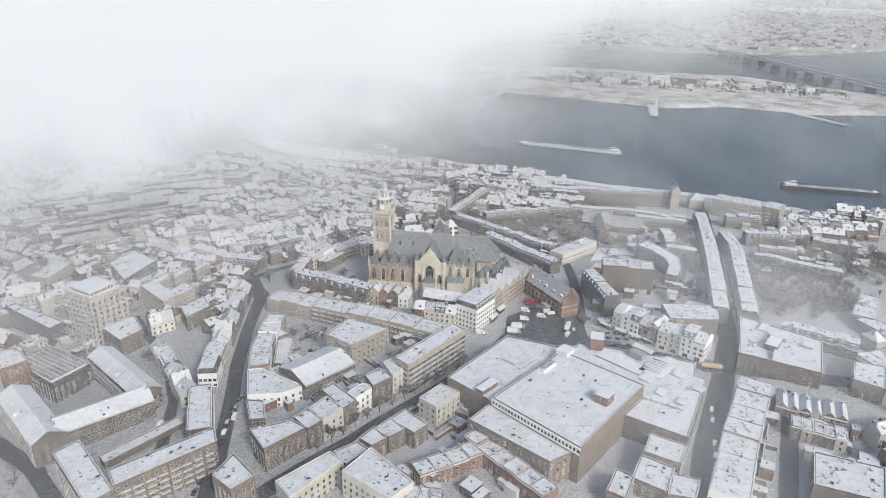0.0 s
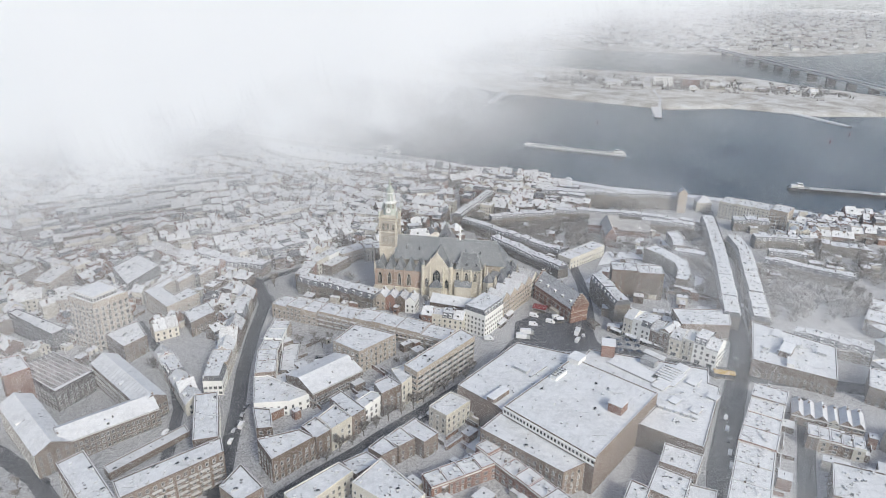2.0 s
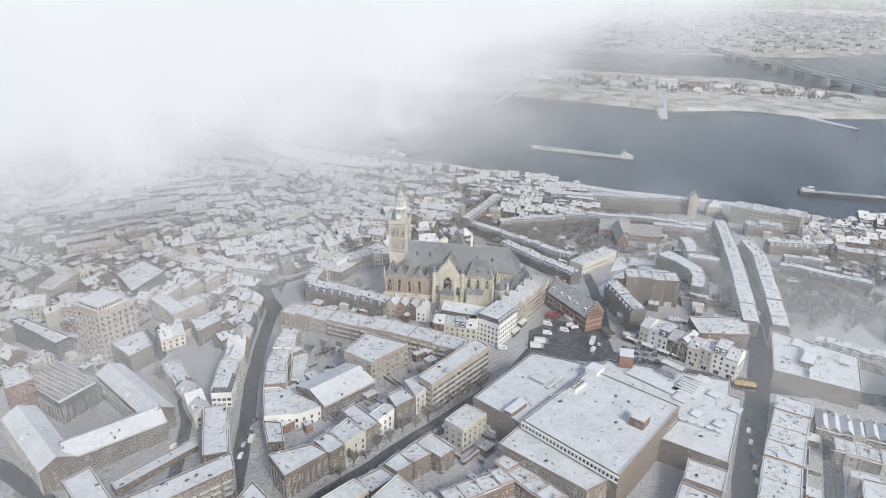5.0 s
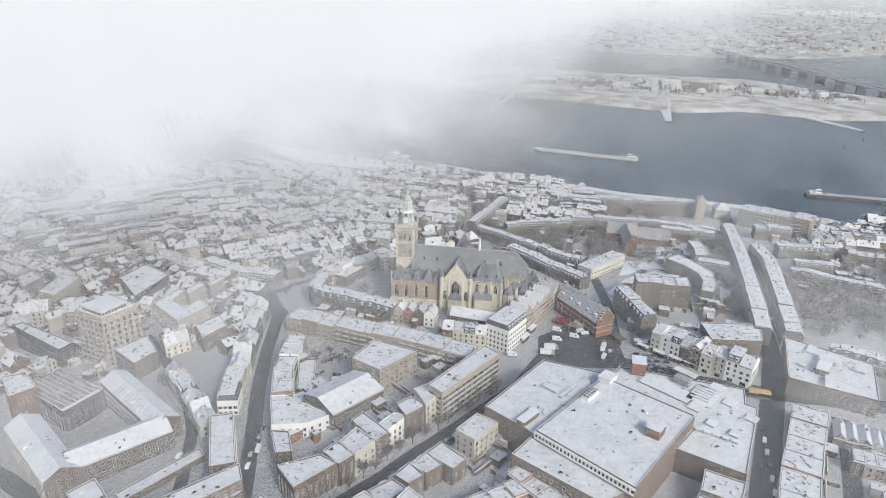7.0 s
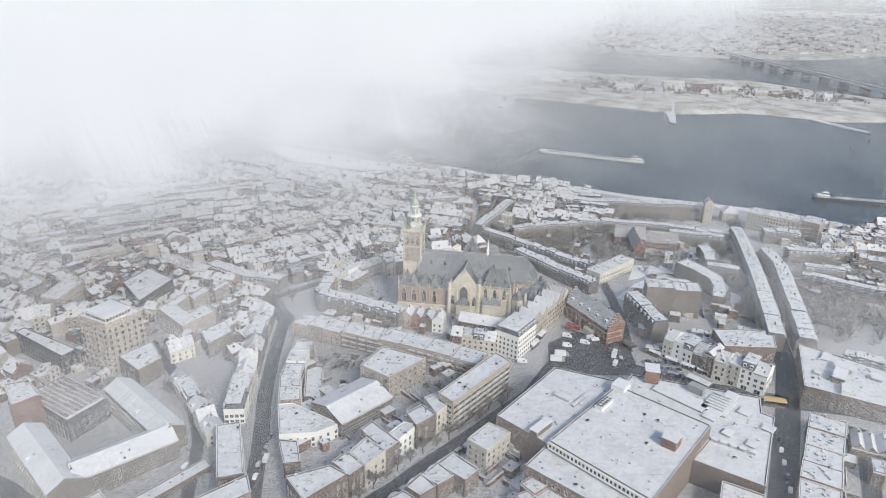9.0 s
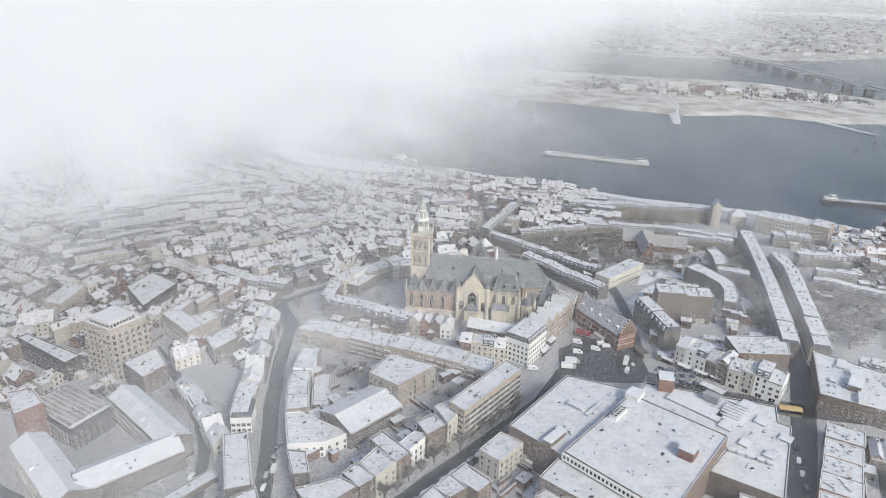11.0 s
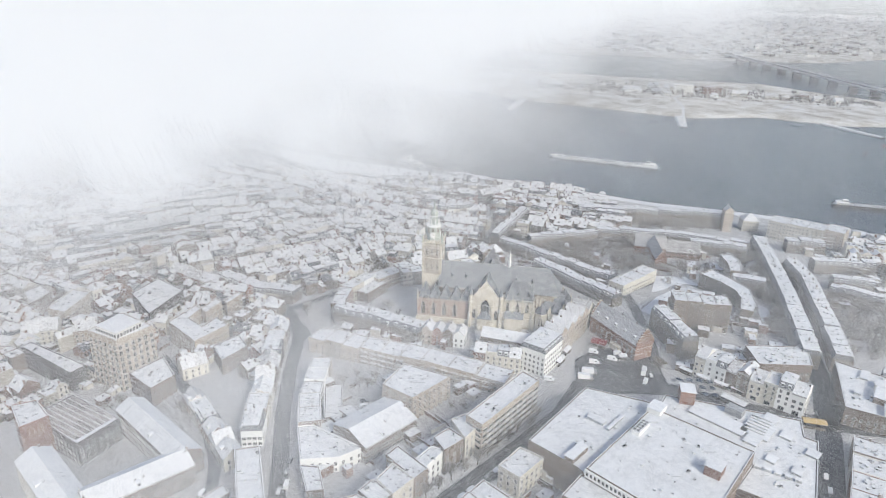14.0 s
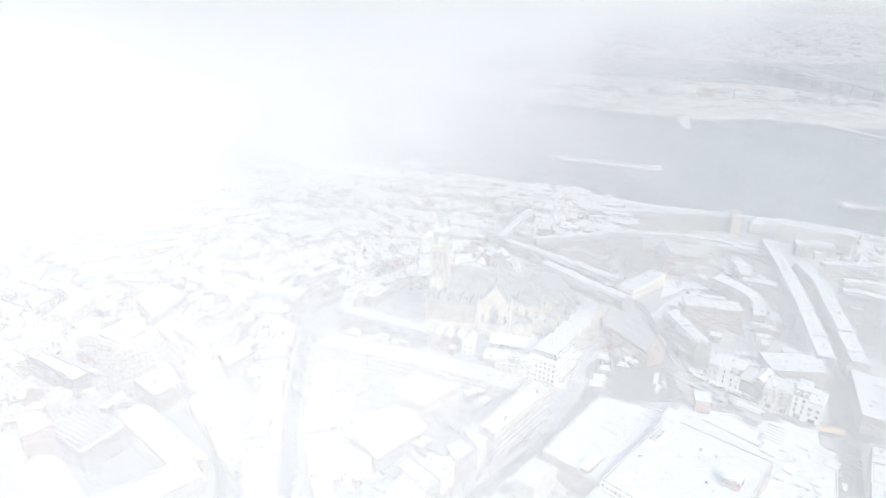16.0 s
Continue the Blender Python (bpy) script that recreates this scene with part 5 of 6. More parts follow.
    for u in (48.2, 54.2, 60.2):
        part("gothic_window", mid, ch, "", pose(u, -13.53, 11.2))
    part("ambulatory_wall", Shape().prism(ring(69, 5, 16.5, 8, 0, -90, 90), -6, 13).mesh("ambulatory_wall", SANDSTONE), ch)
    part("ambulatory_roof", Shape().prism(ring(69, 5, 16.9, 8, 0, -90, 90), 13, 17, 0, ring(71, 5, 10, 8, 0, -90, 90)).mesh("ambulatory_roof", SLATE), ch)
    part("apse_wall", Shape().prism(ring(69.5, 5, 9.5, 8, 0, -90, 90), 13, 21).mesh("apse_wall", SANDSTONE), ch)
    for k in range(7):
        a = -90 + 30 * k
        cu, cv = 69 + 16.5 * math.cos(radians(a)), 5 + 16.5 * math.sin(radians(a))
        part("apse_chapel", Shape().prism(ring(cu, cv, 3.9, 6, a), -6, 12).mesh("apse_chapel", SANDSTONE), ch)
        part("chapel_tent_roof", tent_roof(ring(cu, cv, 4.3, 6, a), 12, 18.5, (cu, cv)), ch, "pointed slate chapel roof")
        part("gothic_window", mid, ch, "", pose(69 + 20 * math.cos(radians(a)), 5 + 20 * math.sin(radians(a)), 3.5, 0, 0, a + 90))
        for q in (-14, 14):
            part("buttress", butt, ch, "", pose(69 + 18.5 * math.cos(radians(a + q)), 5 + 18.5 * math.sin(radians(a + q)), -1, 0, 0, a + q + 90))
    FOOT.extend((19 + u * .98 + v * .2, 131 - u * .2 + v * .98, 20) for u, v in ((-2, 5), (15, 3), (34, 4), (50, 2), (72, 5)))


build_church()


# ---- old town fill ----
def free(x, y, r):
    return all((x - a) ** 2 + (y - b) ** 2 > (r + c) ** 2 for a, b, c in FOOT) and all(off_line(x, y, l) > w / 2 + r for l, w in LANES)


def off_line(x, y, line):
    best, p = 1e9, Vector((x, y))
    for a, b in zip(line, line[1:]):
        a, b = Vector(a), Vector(b)
        t = max(0, min(1, (p - a).dot(b - a) / (b - a).length_squared))
        best = min(best, (p - a.lerp(b, t)).length)
    return best


def joined_house(s, x, y, turn, w, d, h, style, wall):
    """One house of a far quarter, added to a joined mesh: walls, roof, gutters, chimneys, dormers, roof lights, windows and a low back building."""
    m = pose(x, y, gz(x, y), 0, 0, turn)

    def put(verts, faces, slot):
        s.add([m @ Vector(v) for v in verts], faces, slot)

    def box(x0, x1, y0, y1, z0, z1, slot, top):
        q = [(x0, y0), (x1, y0), (x1, y1), (x0, y1)]
        put([(*p, z0) for p in q] + [(*p, z1) for p in q], [(0, 1, 5, 4), (1, 2, 6, 5), (2, 3, 7, 6), (3, 0, 4, 7)], slot)
        put([(*p, z1) for p in q], [(0, 1, 2, 3)], top)

    a, b = w / 2, d / 2
    pitch = rnd.uniform(.26, .46)
    up = {"gable": d * pitch, "hip": d * pitch, "cross": min(w, 7) * pitch, "mansard": 2.8, "flat": 0}[style]
    e = max(h - up * .5, 4.5)
    four = [(-a, -b), (a, -b), (a, b), (-a, b)]
    put([(*p, -4) for p in four] + [(*p, e) for p in four], [(0, 1, 5, 4), (1, 2, 6, 5), (2, 3, 7, 6), (3, 0, 4, 7), (4, 5, 6, 7)], wall)
    cover = 3 if rnd.random() < .86 else 4
    if style == "gable":
        put([(-a, -b, e), (a, -b, e), (a, b, e), (-a, b, e), (-a, 0, e + up), (a, 0, e + up)], [(1, 2, 5), (3, 0, 4)], wall)
        put([(-a, -b - .3, e - .2), (a, -b - .3, e - .2), (a, 0, e + up + .1), (-a, 0, e + up + .1), (-a, b + .3, e - .2), (a, b + .3, e - .2)], [(0, 1, 2, 3), (3, 2, 5, 4)], cover)
        for k in (-1, 1):
            put([(-a, k * (b + .3), e - .2), (a, k * (b + .3), e - .2), (a, k * (b + .25), e - .55), (-a, k * (b + .25), e - .55)], [(0, 1, 2, 3)], 7)
        if rnd.random() < .5:                                # raised party wall at one end
            put([(a - .35, -b, e), (a, -b, e), (a, 0, e + up + .55), (a - .35, 0, e + up + .55), (a - .35, -b, e + .45), (a, -b, e + .45), (a, b, e + .45), (a - .35, b, e + .45), (a, b, e), (a - .35, b, e)],
                [(4, 5, 2, 3), (3, 2, 6, 7)], 3)
            put([(a - .35, -b, e - .3), (a - .35, -b, e + .45), (a - .35, 0, e + up + .55), (a - .35, b, e + .45), (a - .35, b, e - .3), (a - .35, 0, e + up - .3)], [(0, 5, 2, 1), (5, 4, 3, 2)], wall)
    elif style == "cross":
        put([(-a, -b, e), (a, -b, e), (0, -b, e + up), (-a, b, e), (a, b, e), (0, b, e + up)], [(0, 1, 2), (4, 3, 5)], wall)
        put([(-a - .1, -b, e - .1), (0, -b - .1, e + up + .1), (a + .1, -b, e - .1), (-a - .1, b, e - .1), (0, b, e + up + .1), (a + .1, b, e - .1)], [(1, 0, 3, 4), (2, 1, 4, 5)], cover)
        put([(-a, -b - .08, e - .1), (0, -b - .08, e + up), (a, -b - .08, e - .1), (a, -b - .08, e + .25), (0, -b - .08, e + up + .35), (-a, -b - .08, e + .25)], [(0, 1, 4, 5), (1, 2, 3, 4)], 5)
    elif style == "hip":
        r = max(a - b, .3)
        put([(-a - .3, -b - .3, e), (a + .3, -b - .3, e), (a + .3, b + .3, e), (-a - .3, b + .3, e), (-r, 0, e + up), (r, 0, e + up)], [(0, 1, 5, 4), (1, 2, 5), (2, 3, 4, 5), (3, 0, 4)], cover)
        put([(-a - .3, -b - .3, e), (a + .3, -b - .3, e), (a + .25, -b - .25, e - .4), (-a - .25, -b - .25, e - .4)], [(0, 1, 2, 3)], 7)
    elif style == "mansard":
        top = [(-a, -b + 1.3), (a, -b + 1.3), (a, b - 1.3), (-a, b - 1.3)]
        put([(*p, e) for p in four] + [(*p, e + up) for p in top], [(0, 1, 5, 4), (1, 2, 6, 5), (2, 3, 7, 6), (3, 0, 4, 7)], 4)
        put([(*p, e + up + .15) for p in top], [(0, 1, 2, 3)], 3)
        put([(-a, -b - .25, e), (a, -b - .25, e), (a, -b - .25, e - .5), (-a, -b - .25, e - .5), (a, -b, e + .05), (-a, -b, e + .05)], [(0, 1, 2, 3), (0, 1, 4, 5)], 5)
    else:
        put([(*p, e + .15) for p in ((-a + .3, -b + .3), (a - .3, -b + .3), (a - .3, b - .3), (-a + .3, b - .3))], [(0, 1, 2, 3)], 3)
        for x0, x1, y0, y1 in ((-a, a, -b, -b + .3), (-a, a, b - .3, b), (-a, -a + .3, -b + .3, b - .3), (a - .3, a, -b + .3, b - .3)):
            box(x0, x1, y0, y1, e, e + .55, wall, 3)
    for _ in range(rnd.choice((1, 2, 2))):
        u, v, t = rnd.choice((-1, 1)) * (a - .5), rnd.uniform(-.25, .25) * d, e + up
        box(u - .35, u + .35, v - .5, v + .5, t - 1.8, t + rnd.uniform(.6, 1.3), 0, 3)
    if style == "flat":
        for _ in range(2):
            u, v = rnd.uniform(-.3, .3) * w, rnd.uniform(-.3, .3) * d
            box(u - .6, u + .6, v - .5, v + .5, e, e + rnd.uniform(.5, 1.6), 4, 3)
    if style in ("gable", "mansard"):
        for side in (-1, 1):
            if rnd.random() < .6:
                u = rnd.uniform(-.25, .25) * w
                z, v = (e + .5, b - .3) if style == "mansard" else (e + up * .30, b * .70)
                q = [(u - .8, v, z - .3), (u + .8, v, z - .3), (u + .8, v, z + 1.4), (u - .8, v, z + 1.4), (u - .8, v - 2.4, z + 1.4), (u + .8, v - 2.4, z + 1.4)]
                put([(i, side * k, j) for i, k, j in q], [(0, 1, 2, 3), (0, 3, 4), (1, 5, 2)], rnd.choice((5, 5, 4)))
                put([(u - .95, side * (v + .2), z + 1.45), (u + .95, side * (v + .2), z + 1.45), (u + .95, side * (v - 2.6), z + 1.55), (u - .95, side * (v - 2.6), z + 1.55)], [(0, 1, 2, 3)], 3)
                put([(u - .5, side * (v + .06), z + .2), (u + .5, side * (v + .06), z + .2), (u + .5, side * (v + .06), z + 1.2), (u - .5, side * (v + .06), z + 1.2)], [(0, 1, 2, 3)], 6)
            elif style == "gable":
                for _ in range(rnd.choice((1, 2))):              # roof lights
                    u, t = rnd.uniform(-.32, .32) * w, rnd.uniform(.3, .7)
                    k = up / b
                    put([(u + i, side * (b * t + j), e + up - (b * t + j) * k + .22) for i, j in ((-.45, -.6), (.45, -.6), (.45, .6), (-.45, .6))], [(0, 1, 2, 3)], 6)
    floors = max(2, int((e - .4) / 3.1))
    for cx, cy, t, length in ((0, -b, 0, w), (-a, 0, -90, d), (a, 0, 90, d), (0, b, 180, w)):
        q = pose(cx, cy, 0, 0, 0, t)
        if (m.to_3x3() @ q.to_3x3() @ Vector((0, -1, 0))).y > .25 or (cx and rnd.random() < .6):
            continue
        cols = max(1, int(length / 2.4))
        step, out = q.to_3x3() @ Vector((1, 0, 0)), q.to_3x3() @ Vector((0, -1, 0))
        for f in range(floors):
            for c in range(cols):
                o = q @ Vector((-length / 2 + (c + .5) * length / cols, 0, 1.7 + 3.1 * f))
                i, z = step * .62, Vector((0, 0, .95))
                put([o + out * .02 - i - z, o + out * .02 + i - z, o + out * .02 + i + z, o + out * .02 - i + z], [(0, 1, 2, 3)], 5)
                i, z = i * .84, z * .88
                put([o + out * .05 - i - z, o + out * .05 + i - z, o + out * .05 + i + z, o + out * .05 - i + z], [(0, 1, 2, 3)], 6)
    if rnd.random() < .8:                                    # low building in the back yard
        k, o, t = rnd.uniform(.4, .85) * a, rnd.uniform(2.5, 5.5), rnd.uniform(3, 6.5)
        u = rnd.uniform(-1, 1) * (a - k)
        box(u - k, u + k, b, b + o, -3, t, rnd.choice((0, 1, 1, 2)), 3 if rnd.random() < .85 else 4)


def quarter(poly, turn, lane=9, size=(7, 15), h=(8, 13), styles=("gable", "gable", "gable", "gable", "flat", "mansard", "hip", "cross"), density=.96):
    """Back-to-back rows of houses with lanes between, over a polygon, in one object."""
    s = Shape()
    c = Vector((sum(p[0] for p in poly) / len(poly), sum(p[1] for p in poly) / len(poly)))
    reach = max((Vector(p) - c).length for p in poly)
    v, flip = -reach, 0
    while v < reach:
        d = rnd.uniform(8.5, 12)
        u = -reach + rnd.uniform(0, 9)
        hh, bend, sway = rnd.uniform(*h), rnd.uniform(-.0006, .0006), turn + rnd.uniform(-4, 4)
        ux, uy = math.cos(radians(sway)), math.sin(radians(sway))
        style, left = rnd.choice(styles), 2
        while u < reach:
            w = rnd.uniform(size[0] * .75, size[1] * .75)
            k = v + bend * u * u + rnd.uniform(-.7, .7)
            x, y = c.x + (u + w / 2) * ux - k * uy, c.y + (u + w / 2) * uy + k * ux
            if rnd.random() < .05:
                hh = rnd.uniform(*h)
                u += rnd.uniform(2, 7)
                continue
            left -= 1
            if left < 0:
                style, left = rnd.choice(styles), rnd.choice((0, 1, 1, 2, 4))
                hh = .5 * hh + .5 * rnd.uniform(*h)
            if inside(x, y, poly) and rnd.random() < density and free(x, y, 3.6):
                t = sway + math.degrees(2 * bend * u) + rnd.uniform(-2, 2) + (180 if flip else 0)
                joined_house(s, x, y, t, w, d + rnd.uniform(-1.2, 1.2), hh + rnd.uniform(-.9, .9), style, rnd.choice((0, 1, 1, 2, 2)))
                FOOT.append((x, y, 2.8))
            u += w + .05
        v += d + (lane * .8 if flip else rnd.uniform(5, 9))
        flip = 1 - flip
    tagged(new("old_town", s.mesh("old_town", *TOWN, FRAME, GLASS, DARK)), "dense old town quarter of snowy pitched roofs", "houses", kind="stuff")


LANES = []
for line, wide in (([(-45, -130), (-49, -59), (-54, -12), (-59, 22), (-62, 63), (-63, 105), (-77, 144)], 11),
                   ([(-77, 144), (-109, 180), (-154, 206), (-197, 228), (-266, 265), (-349, 306), (-500, 370)], 8),
                   ([(-77, 144), (-56, 162), (-33, 182), (-18, 205), (4, 215)], 8),
                   ([(-70, -140), (-79, -47), (-85, -10), (-101, 29), (-126, 65), (-142, 88)], 7),
                   ([(-66, -140), (-30, -88), (-8, -67), (10, -52), (25, -37), (42, -21), (80, 17), (98, 46)], 11),
                   ([(140, -140), (171, -67), (207, -3), (230, 41), (245, 89), (278, 177), (318, 295), (334, 350)], 12),
                   ([(96, 46), (141, 40), (175, 22), (215, 8), (300, -12), (420, -30)], 12),
                   ([(133, 42), (145, 67), (150, 97), (154, 132), (156, 165), (195, 195), (216, 177), (232, 130)], 7),
                   ([(180, -140), (197, -92), (227, -37), (237, -13)], 8),
                   ([(-240, 5), (-158, -40), (-133, -58), (-108, -85), (-90, -140)], 9),
                   ([(-120, 640), (-200, 600), (-158, 560), (-111, 500), (-36, 482), (60, 480)], 7)):
    LANES.append((line, wide))
    street(line, wide)
market = Shape().add([(92, 36, .22), (143, 34, .22), (146, 70, .22), (118, 84, .22), (98, 70, .22)], [(0, 1, 2, 3, 4)])
tagged(new("pavement", market.mesh("pavement", ASPHALT)), "market square of dark wet paving with slush", "square", kind="structure")

quarter([(-75, 160), (-46, 149), (-18, 218), (-20, 300), (-120, 330), (-190, 211), (-101, 184)], 33, h=(9, 12), lane=8)
quarter([(-20, 235), (4, 215), (7, 275), (57, 266), (75, 310), (60, 360), (-30, 400), (-100, 335)], -22, h=(9, 13), lane=8)
quarter([(-190, 215), (-125, 335), (-105, 400), (-290, 400), (-330, 300), (-260, 200)], 30, h=(9, 12), lane=10, size=(9, 22))
quarter([(-228, 83), (-560, 250), (-560, 430), (-340, 440), (-335, 300), (-262, 195), (-256, 163)], -30, h=(9, 13), lane=9)
quarter([(-340, 440), (-285, 478), (-169, 500), (-86, 466), (-34, 445), (55, 465), (85, 427), (75, 330), (-30, 405), (-300, 405)], -25, h=(10, 14), lane=8)
quarter([(90, 460), (85, 300), (150, 290), (210, 300), (200, 400)], -25, h=(10, 14), lane=7)
quarter([(-330, -10), (-200, 40), (-170, 130), (-230, 190), (-420, 220), (-420, 60)], -35, h=(9, 14))
quarter([(-140, 60), (-80, 70), (-75, 140), (-110, 170), (-180, 180), (-190, 110)], -20, h=(9, 12), density=.75)
quarter([(-60, 120), (0, 170), (60, 175), (75, 240), (10, 260), (0, 190)], 20, h=(9, 12), lane=7, density=.8)
quarter([(335, 195), (520, 240), (520, 330), (380, 262)], -18, h=(9, 12), density=.7)
quarter([(250, -90), (420, -60), (430, 40), (300, 40)], 15, h=(9, 12), density=.7)
quarter([(200, -140), (330, -100), (420, -60), (250, -40)], 20, h=(9, 12), density=.5)


def infill(poly, turn, tries, label):
    """Small houses in the gaps that the rows leave, in one object."""
    s = Shape()
    xs, ys = [q[0] for q in poly], [q[1] for q in poly]
    for _ in range(tries):
        x, y = rnd.uniform(min(xs), max(xs)), rnd.uniform(min(ys), max(ys))
        if inside(x, y, poly) and free(x, y, 2.4):
            joined_house(s, x, y, turn + rnd.choice((0, 90, 180, 270)) + rnd.uniform(-6, 6), rnd.uniform(5, 8), rnd.uniform(6, 9), rnd.uniform(5.5, 9.5), rnd.choice(("gable", "gable", "flat", "flat", "hip", "mansard")), rnd.choice((0, 0, 1, 1, 2)))
            FOOT.append((x, y, 2.6))
    tagged(new("old_town", s.mesh("old_town", *TOWN, FRAME, GLASS, DARK)), label, "houses", kind="stuff")


infill([(-330, -10), (-185, 40), (-135, 75), (-78, 60), (-75, 140), (-110, 172), (-190, 215), (-262, 195), (-420, 230), (-420, 60)], -28, 1500, "small snowy houses packed between the larger buildings")
infill([(-75, 160), (-46, 149), (-18, 218), (57, 266), (75, 330), (60, 440), (-160, 490), (-340, 440), (-335, 300), (-190, 211)], -25, 1800, "small snowy houses packed into the old town blocks")
infill([(85, 300), (150, 290), (210, 300), (200, 400), (90, 460)], -25, 250, "small snowy houses packed behind the quay")
infill([(300, 200), (335, 230), (520, 250), (520, 330), (380, 262)], -18, 250, "small snowy houses packed by the river")


def annexes(poly, turn, n, size=(3, 8), h=(2.6, 6)):
    """Sheds, extensions and garden walls behind the houses, in one object."""
    s = Shape()
    xs, ys = [q[0] for q in poly], [q[1] for q in poly]
    for _ in range(n):
        x, y = rnd.uniform(min(xs), max(xs)), rnd.uniform(min(ys), max(ys))
        w, d, e = rnd.uniform(*size), rnd.uniform(*size), rnd.uniform(*h)
        if not inside(x, y, poly) or not all(off_line(x, y, l) > wd / 2 + 5 for l, wd in LANES):
            continue
        wall = rnd.random() < .3
        if wall:
            w, d, e = rnd.uniform(8, 16), .4, 2.0
        m = pose(x, y, gz(x, y), 0, 0, turn + rnd.choice((0, 90)))
        a, b = w / 2, d / 2
        four = [(-a, -b), (a, -b), (a, b), (-a, b)]
        s.add([m @ Vector((*q, -1)) for q in four] + [m @ Vector((*q, e)) for q in four], [(0, 1, 5, 4), (1, 2, 6, 5), (2, 3, 7, 6), (3, 0, 4, 7)], rnd.choice((0, 1, 1, 2)))
        s.add([m @ Vector((q[0] * 1.03, q[1] * 1.03, e)) for q in four] + [m @ Vector((q[0] * 1.03, q[1] * 1.03, e + .25)) for q in four], [(0, 1, 5, 4), (1, 2, 6, 5), (2, 3, 7, 6), (3, 0, 4, 7), (4, 5, 6, 7)], 3)
        if not wall:
            o, z = Vector((0, -b - .03, e * .5)), Vector((0, 0, .7))
            s.add([m @ (o + Vector((u, 0, 0)) + z * k) for u, k in ((-.6, -1), (.6, -1), (.6, 1), (-.6, 1))], [(0, 1, 2, 3)], 6)
            s.add([m @ Vector((u, v, e + k)) for k in (.2, .9) for u, v in ((.3, .3), (.9, .3), (.9, .8), (.3, .8))], [(0, 1, 5, 4), (1, 2, 6, 5), (2, 3, 7, 6), (3, 0, 4, 7), (4, 5, 6, 7)], 4)
    tagged(new("back_yards", s.mesh("back_yards", *TOWN, FRAME, GLASS)), "snowy sheds, extensions and walls of the back yards", "sheds", kind="stuff")


annexes([(-45, 60), (50, 40), (-5, -40), (-40, -20)], 40, 70)
annexes([(-60, 100), (40, 55), (60, 75), (-20, 120)], -20, 60)
annexes([(-150, 30), (-70, 60), (-75, 140), (-180, 180), (-240, 100)], -25, 170)
annexes([(-30, -110), (60, -60), (110, -110), (40, -140)], 45, 90)
annexes([(30, -60), (60, -15), (90, -75)], 45, 40)
annexes([(150, 60), (225, 40), (240, 130), (150, 130)], -20, 70)
annexes([(155, 140), (310, 140), (310, 300), (90, 300), (90, 200)], -20, 150)
annexes([(165, -110), (190, -40), (200, -30), (250, -30), (250, -110)], 60, 110)
annexes([(330, 140), (420, 140), (420, 300), (340, 300)], -15, 90)
annexes([(-250, 60), (-560, 200), (-300, 470), (60, 460), (60, 270), (-20, 220), (-100, 190)], -28, 420)


# ---- trees ----
def tree(x, y, k=0, scale=1.0):
    trunk, crown = TREES[k % 3]
    t = thing("bare_tree", pose(x, y, gz(x, y), 0, 0, rnd.uniform(0, 360)) @ Matrix.Scale(scale, 4), "leafless winter tree with frosted twigs", "tree", "bare trees of the town")
    part("trunk", trunk, t)
    part("crown", crown, t)
    return t


for i in range(14):
    tree(-6 + 5.6 * i + rnd.uniform(-1, 1), -57 + 5.4 * i + rnd.uniform(-1, 1), i % 2, rnd.uniform(.85, 1.1))
for cx, cy, sx, sy, k in ((296, 110, 22, 28, 26), (180, 255, 28, 30, 22), (230, 205, 14, 14, 6), (60, 262, 12, 8, 4), (-10, 128, 8, 10, 5), (205, 150, 8, 8, 6), (-68, 132, 6, 8, 6),
                          (-140, 40, 8, 6, 3), (225, 110, 10, 12, 6), (-135, -62, 10, 6, 4), (-190, 330, 60, 40, 10), (-80, 350, 60, 50, 12), (370, 150, 40, 25, 12), (150, 190, 20, 16, 8), (250, 140, 10, 25, 8), (-20, 45, 14, 10, 5), (270, 230, 12, 40, 8), (100, 240, 25, 20, 8), (-110, 300, 60, 60, 14), (340, 100, 30, 20, 14)):
    for _ in range(k):
        x, y = cx + rnd.gauss(0, sx * .6), cy + rnd.gauss(0, sy * .6)
        if free(x, y, 1.0):
            tree(x, y, rnd.randrange(3), rnd.uniform(.7, 1.1))
for i in range(16):                                        # row along the river meadow
    tree(-130 + 12 * i, 552 - 5.2 * i, i, .7)


# ---- bare shrubs and small trees of the gardens ----
def shrub_mesh(seed):
    """A crown of thin bare twigs rising from a low fork."""
    rng, s = random.Random(seed), Shape()
    for _ in range(7):
        a = Vector((rng.gauss(0, .25), rng.gauss(0, .25), 0))
        d = Vector((rng.gauss(0, .55), rng.gauss(0, .55), 1)).normalized()
        b = a + d * rng.uniform(1.6, 2.6)
        limbs = [(a, b, .09)]
        for _ in range(7):
            e = (d + Vector((rng.gauss(0, .7), rng.gauss(0, .7), rng.gauss(0, .4)))).normalized()
            p = a.lerp(b, rng.uniform(.4, 1))
            q = p + e * rng.uniform(.8, 1.7)
            limbs.append((p, q, .06))
            for _ in range(4):
                g = (e + Vector((rng.gauss(0, .8), rng.gauss(0, .8), rng.gauss(0, .6)))).normalized()
                p2 = p.lerp(q, rng.uniform(.4, 1))
                limbs.append((p2, p2 + g * rng.uniform(.5, 1.1), .045))
        for p, q, r in limbs:
            u = (q - p).orthogonal().normalized() * r
            w = (q - p).normalized().cross(u)
            s.add([p + u, p - u * .5 + w * .87, p - u * .5 - w * .87, q], [(0, 1, 3), (1, 2, 3), (2, 0, 3)])
    return s


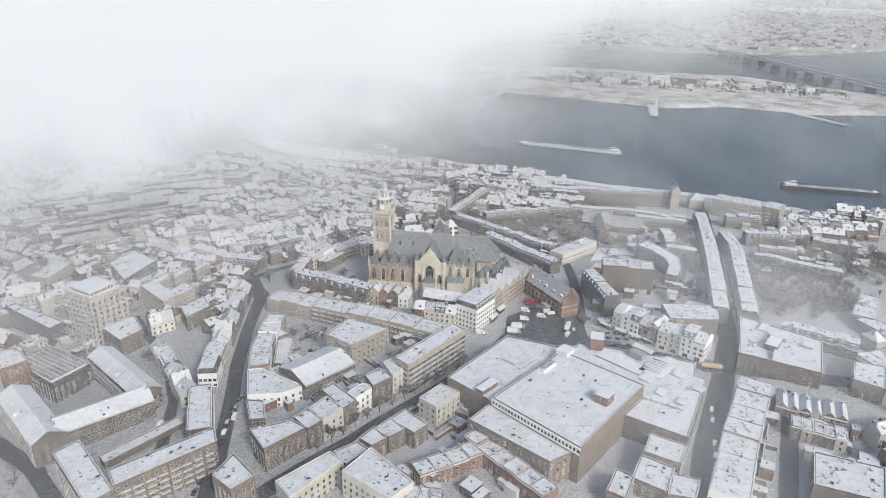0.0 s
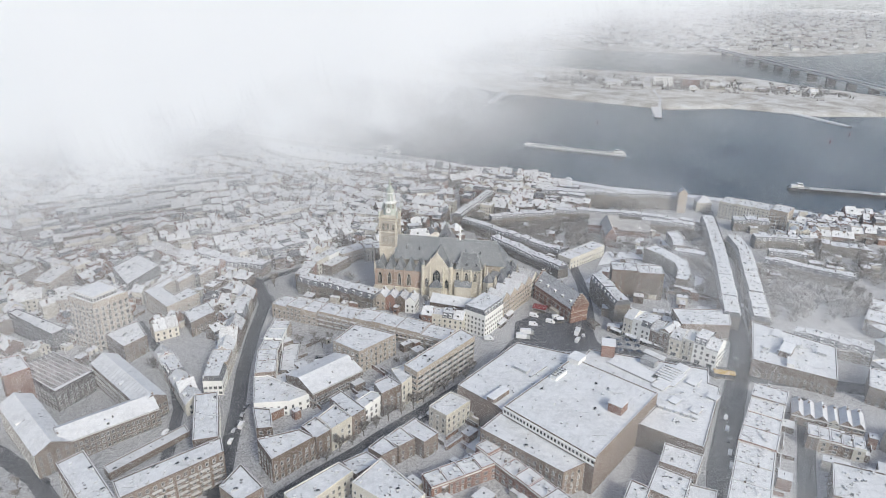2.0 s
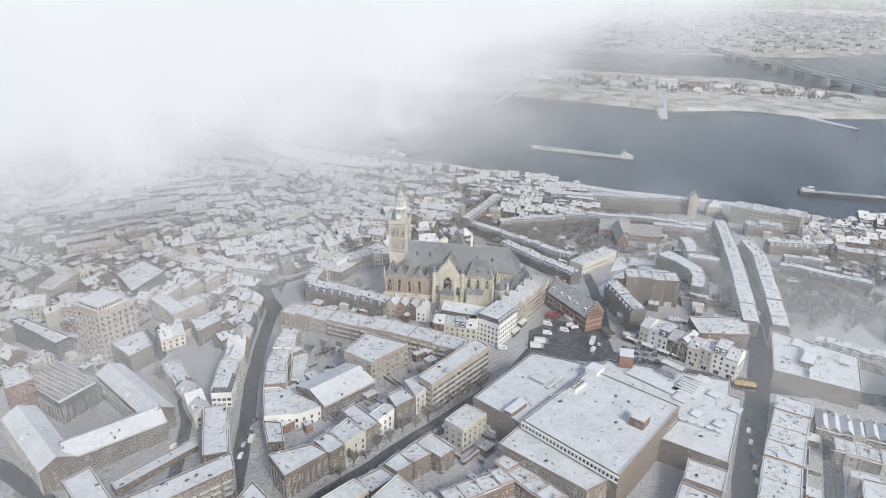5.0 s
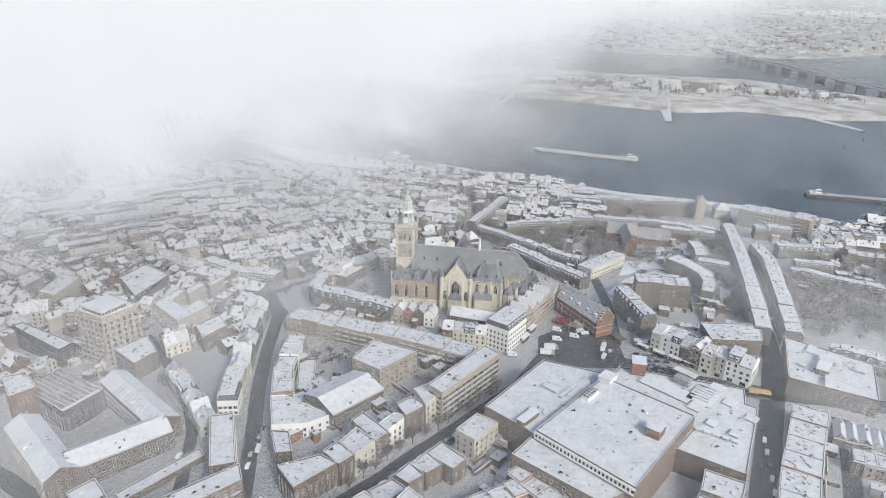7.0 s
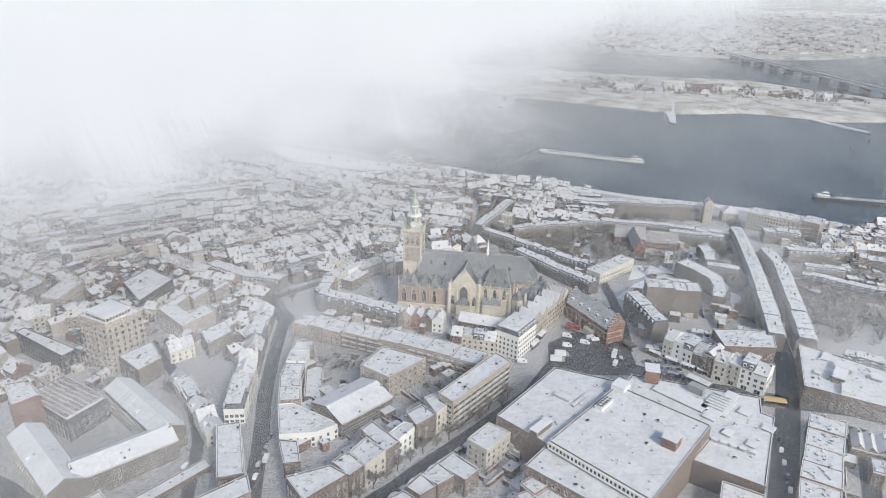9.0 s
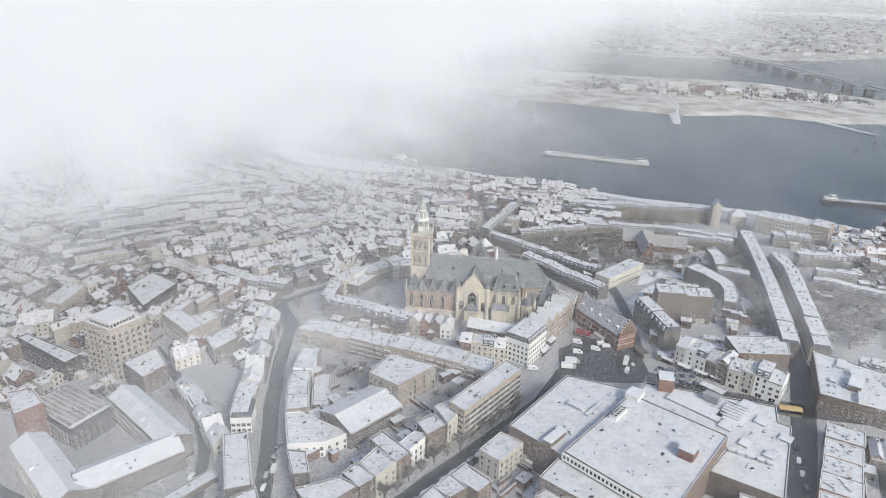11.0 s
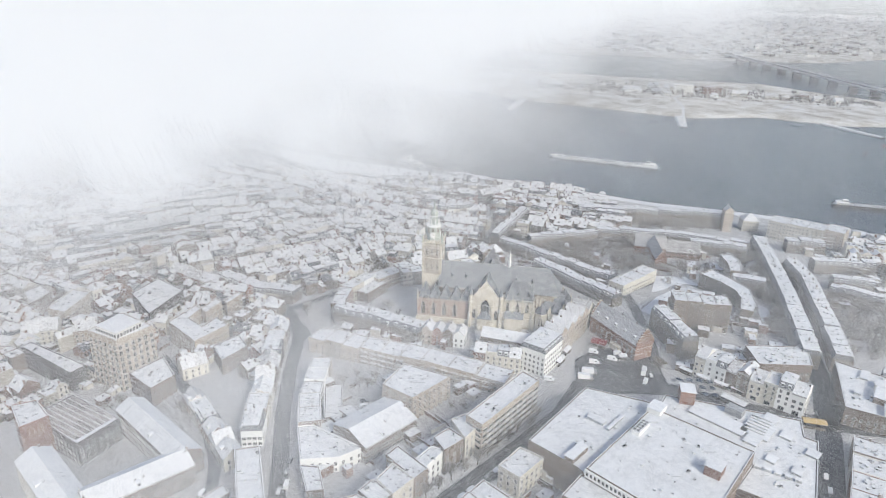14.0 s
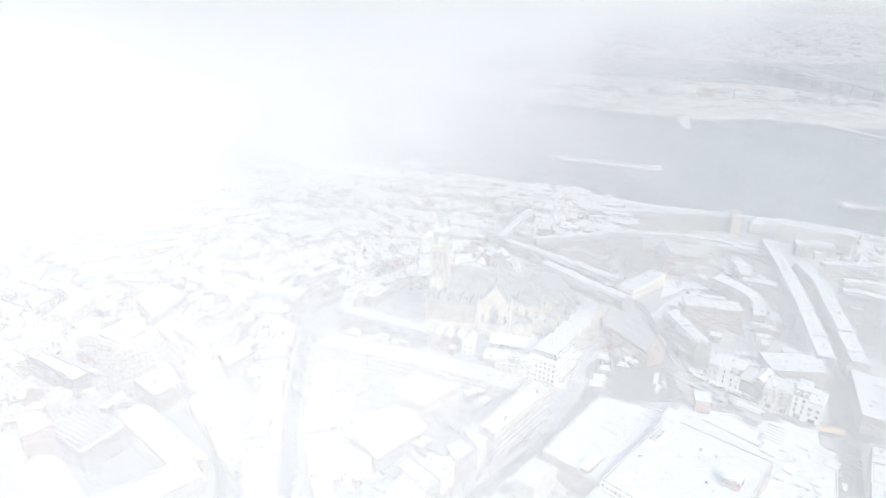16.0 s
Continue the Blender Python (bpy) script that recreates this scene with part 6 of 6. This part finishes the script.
def gardens(spots):
    s = Shape()
    shapes = [shrub_mesh(k) for k in range(4)]
    for cx, cy, sx, sy, n in spots:
        for _ in range(n):
            x, y, k = cx + rnd.uniform(-sx, sx), cy + rnd.uniform(-sy, sy), rnd.uniform(1.0, 2.3)
            if not free(x, y, .5):
                continue
            q = rnd.choice(shapes)
            m = pose(x, y, gz(x, y) - .1, 0, 0, rnd.uniform(0, 360)) @ Matrix.Scale(k, 4)
            s.add([m @ Vector(v) for v in q.v], q.f)
    tagged(new("garden_shrubs", s.mesh("garden_shrubs", TWIG)), "leafless brown shrubs and small trees in the snowy gardens", "shrubs", kind="stuff")


def grove(spots, label):
    """Bare trees standing too close to be told apart, in one object."""
    s = Shape()
    shapes = [shrub_mesh(10 + k) for k in range(5)]
    for cx, cy, sx, sy, n in spots:
        for _ in range(n):
            x, y, k = cx + rnd.uniform(-sx, sx), cy + rnd.uniform(-sy, sy), rnd.uniform(2.2, 3.6)
            if all((x - a) ** 2 + (y - b) ** 2 > (1 + c * .8) ** 2 for a, b, c in FOOT) and all(off_line(x, y, l) > w * .42 for l, w in LANES):
                q = rnd.choice(shapes)
                m = pose(x, y, gz(x, y) - .2, 0, 0, rnd.uniform(0, 360)) @ Matrix.Diagonal((k * .9, k * .9, k, 1))
                s.add([m @ Vector(v) for v in q.v], q.f)
    tagged(new("bare_grove", s.mesh("bare_grove", TWIG)), label, "trees", kind="stuff")


grove(((300, 115, 22, 40, 48), (275, 95, 12, 20, 12)), "brown leafless trees of the park behind the terrace")
grove(((172, 235, 30, 32, 44), (135, 240, 22, 22, 24), (205, 215, 10, 10, 5)), "brown leafless trees between the curved terraces")
grove(((250, 150, 6, 50, 26), (268, 215, 8, 40, 18), (285, 215, 7, 40, 12), (244, 100, 7, 18, 7)), "brown leafless trees along the long terraces")
grove(((375, 165, 45, 35, 50), (330, 90, 20, 20, 26), (90, 300, 12, 25, 16), (55, 250, 18, 14, 14)), "brown leafless trees of the back gardens")
grove(((215, 318, 60, 7, 26), (150, 298, 14, 8, 8)), "brown leafless trees below the quay terrace")
gardens(((270, 120, 45, 55, 60), (190, 235, 50, 55, 70), (225, 120, 30, 30, 30), (270, 215, 20, 60, 30), (10, 120, 40, 20, 14), (-60, 250, 90, 90, 45), (370, 160, 50, 50, 40), (30, 0, 30, 30, 10), (-140, 60, 40, 40, 18), (60, 230, 40, 30, 20)))


# ---- vehicles and market ----
def vehicle(x, y, turn, paint, van=False, label="", base=.22):
    l, w, h = (5.6, 2.0, 2.4) if van else (4.3, 1.75, 1.45)
    c = thing("van" if van else "car", pose(x, y, gz(x, y) + base, 0, 0, turn), label or ("white delivery van parked on the square" if van else "parked car dusted with snow"), "van" if van else "car", "parked vehicles")
    s = Shape()
    if van:
        s.extrude_y([(-l / 2, .35), (l / 2, .35), (l / 2, 1.1), (l / 2 - .9, 1.35), (l / 2 - 1.5, h), (-l / 2, h)], -w / 2, w / 2)
    else:
        s.extrude_y([(-l / 2, .3), (l / 2, .3), (l / 2, .75), (l / 2 - 1.2, .92), (l / 2 - 1.9, h), (-l / 2 + .9, h), (-l / 2 + .1, .95), (-l / 2, .9)], -w / 2, w / 2)
    part("body", s.mesh("body", paint), c)
    zt = 1.5 if van else 1.0
    part("windscreen", Shape().add([(l / 2 - (1.0 if van else 1.3), -w / 2 + .12, 1.4 if van else .98), (l / 2 - (1.0 if van else 1.3), w / 2 - .12, 1.4 if van else .98), (l / 2 - (1.43 if van else 1.8), w / 2 - .2, h - .12), (l / 2 - (1.43 if van else 1.8), -w / 2 + .2, h - .12)], [(0, 1, 2, 3)]).mesh("windscreen", GLASS), c)
    for sy in (-1, 1):
        part("side_window", Shape().box((l / 2 - 2.4) if van else -l / 2 + .8, (l / 2 - 1.5) if van else l / 2 - 1.9, sy * (w / 2) - .01, sy * (w / 2) + .01, zt, h - .25).mesh("side_window", GLASS), c)
        for sx in (-1, 1):
            a, b = sx * l * .31, sy * (w / 2 - .1)
            part("wheel", Shape().extrude_y([(a + .32 * math.cos(k * .785), .33 + .32 * math.sin(k * .785)) for k in range(8)], b - .1, b + .12).mesh("wheel", RUBBER), c)
    return c


for x, y, t, p, v in ((111, 77, -25, CAR_WHITE, True), (108.6, 65.7, -12, CAR_WHITE, True), (132, 46, 60, CAR_WHITE, True), (120, 69, -25, CAR_WHITE, True), (125, 75, 10, CAR_WHITE, True), (137, 52, 80, CAR_DARK, False),
                      (79, 48, -10, CAR_WHITE, True), (-50, -28, 85, CAR_WHITE, True), (-54, -62, 88, CAR_DARK, False), (-83, -40, 80, CAR_DARK, False), (-86, -30, 78, CAR_WHITE, False), (-20, 20, 20, CAR_DARK, False), (-20, 24, 20, CAR_DARK, False),
                      (-20, 28, 20, CAR_WHITE, False), (-20, 32, 20, CAR_DARK, False), (-14, -28, 40, CAR_WHITE, False), (-6, -22, 40, CAR_WHITE, False), (8, -12, 35, CAR_DARK, False), (12, -8, 35, CAR_DARK, False), (212, -20, 62, CAR_DARK, False), (196, -40, 62, CAR_DARK, False), (228, 20, 65, CAR_WHITE, True),
                      (168, 130, 60, CAR_DARK, False), (172, 136, 60, CAR_DARK, False), (225, 120, 40, CAR_DARK, False), (222, 126, 40, CAR_WHITE, False), (-131, -52, 140, CAR_WHITE, True), (-128, -60, 140, CAR_DARK, False), (262, 118, 70, CAR_DARK, False), (240, 140, 70, CAR_DARK, False)):
    vehicle(x, y, t, p, v)


for k in range(14):
    t = k / 13
    vehicle(-55.5 + 4 * t + rnd.uniform(-.3, .3), -100 + 88 * t + rnd.uniform(-1, 1), 84 + rnd.uniform(-3, 3), rnd.choice((CAR_DARK, CAR_DARK, CAR_DARK, CAR_WHITE)))
for k in range(9):
    vehicle(158 + 5.2 * k * .62 + 9, -92 + 5.2 * k * 1.7, 60, rnd.choice((CAR_DARK, CAR_WHITE)), base=.11)
for k in range(10):
    vehicle(254 + 8.5 * k * .42, 92 + 20 * k * .9, 69, rnd.choice((CAR_DARK, CAR_DARK, CAR_WHITE, CAR_RED)))
for k in range(12):
    vehicle(-4 + 4.2 * k, -68 + 4.0 * k, 44, rnd.choice((CAR_DARK, CAR_WHITE, CAR_DARK)))


def lorry(x, y, turn, label):
    c = thing("lorry", pose(x, y, gz(x, y) + .22, 0, 0, turn), label, "lorry", "parked vehicles")
    part("cargo_box", Shape().box(-4.2, 2.2, -1.25, 1.25, .9, 3.6).mesh("cargo_box", CAR_WHITE), c, "white cargo box with snow on top")
    part("snow_cover", Shape().box(-4.15, 2.15, -1.2, 1.2, 3.6, 3.75).mesh("snow_cover", SNOW), c)
    part("cab", Shape().extrude_y([(2.4, .5), (4.2, .5), (4.2, 1.6), (3.9, 2.7), (2.4, 2.7)], -1.15, 1.15).mesh("cab", METAL), c)
    part("windscreen", Shape().add([(4.17, -1, 1.75), (4.17, 1, 1.75), (3.96, 1, 2.55), (3.96, -1, 2.55)], [(0, 1, 2, 3)]).mesh("windscreen", GLASS), c)
    part("chassis", Shape().box(-4.1, 4.0, -.5, .5, .55, .9).mesh("chassis", DARK), c)
    for a in (-3, 3.2):
        for b in (-1.05, 1.05):
            part("wheel", Shape().extrude_y([(a + .48 * math.cos(k * .785), .48 + .48 * math.sin(k * .785)) for k in range(8)], b - .14, b + .14).mesh("wheel", RUBBER), c)


lorry(103, 54.5, -8, "white box lorry parked on the market square")
lorry(99.5, 49, -8, "white box lorry beside another on the market square")
lorry(134, 55, 65, "small white box lorry near the cafe terrace")


def stall(x, y, turn, w, d, mat, words, h=3.0, base=.22):
    s = thing("market_stall", pose(x, y, gz(x, y) + base, 0, 0, turn), f"market stall under a {words} canvas roof", "stall", "market stalls")
    part("canopy", Shape().extrude_x([(-d / 2, h - .5), (d / 2, h - .5), (d / 2, h - .35), (0, h + .5), (-d / 2, h - .35)], -w / 2, w / 2).mesh("canopy", mat), s)
    for a in (-1, 1):
        for b in (-1, 1):
            part("post", Shape().cone(a * (w / 2 - .2), b * (d / 2 - .2), 0, h - .5, .05, .05, 6).mesh("post", METAL), s)
    part("counter", Shape().box(-w / 2 + .4, w / 2 - .4, -d / 2 + .4, -d / 2 + 1.3, 0, .95).box(-w / 2 + .3, w / 2 - .3, -d / 2 + .3, -d / 2 + 1.4, .95, 1.0).mesh("counter", BARK), s)


for x, y, t in ((158, 55, -48), (165, 47.5, -46), (172, 41, -42), (179, 35.5, -40), (186, 30.5, -36), (193, 26, -32), (201, 22, -26)):
    stall(x, y, t, 7.5, 3.2, SNOW_FLAT, "snow-covered", 3.0)
stall(116.5, 86, -25, 9, 7, AWNING_RED, "dark red")
stall(88.4, 66, 55, 9, 4.5, SNOW_FLAT, "snow-covered")
stall(94.5, 77, 55, 8, 4.5, SNOW_FLAT, "snow-covered")
stall(126, 70, 10, 5, 4, SNOW_FLAT, "snow-covered")
def parasol(x, y, k):
    p = thing("parasol", pose(x, y, gz(x, y) + .22, 0, 0, 40 * k), "folded-out dark blue parasol on a cafe terrace", "parasol", "cafe parasols")
    part("pole", Shape().cone(0, 0, 0, 2.7, .05, .05, 6).mesh("pole", METAL), p)
    part("canopy", Shape().cone(0, 0, 2.2, 2.9, 1.9, .08, 8).mesh("canopy", NAVY), p)
    part("base", Shape().cone(0, 0, 0, .15, .4, .35, 8).mesh("base", CONCRETE), p)


for k in range(12):
    parasol(149 + 5.2 * (k % 4) + .8 * (k // 4), 33.5 + 6.2 * (k // 4) - .9 * (k % 4), k)
stall(204, 6, -15, 11, 5, OCHRE, "dull yellow", 4.0, .12)
stall(146, 64, -70, 9, 5, BARK, "brown", 3.2)
stall(172, 25, -50, 13, 5, SNOW_FLAT, "snow-covered", 3.5)


# ---- river: barges, quay ship, bridge, groynes ----
def barge(x, y, turn, length, label, house_at=-1, dark=False):
    b = thing("barge", pose(x, y, RIVER, 0, 0, turn), label, "ship", "barges on the river")
    w, k = 5.7, length / 2
    hull = Shape().prism([(-k, -w * .8), (k - 9, -w), (k - 3, -w * .6), (k, 0), (k - 3, w * .6), (k - 9, w), (-k, w * .8)], -.6, 2.2, 0)
    part("hull", hull.mesh("hull", DARK if dark else METAL), b, "long low steel hull")
    rim = [(-k, -w * .8), (k - 9, -w), (k - 3, -w * .6), (k, 0), (k - 3, w * .6), (k - 9, w), (-k, w * .8)]
    for q0, q1 in zip(rim, rim[1:]):
        d = (Vector(q1) - Vector(q0)).normalized()
        o = Vector((-d.y, d.x)) * .25
        part("gunwale", Shape().prism([tuple(Vector(q0) - o), tuple(Vector(q1) - o), tuple(Vector(q1) + o), tuple(Vector(q0) + o)], 1.7, 3.0).mesh("gunwale", DARK if dark else WHITE), b)
    part("deck", Shape().prism([(-k + .5, -w * .76), (k - 9, -w + .3), (k - 1, 0), (k - 9, w - .3), (-k + .5, w * .76)], 2.2, 2.35).mesh("deck", METAL), b)
    for i in range(8):
        u = -k + 22 + i * (length - 40) / 8
        part("hatch_cover", Shape().extrude_x([(-w + 1.2, 2.3), (w - 1.2, 2.3), (w - 1.2, 3.2), (0, 3.8), (-w + 1.2, 3.2)], u, u + (length - 40) / 8 - .6).mesh("hatch_cover", METAL), b)
    h = part("deckhouse", Shape().box(-k + 3, -k + 15, -4, 4, 2.3, 5.2, 0).box(-k + 2.6, -k + 15.4, -4.3, 4.3, 5.2, 5.4, 0).mesh("deckhouse", WHITE), b, "white deckhouse")
    for i in range(5):
        for sy in (-1, 1):
            part("porthole", Shape().box(-k + 4 + i * 2.2, -k + 5.2 + i * 2.2, sy * 4 - .04, sy * 4 + .04, 3.4, 4.5).mesh("porthole", GLASS), h)
    part("wheelhouse", Shape().box(-k + 9, -k + 14, -2.6, 2.6, 5.4, 6.3, 0).box(-k + 9.1, -k + 13.9, -2.5, 2.5, 6.3, 7.5, 1).box(-k + 8.7, -k + 14.3, -2.9, 2.9, 7.5, 7.8, 0).mesh("wheelhouse", WHITE, GLASS), b)
    part("mast", Shape().cone(k - 8, 0, 2.3, 9.5, .15, .08, 6).mesh("mast", METAL), b)
    part("bow_house", Shape().box(k - 9, k - 5, -2, 2, 2.3, 3.8).mesh("bow_house", WHITE), b)
    return b


barge(250, 575.7, 156.7, 136, "long grey river barge with white deckhouse under way")
barge(505.6, 395.5, -15.5, 103, "laden dark river barge with white deckhouse under way", dark=True)
barge(6, 556, -38, 34, "white passenger ship moored at the quay")


def bridge():
    b = thing("bridge", pose(0, 0, 0), "long road bridge on stone piers across the side channel", "bridge")
    a, c = Vector((955, 1760)), Vector((990, 1040))
    pts = [a.lerp(c, t) for t in np.linspace(-.05, 1.35, 15)]
    for p, q in zip(pts, pts[1:]):
        d = (q - p).normalized()
        s = Vector((-d.y, d.x)) * 14
        poly = [tuple(p - s), tuple(q - s), tuple(q + s), tuple(p + s)]
        part("deck", Shape().prism(poly[::-1] if s.x * d.y - s.y * d.x > 0 else poly, -3, 0, 0).mesh("deck", CONCRETE), b)
        e = s * .82
        part("roadway", Shape().prism([tuple(p - e), tuple(q - e), tuple(q + e), tuple(p + e)], 0.02, .2).mesh("roadway", ASPHALT), b)
        for sg in (-1, 1):
            o = s * (.97 * sg)
            n = s.normalized() * .4
            part("parapet", Shape().prism([tuple(p + o - n), tuple(q + o - n), tuple(q + o + n), tuple(p + o + n)], 0.02, 1.4).mesh("parapet", SNOW), b)
        part("pier", Shape().prism([tuple(p + d * -3 - s * .8), tuple(p + d * 3 - s * .8), tuple(p + d * 3 + s * .8), tuple(p + d * -3 + s * .8)], -24, -3).mesh("pier", BRICK_DARK), b)


bridge()


def groyne(x0, y0, x1, y1, w=12):
    a, b = Vector((x0, y0)), Vector((x1, y1))
    d = (b - a).normalized()
    s = Vector((-d.y, d.x)) * w / 2
    sh = Shape().prism([tuple(a - s * 1.3), tuple(b - s * 2), tuple(b + s * 2), tuple(a + s * 1.3)], -22, -14.2, 0, [tuple(a - s * .6), tuple(b - s), tuple(b + s), tuple(a + s * .6)])
    tagged(new("groyne", sh.mesh("groyne", PAVING)), "stone groyne dusted with snow reaching into the river", "groyne")


groyne(175, 919, 215, 1025)
groyne(441, 799, 470, 895, 16)
groyne(735, 745, 700, 850)


for x, y in ((330, 760), (640, 640), (700, 690)):
    b = thing("buoy", pose(x, y, RIVER), "small red river buoy afloat", "buoy", "river buoys")
    part("float", Shape().cone(0, 0, -.5, .8, 1.3, 1.2, 10).mesh("float", CAR_RED), b)
    part("tower", Shape().cone(0, 0, .8, 4.0, .8, .25, 8).mesh("tower", CAR_RED), b)


# ---- river meadow, quay wall, island and far shore ----
meadow = Shape().add([(x, y, gz(x, y) + .5) for x, y in ((-165, 605), (-100, 565), (-20, 527), (45, 497), (10, 488), (-60, 498), (-110, 520), (-150, 560))], [tuple(range(8))])
tagged(new("meadow", meadow.mesh("meadow", SNOW)), "smooth snow-covered river park lawn", "lawn", kind="structure")

for ring_ in ([(157.4, 133.4), (175.8, 156.1), (197.3, 174.2), (205.8, 174.3), (218.6, 162.0), (190.5, 160.8), (173.6, 144.5), (164.3, 123.7)],
              [(190.2, 197.5), (211.6, 195.7), (216.8, 177.4), (201.0, 183.2), (185.1, 169.2), (175.5, 165.3)],
              [(243.1, 145.1), (247.0, 136.5), (237.9, 112.2), (227.8, 108.4)]):
    lawn = Shape().add([(x, y, gz(x, y) + .35) for x, y in ring_], [tuple(range(len(ring_)))])
    tagged(new("lawn", lawn.mesh("lawn", SNOW)), "smooth snow-covered lawn between brick flats", "lawn", kind="structure")
street([(55, 508), (122, 466), (196, 429), (250, 398), (316, 376), (374, 352), (425, 312), (450, 268)], 11, SNOW, "promenade", "snow-covered quay promenade along the river", .4)
street([(58, 516), (122, 474), (196, 436), (250, 405), (317, 384), (373, 361), (432, 318), (462, 272)], 1.2, BRICK_DARK, "quay_wall", "dark stone quay wall along the river", 1.0)
house(297, 317, -10, 8, 9, 22, "cross", (BRICK_PALE, "pale brick"), False)
house(321, 322, -12, 14, 14, 13, "hip", (PLASTER, "cream plastered"), False)
house(126.7, 302, -20, 13, 9, 9, "hip", (BRICK_GREY, "weathered brown brick"), False)
house(154, 312, -20, 16, 12, 11, "hip", (BRICK_GREY, "weathered brown brick"), False)
house(212, 434, -25, 7, 7, 10, "hip", (BRICK_DARK, "dark brick"), False)

for x, y, w, d, h, t, wall, st in ((455, 1125, 40, 14, 9, -20, (WHITE, "white"), "hip"), (562, 1128, 38, 16, 17, -14, (WHITE, "white"), "flat"), (612, 1105, 36, 16, 16, -14, (BRICK_RED, "red brick"), "flat"), (660, 1085, 30, 14, 10, -14, (PLASTER, "cream"), "gable"),
                                   (715, 1065, 24, 12, 9, -10, (PLASTER, "cream"), "gable"), (310, 1175, 26, 12, 9, -25, (BRICK_BROWN, "brown brick"), "gable"), (835, 1035, 16, 12, 8, 0, (WHITE, "white"), "gable"), (800, 1050, 14, 10, 8, 0, (WHITE, "white"), "gable"),
                                   (520, 1185, 22, 12, 9, -15, (WHITE, "white"), "gable"), (545, 1165, 18, 11, 9, -15, (PLASTER, "cream"), "gable"), (590, 1180, 40, 10, 7, -10, (BRICK_BROWN, "brown brick"), "flat"), (500, 1110, 20, 10, 8, -14, (BRICK_BROWN, "brown brick"), "gable"), (515, 1085, 14, 9, 7, -14, (WHITE, "white"), "gable")):
    house(x, y, t, w, d, h, st, wall, False, "island houses")
for _ in range(34):
    x = rnd.uniform(290, 880)
    y = np.interp(x, [290, 560, 880], [1185, 1125, 1035]) + rnd.uniform(-35, 45)
    if free(x, y, 9):
        if rnd.random() < .55:
            house(x, y, rnd.uniform(-30, 0), rnd.uniform(9, 18), rnd.uniform(8, 11), rnd.uniform(6, 9), rnd.choice(("gable", "hip", "flat")), rnd.choice(WALLS), False, "island houses")
        else:
            tree(x, y, rnd.randrange(3), rnd.uniform(1.1, 1.7))
for _ in range(70):
    x = rnd.uniform(260, 880)
    y = np.interp(x, [260, 560, 880], [1190, 1130, 1035]) + rnd.uniform(-30, 70)
    tree(x, y, rnd.randrange(3), rnd.uniform(1.1, 1.9))


def hedges():
    """Low hedges, shrubs and garden plots on the island, in one object."""
    s = Shape()
    for _ in range(420):
        x = rnd.uniform(250, 900)
        y = np.interp(x, [250, 560, 900], [1195, 1128, 1030]) + rnd.gauss(0, 32)
        g, r = gz(x, y), rnd.uniform(1.5, 4)
        for k in range(4):
            u, v = rnd.gauss(0, r), rnd.gauss(0, r)
            s.cone(x + u, y + v, g - .3, g + rnd.uniform(1.5, 5), r * .5, r * .15, 6)
    tagged(new("hedges", s.mesh("hedges", BARK)), "dark bare hedges and shrubs between island gardens", "hedges", kind="stuff")


hedges()
street([(170, 1050), (300, 1100), (430, 1040), (560, 1065), (700, 1010), (880, 990)], 5, PAVING, "path", "pale snowy path over the meadow", .25)
street([(470, 880), (500, 960), (520, 1060), (560, 1110)], 5, PAVING, "path", "pale snowy path over the meadow", .25)
street([(610, 900), (680, 950), (720, 1000)], 4, PAVING, "path", "pale snowy path over the meadow", .25)


def far_town(name, n, label, area):
    """Hundreds of far houses, pitched roofs and walls, in one object."""
    s = Shape()
    for _ in range(n):
        x, y = area()
        if y < float(np.interp(x, LENT_X, LENT_Y)) + 90:
            continue
        w, d, h = rnd.uniform(9, 34), rnd.uniform(8, 12), rnd.uniform(5, 8)
        c, si = math.cos(a := rnd.choice((.3, -.25, 1.2)) + rnd.uniform(-.1, .1)), math.sin(a)
        g = gz(x, y)
        q = [(x + u * c - v * si, y + u * si + v * c) for u, v in ((-w / 2, -d / 2), (w / 2, -d / 2), (w / 2, d / 2), (-w / 2, d / 2))]
        s.prism(q, g - 1, g + h, rnd.choice((0, 0, 2)))
        r = [((q[0][0] + q[3][0]) / 2, (q[0][1] + q[3][1]) / 2), ((q[1][0] + q[2][0]) / 2, (q[1][1] + q[2][1]) / 2)]
        s.add([(*p, g + h) for p in q] + [(*p, g + h + 4) for p in r], [(0, 1, 5, 4), (2, 3, 4, 5), (1, 2, 5), (3, 0, 4)], 1)
    tagged(new(name, s.mesh(name, BRICK_BROWN, SNOW_ROOF, WHITE)), label, "town", kind="stuff")


far_town("far_town", 2200, "distant snowy suburb of brick and white houses", lambda: (rnd.uniform(300, 4300), 1850 + 2900 * rnd.random() ** 1.3))


def far_woods():
    s = Shape()
    for _ in range(1500):
        x, y = rnd.uniform(200, 4300), 1900 + 2900 * rnd.random() ** 1.4
        if y < float(np.interp(x, LENT_X, LENT_Y)) + 60:
            continue
        r, h, g = rnd.uniform(3, 8), rnd.uniform(6, 13), gz(x, y)
        for k in range(5):
            u, v, w = rnd.gauss(0, r * .5), rnd.gauss(0, r * .5), h * rnd.uniform(.4, 1)
            s.cone(x + u, y + v, g + w * .3, g + w, r * .35, .3, 5)
    tagged(new("far_woods", s.mesh("far_woods", TWIG)), "distant bare hedges and copses", "trees", kind="stuff")


far_woods()
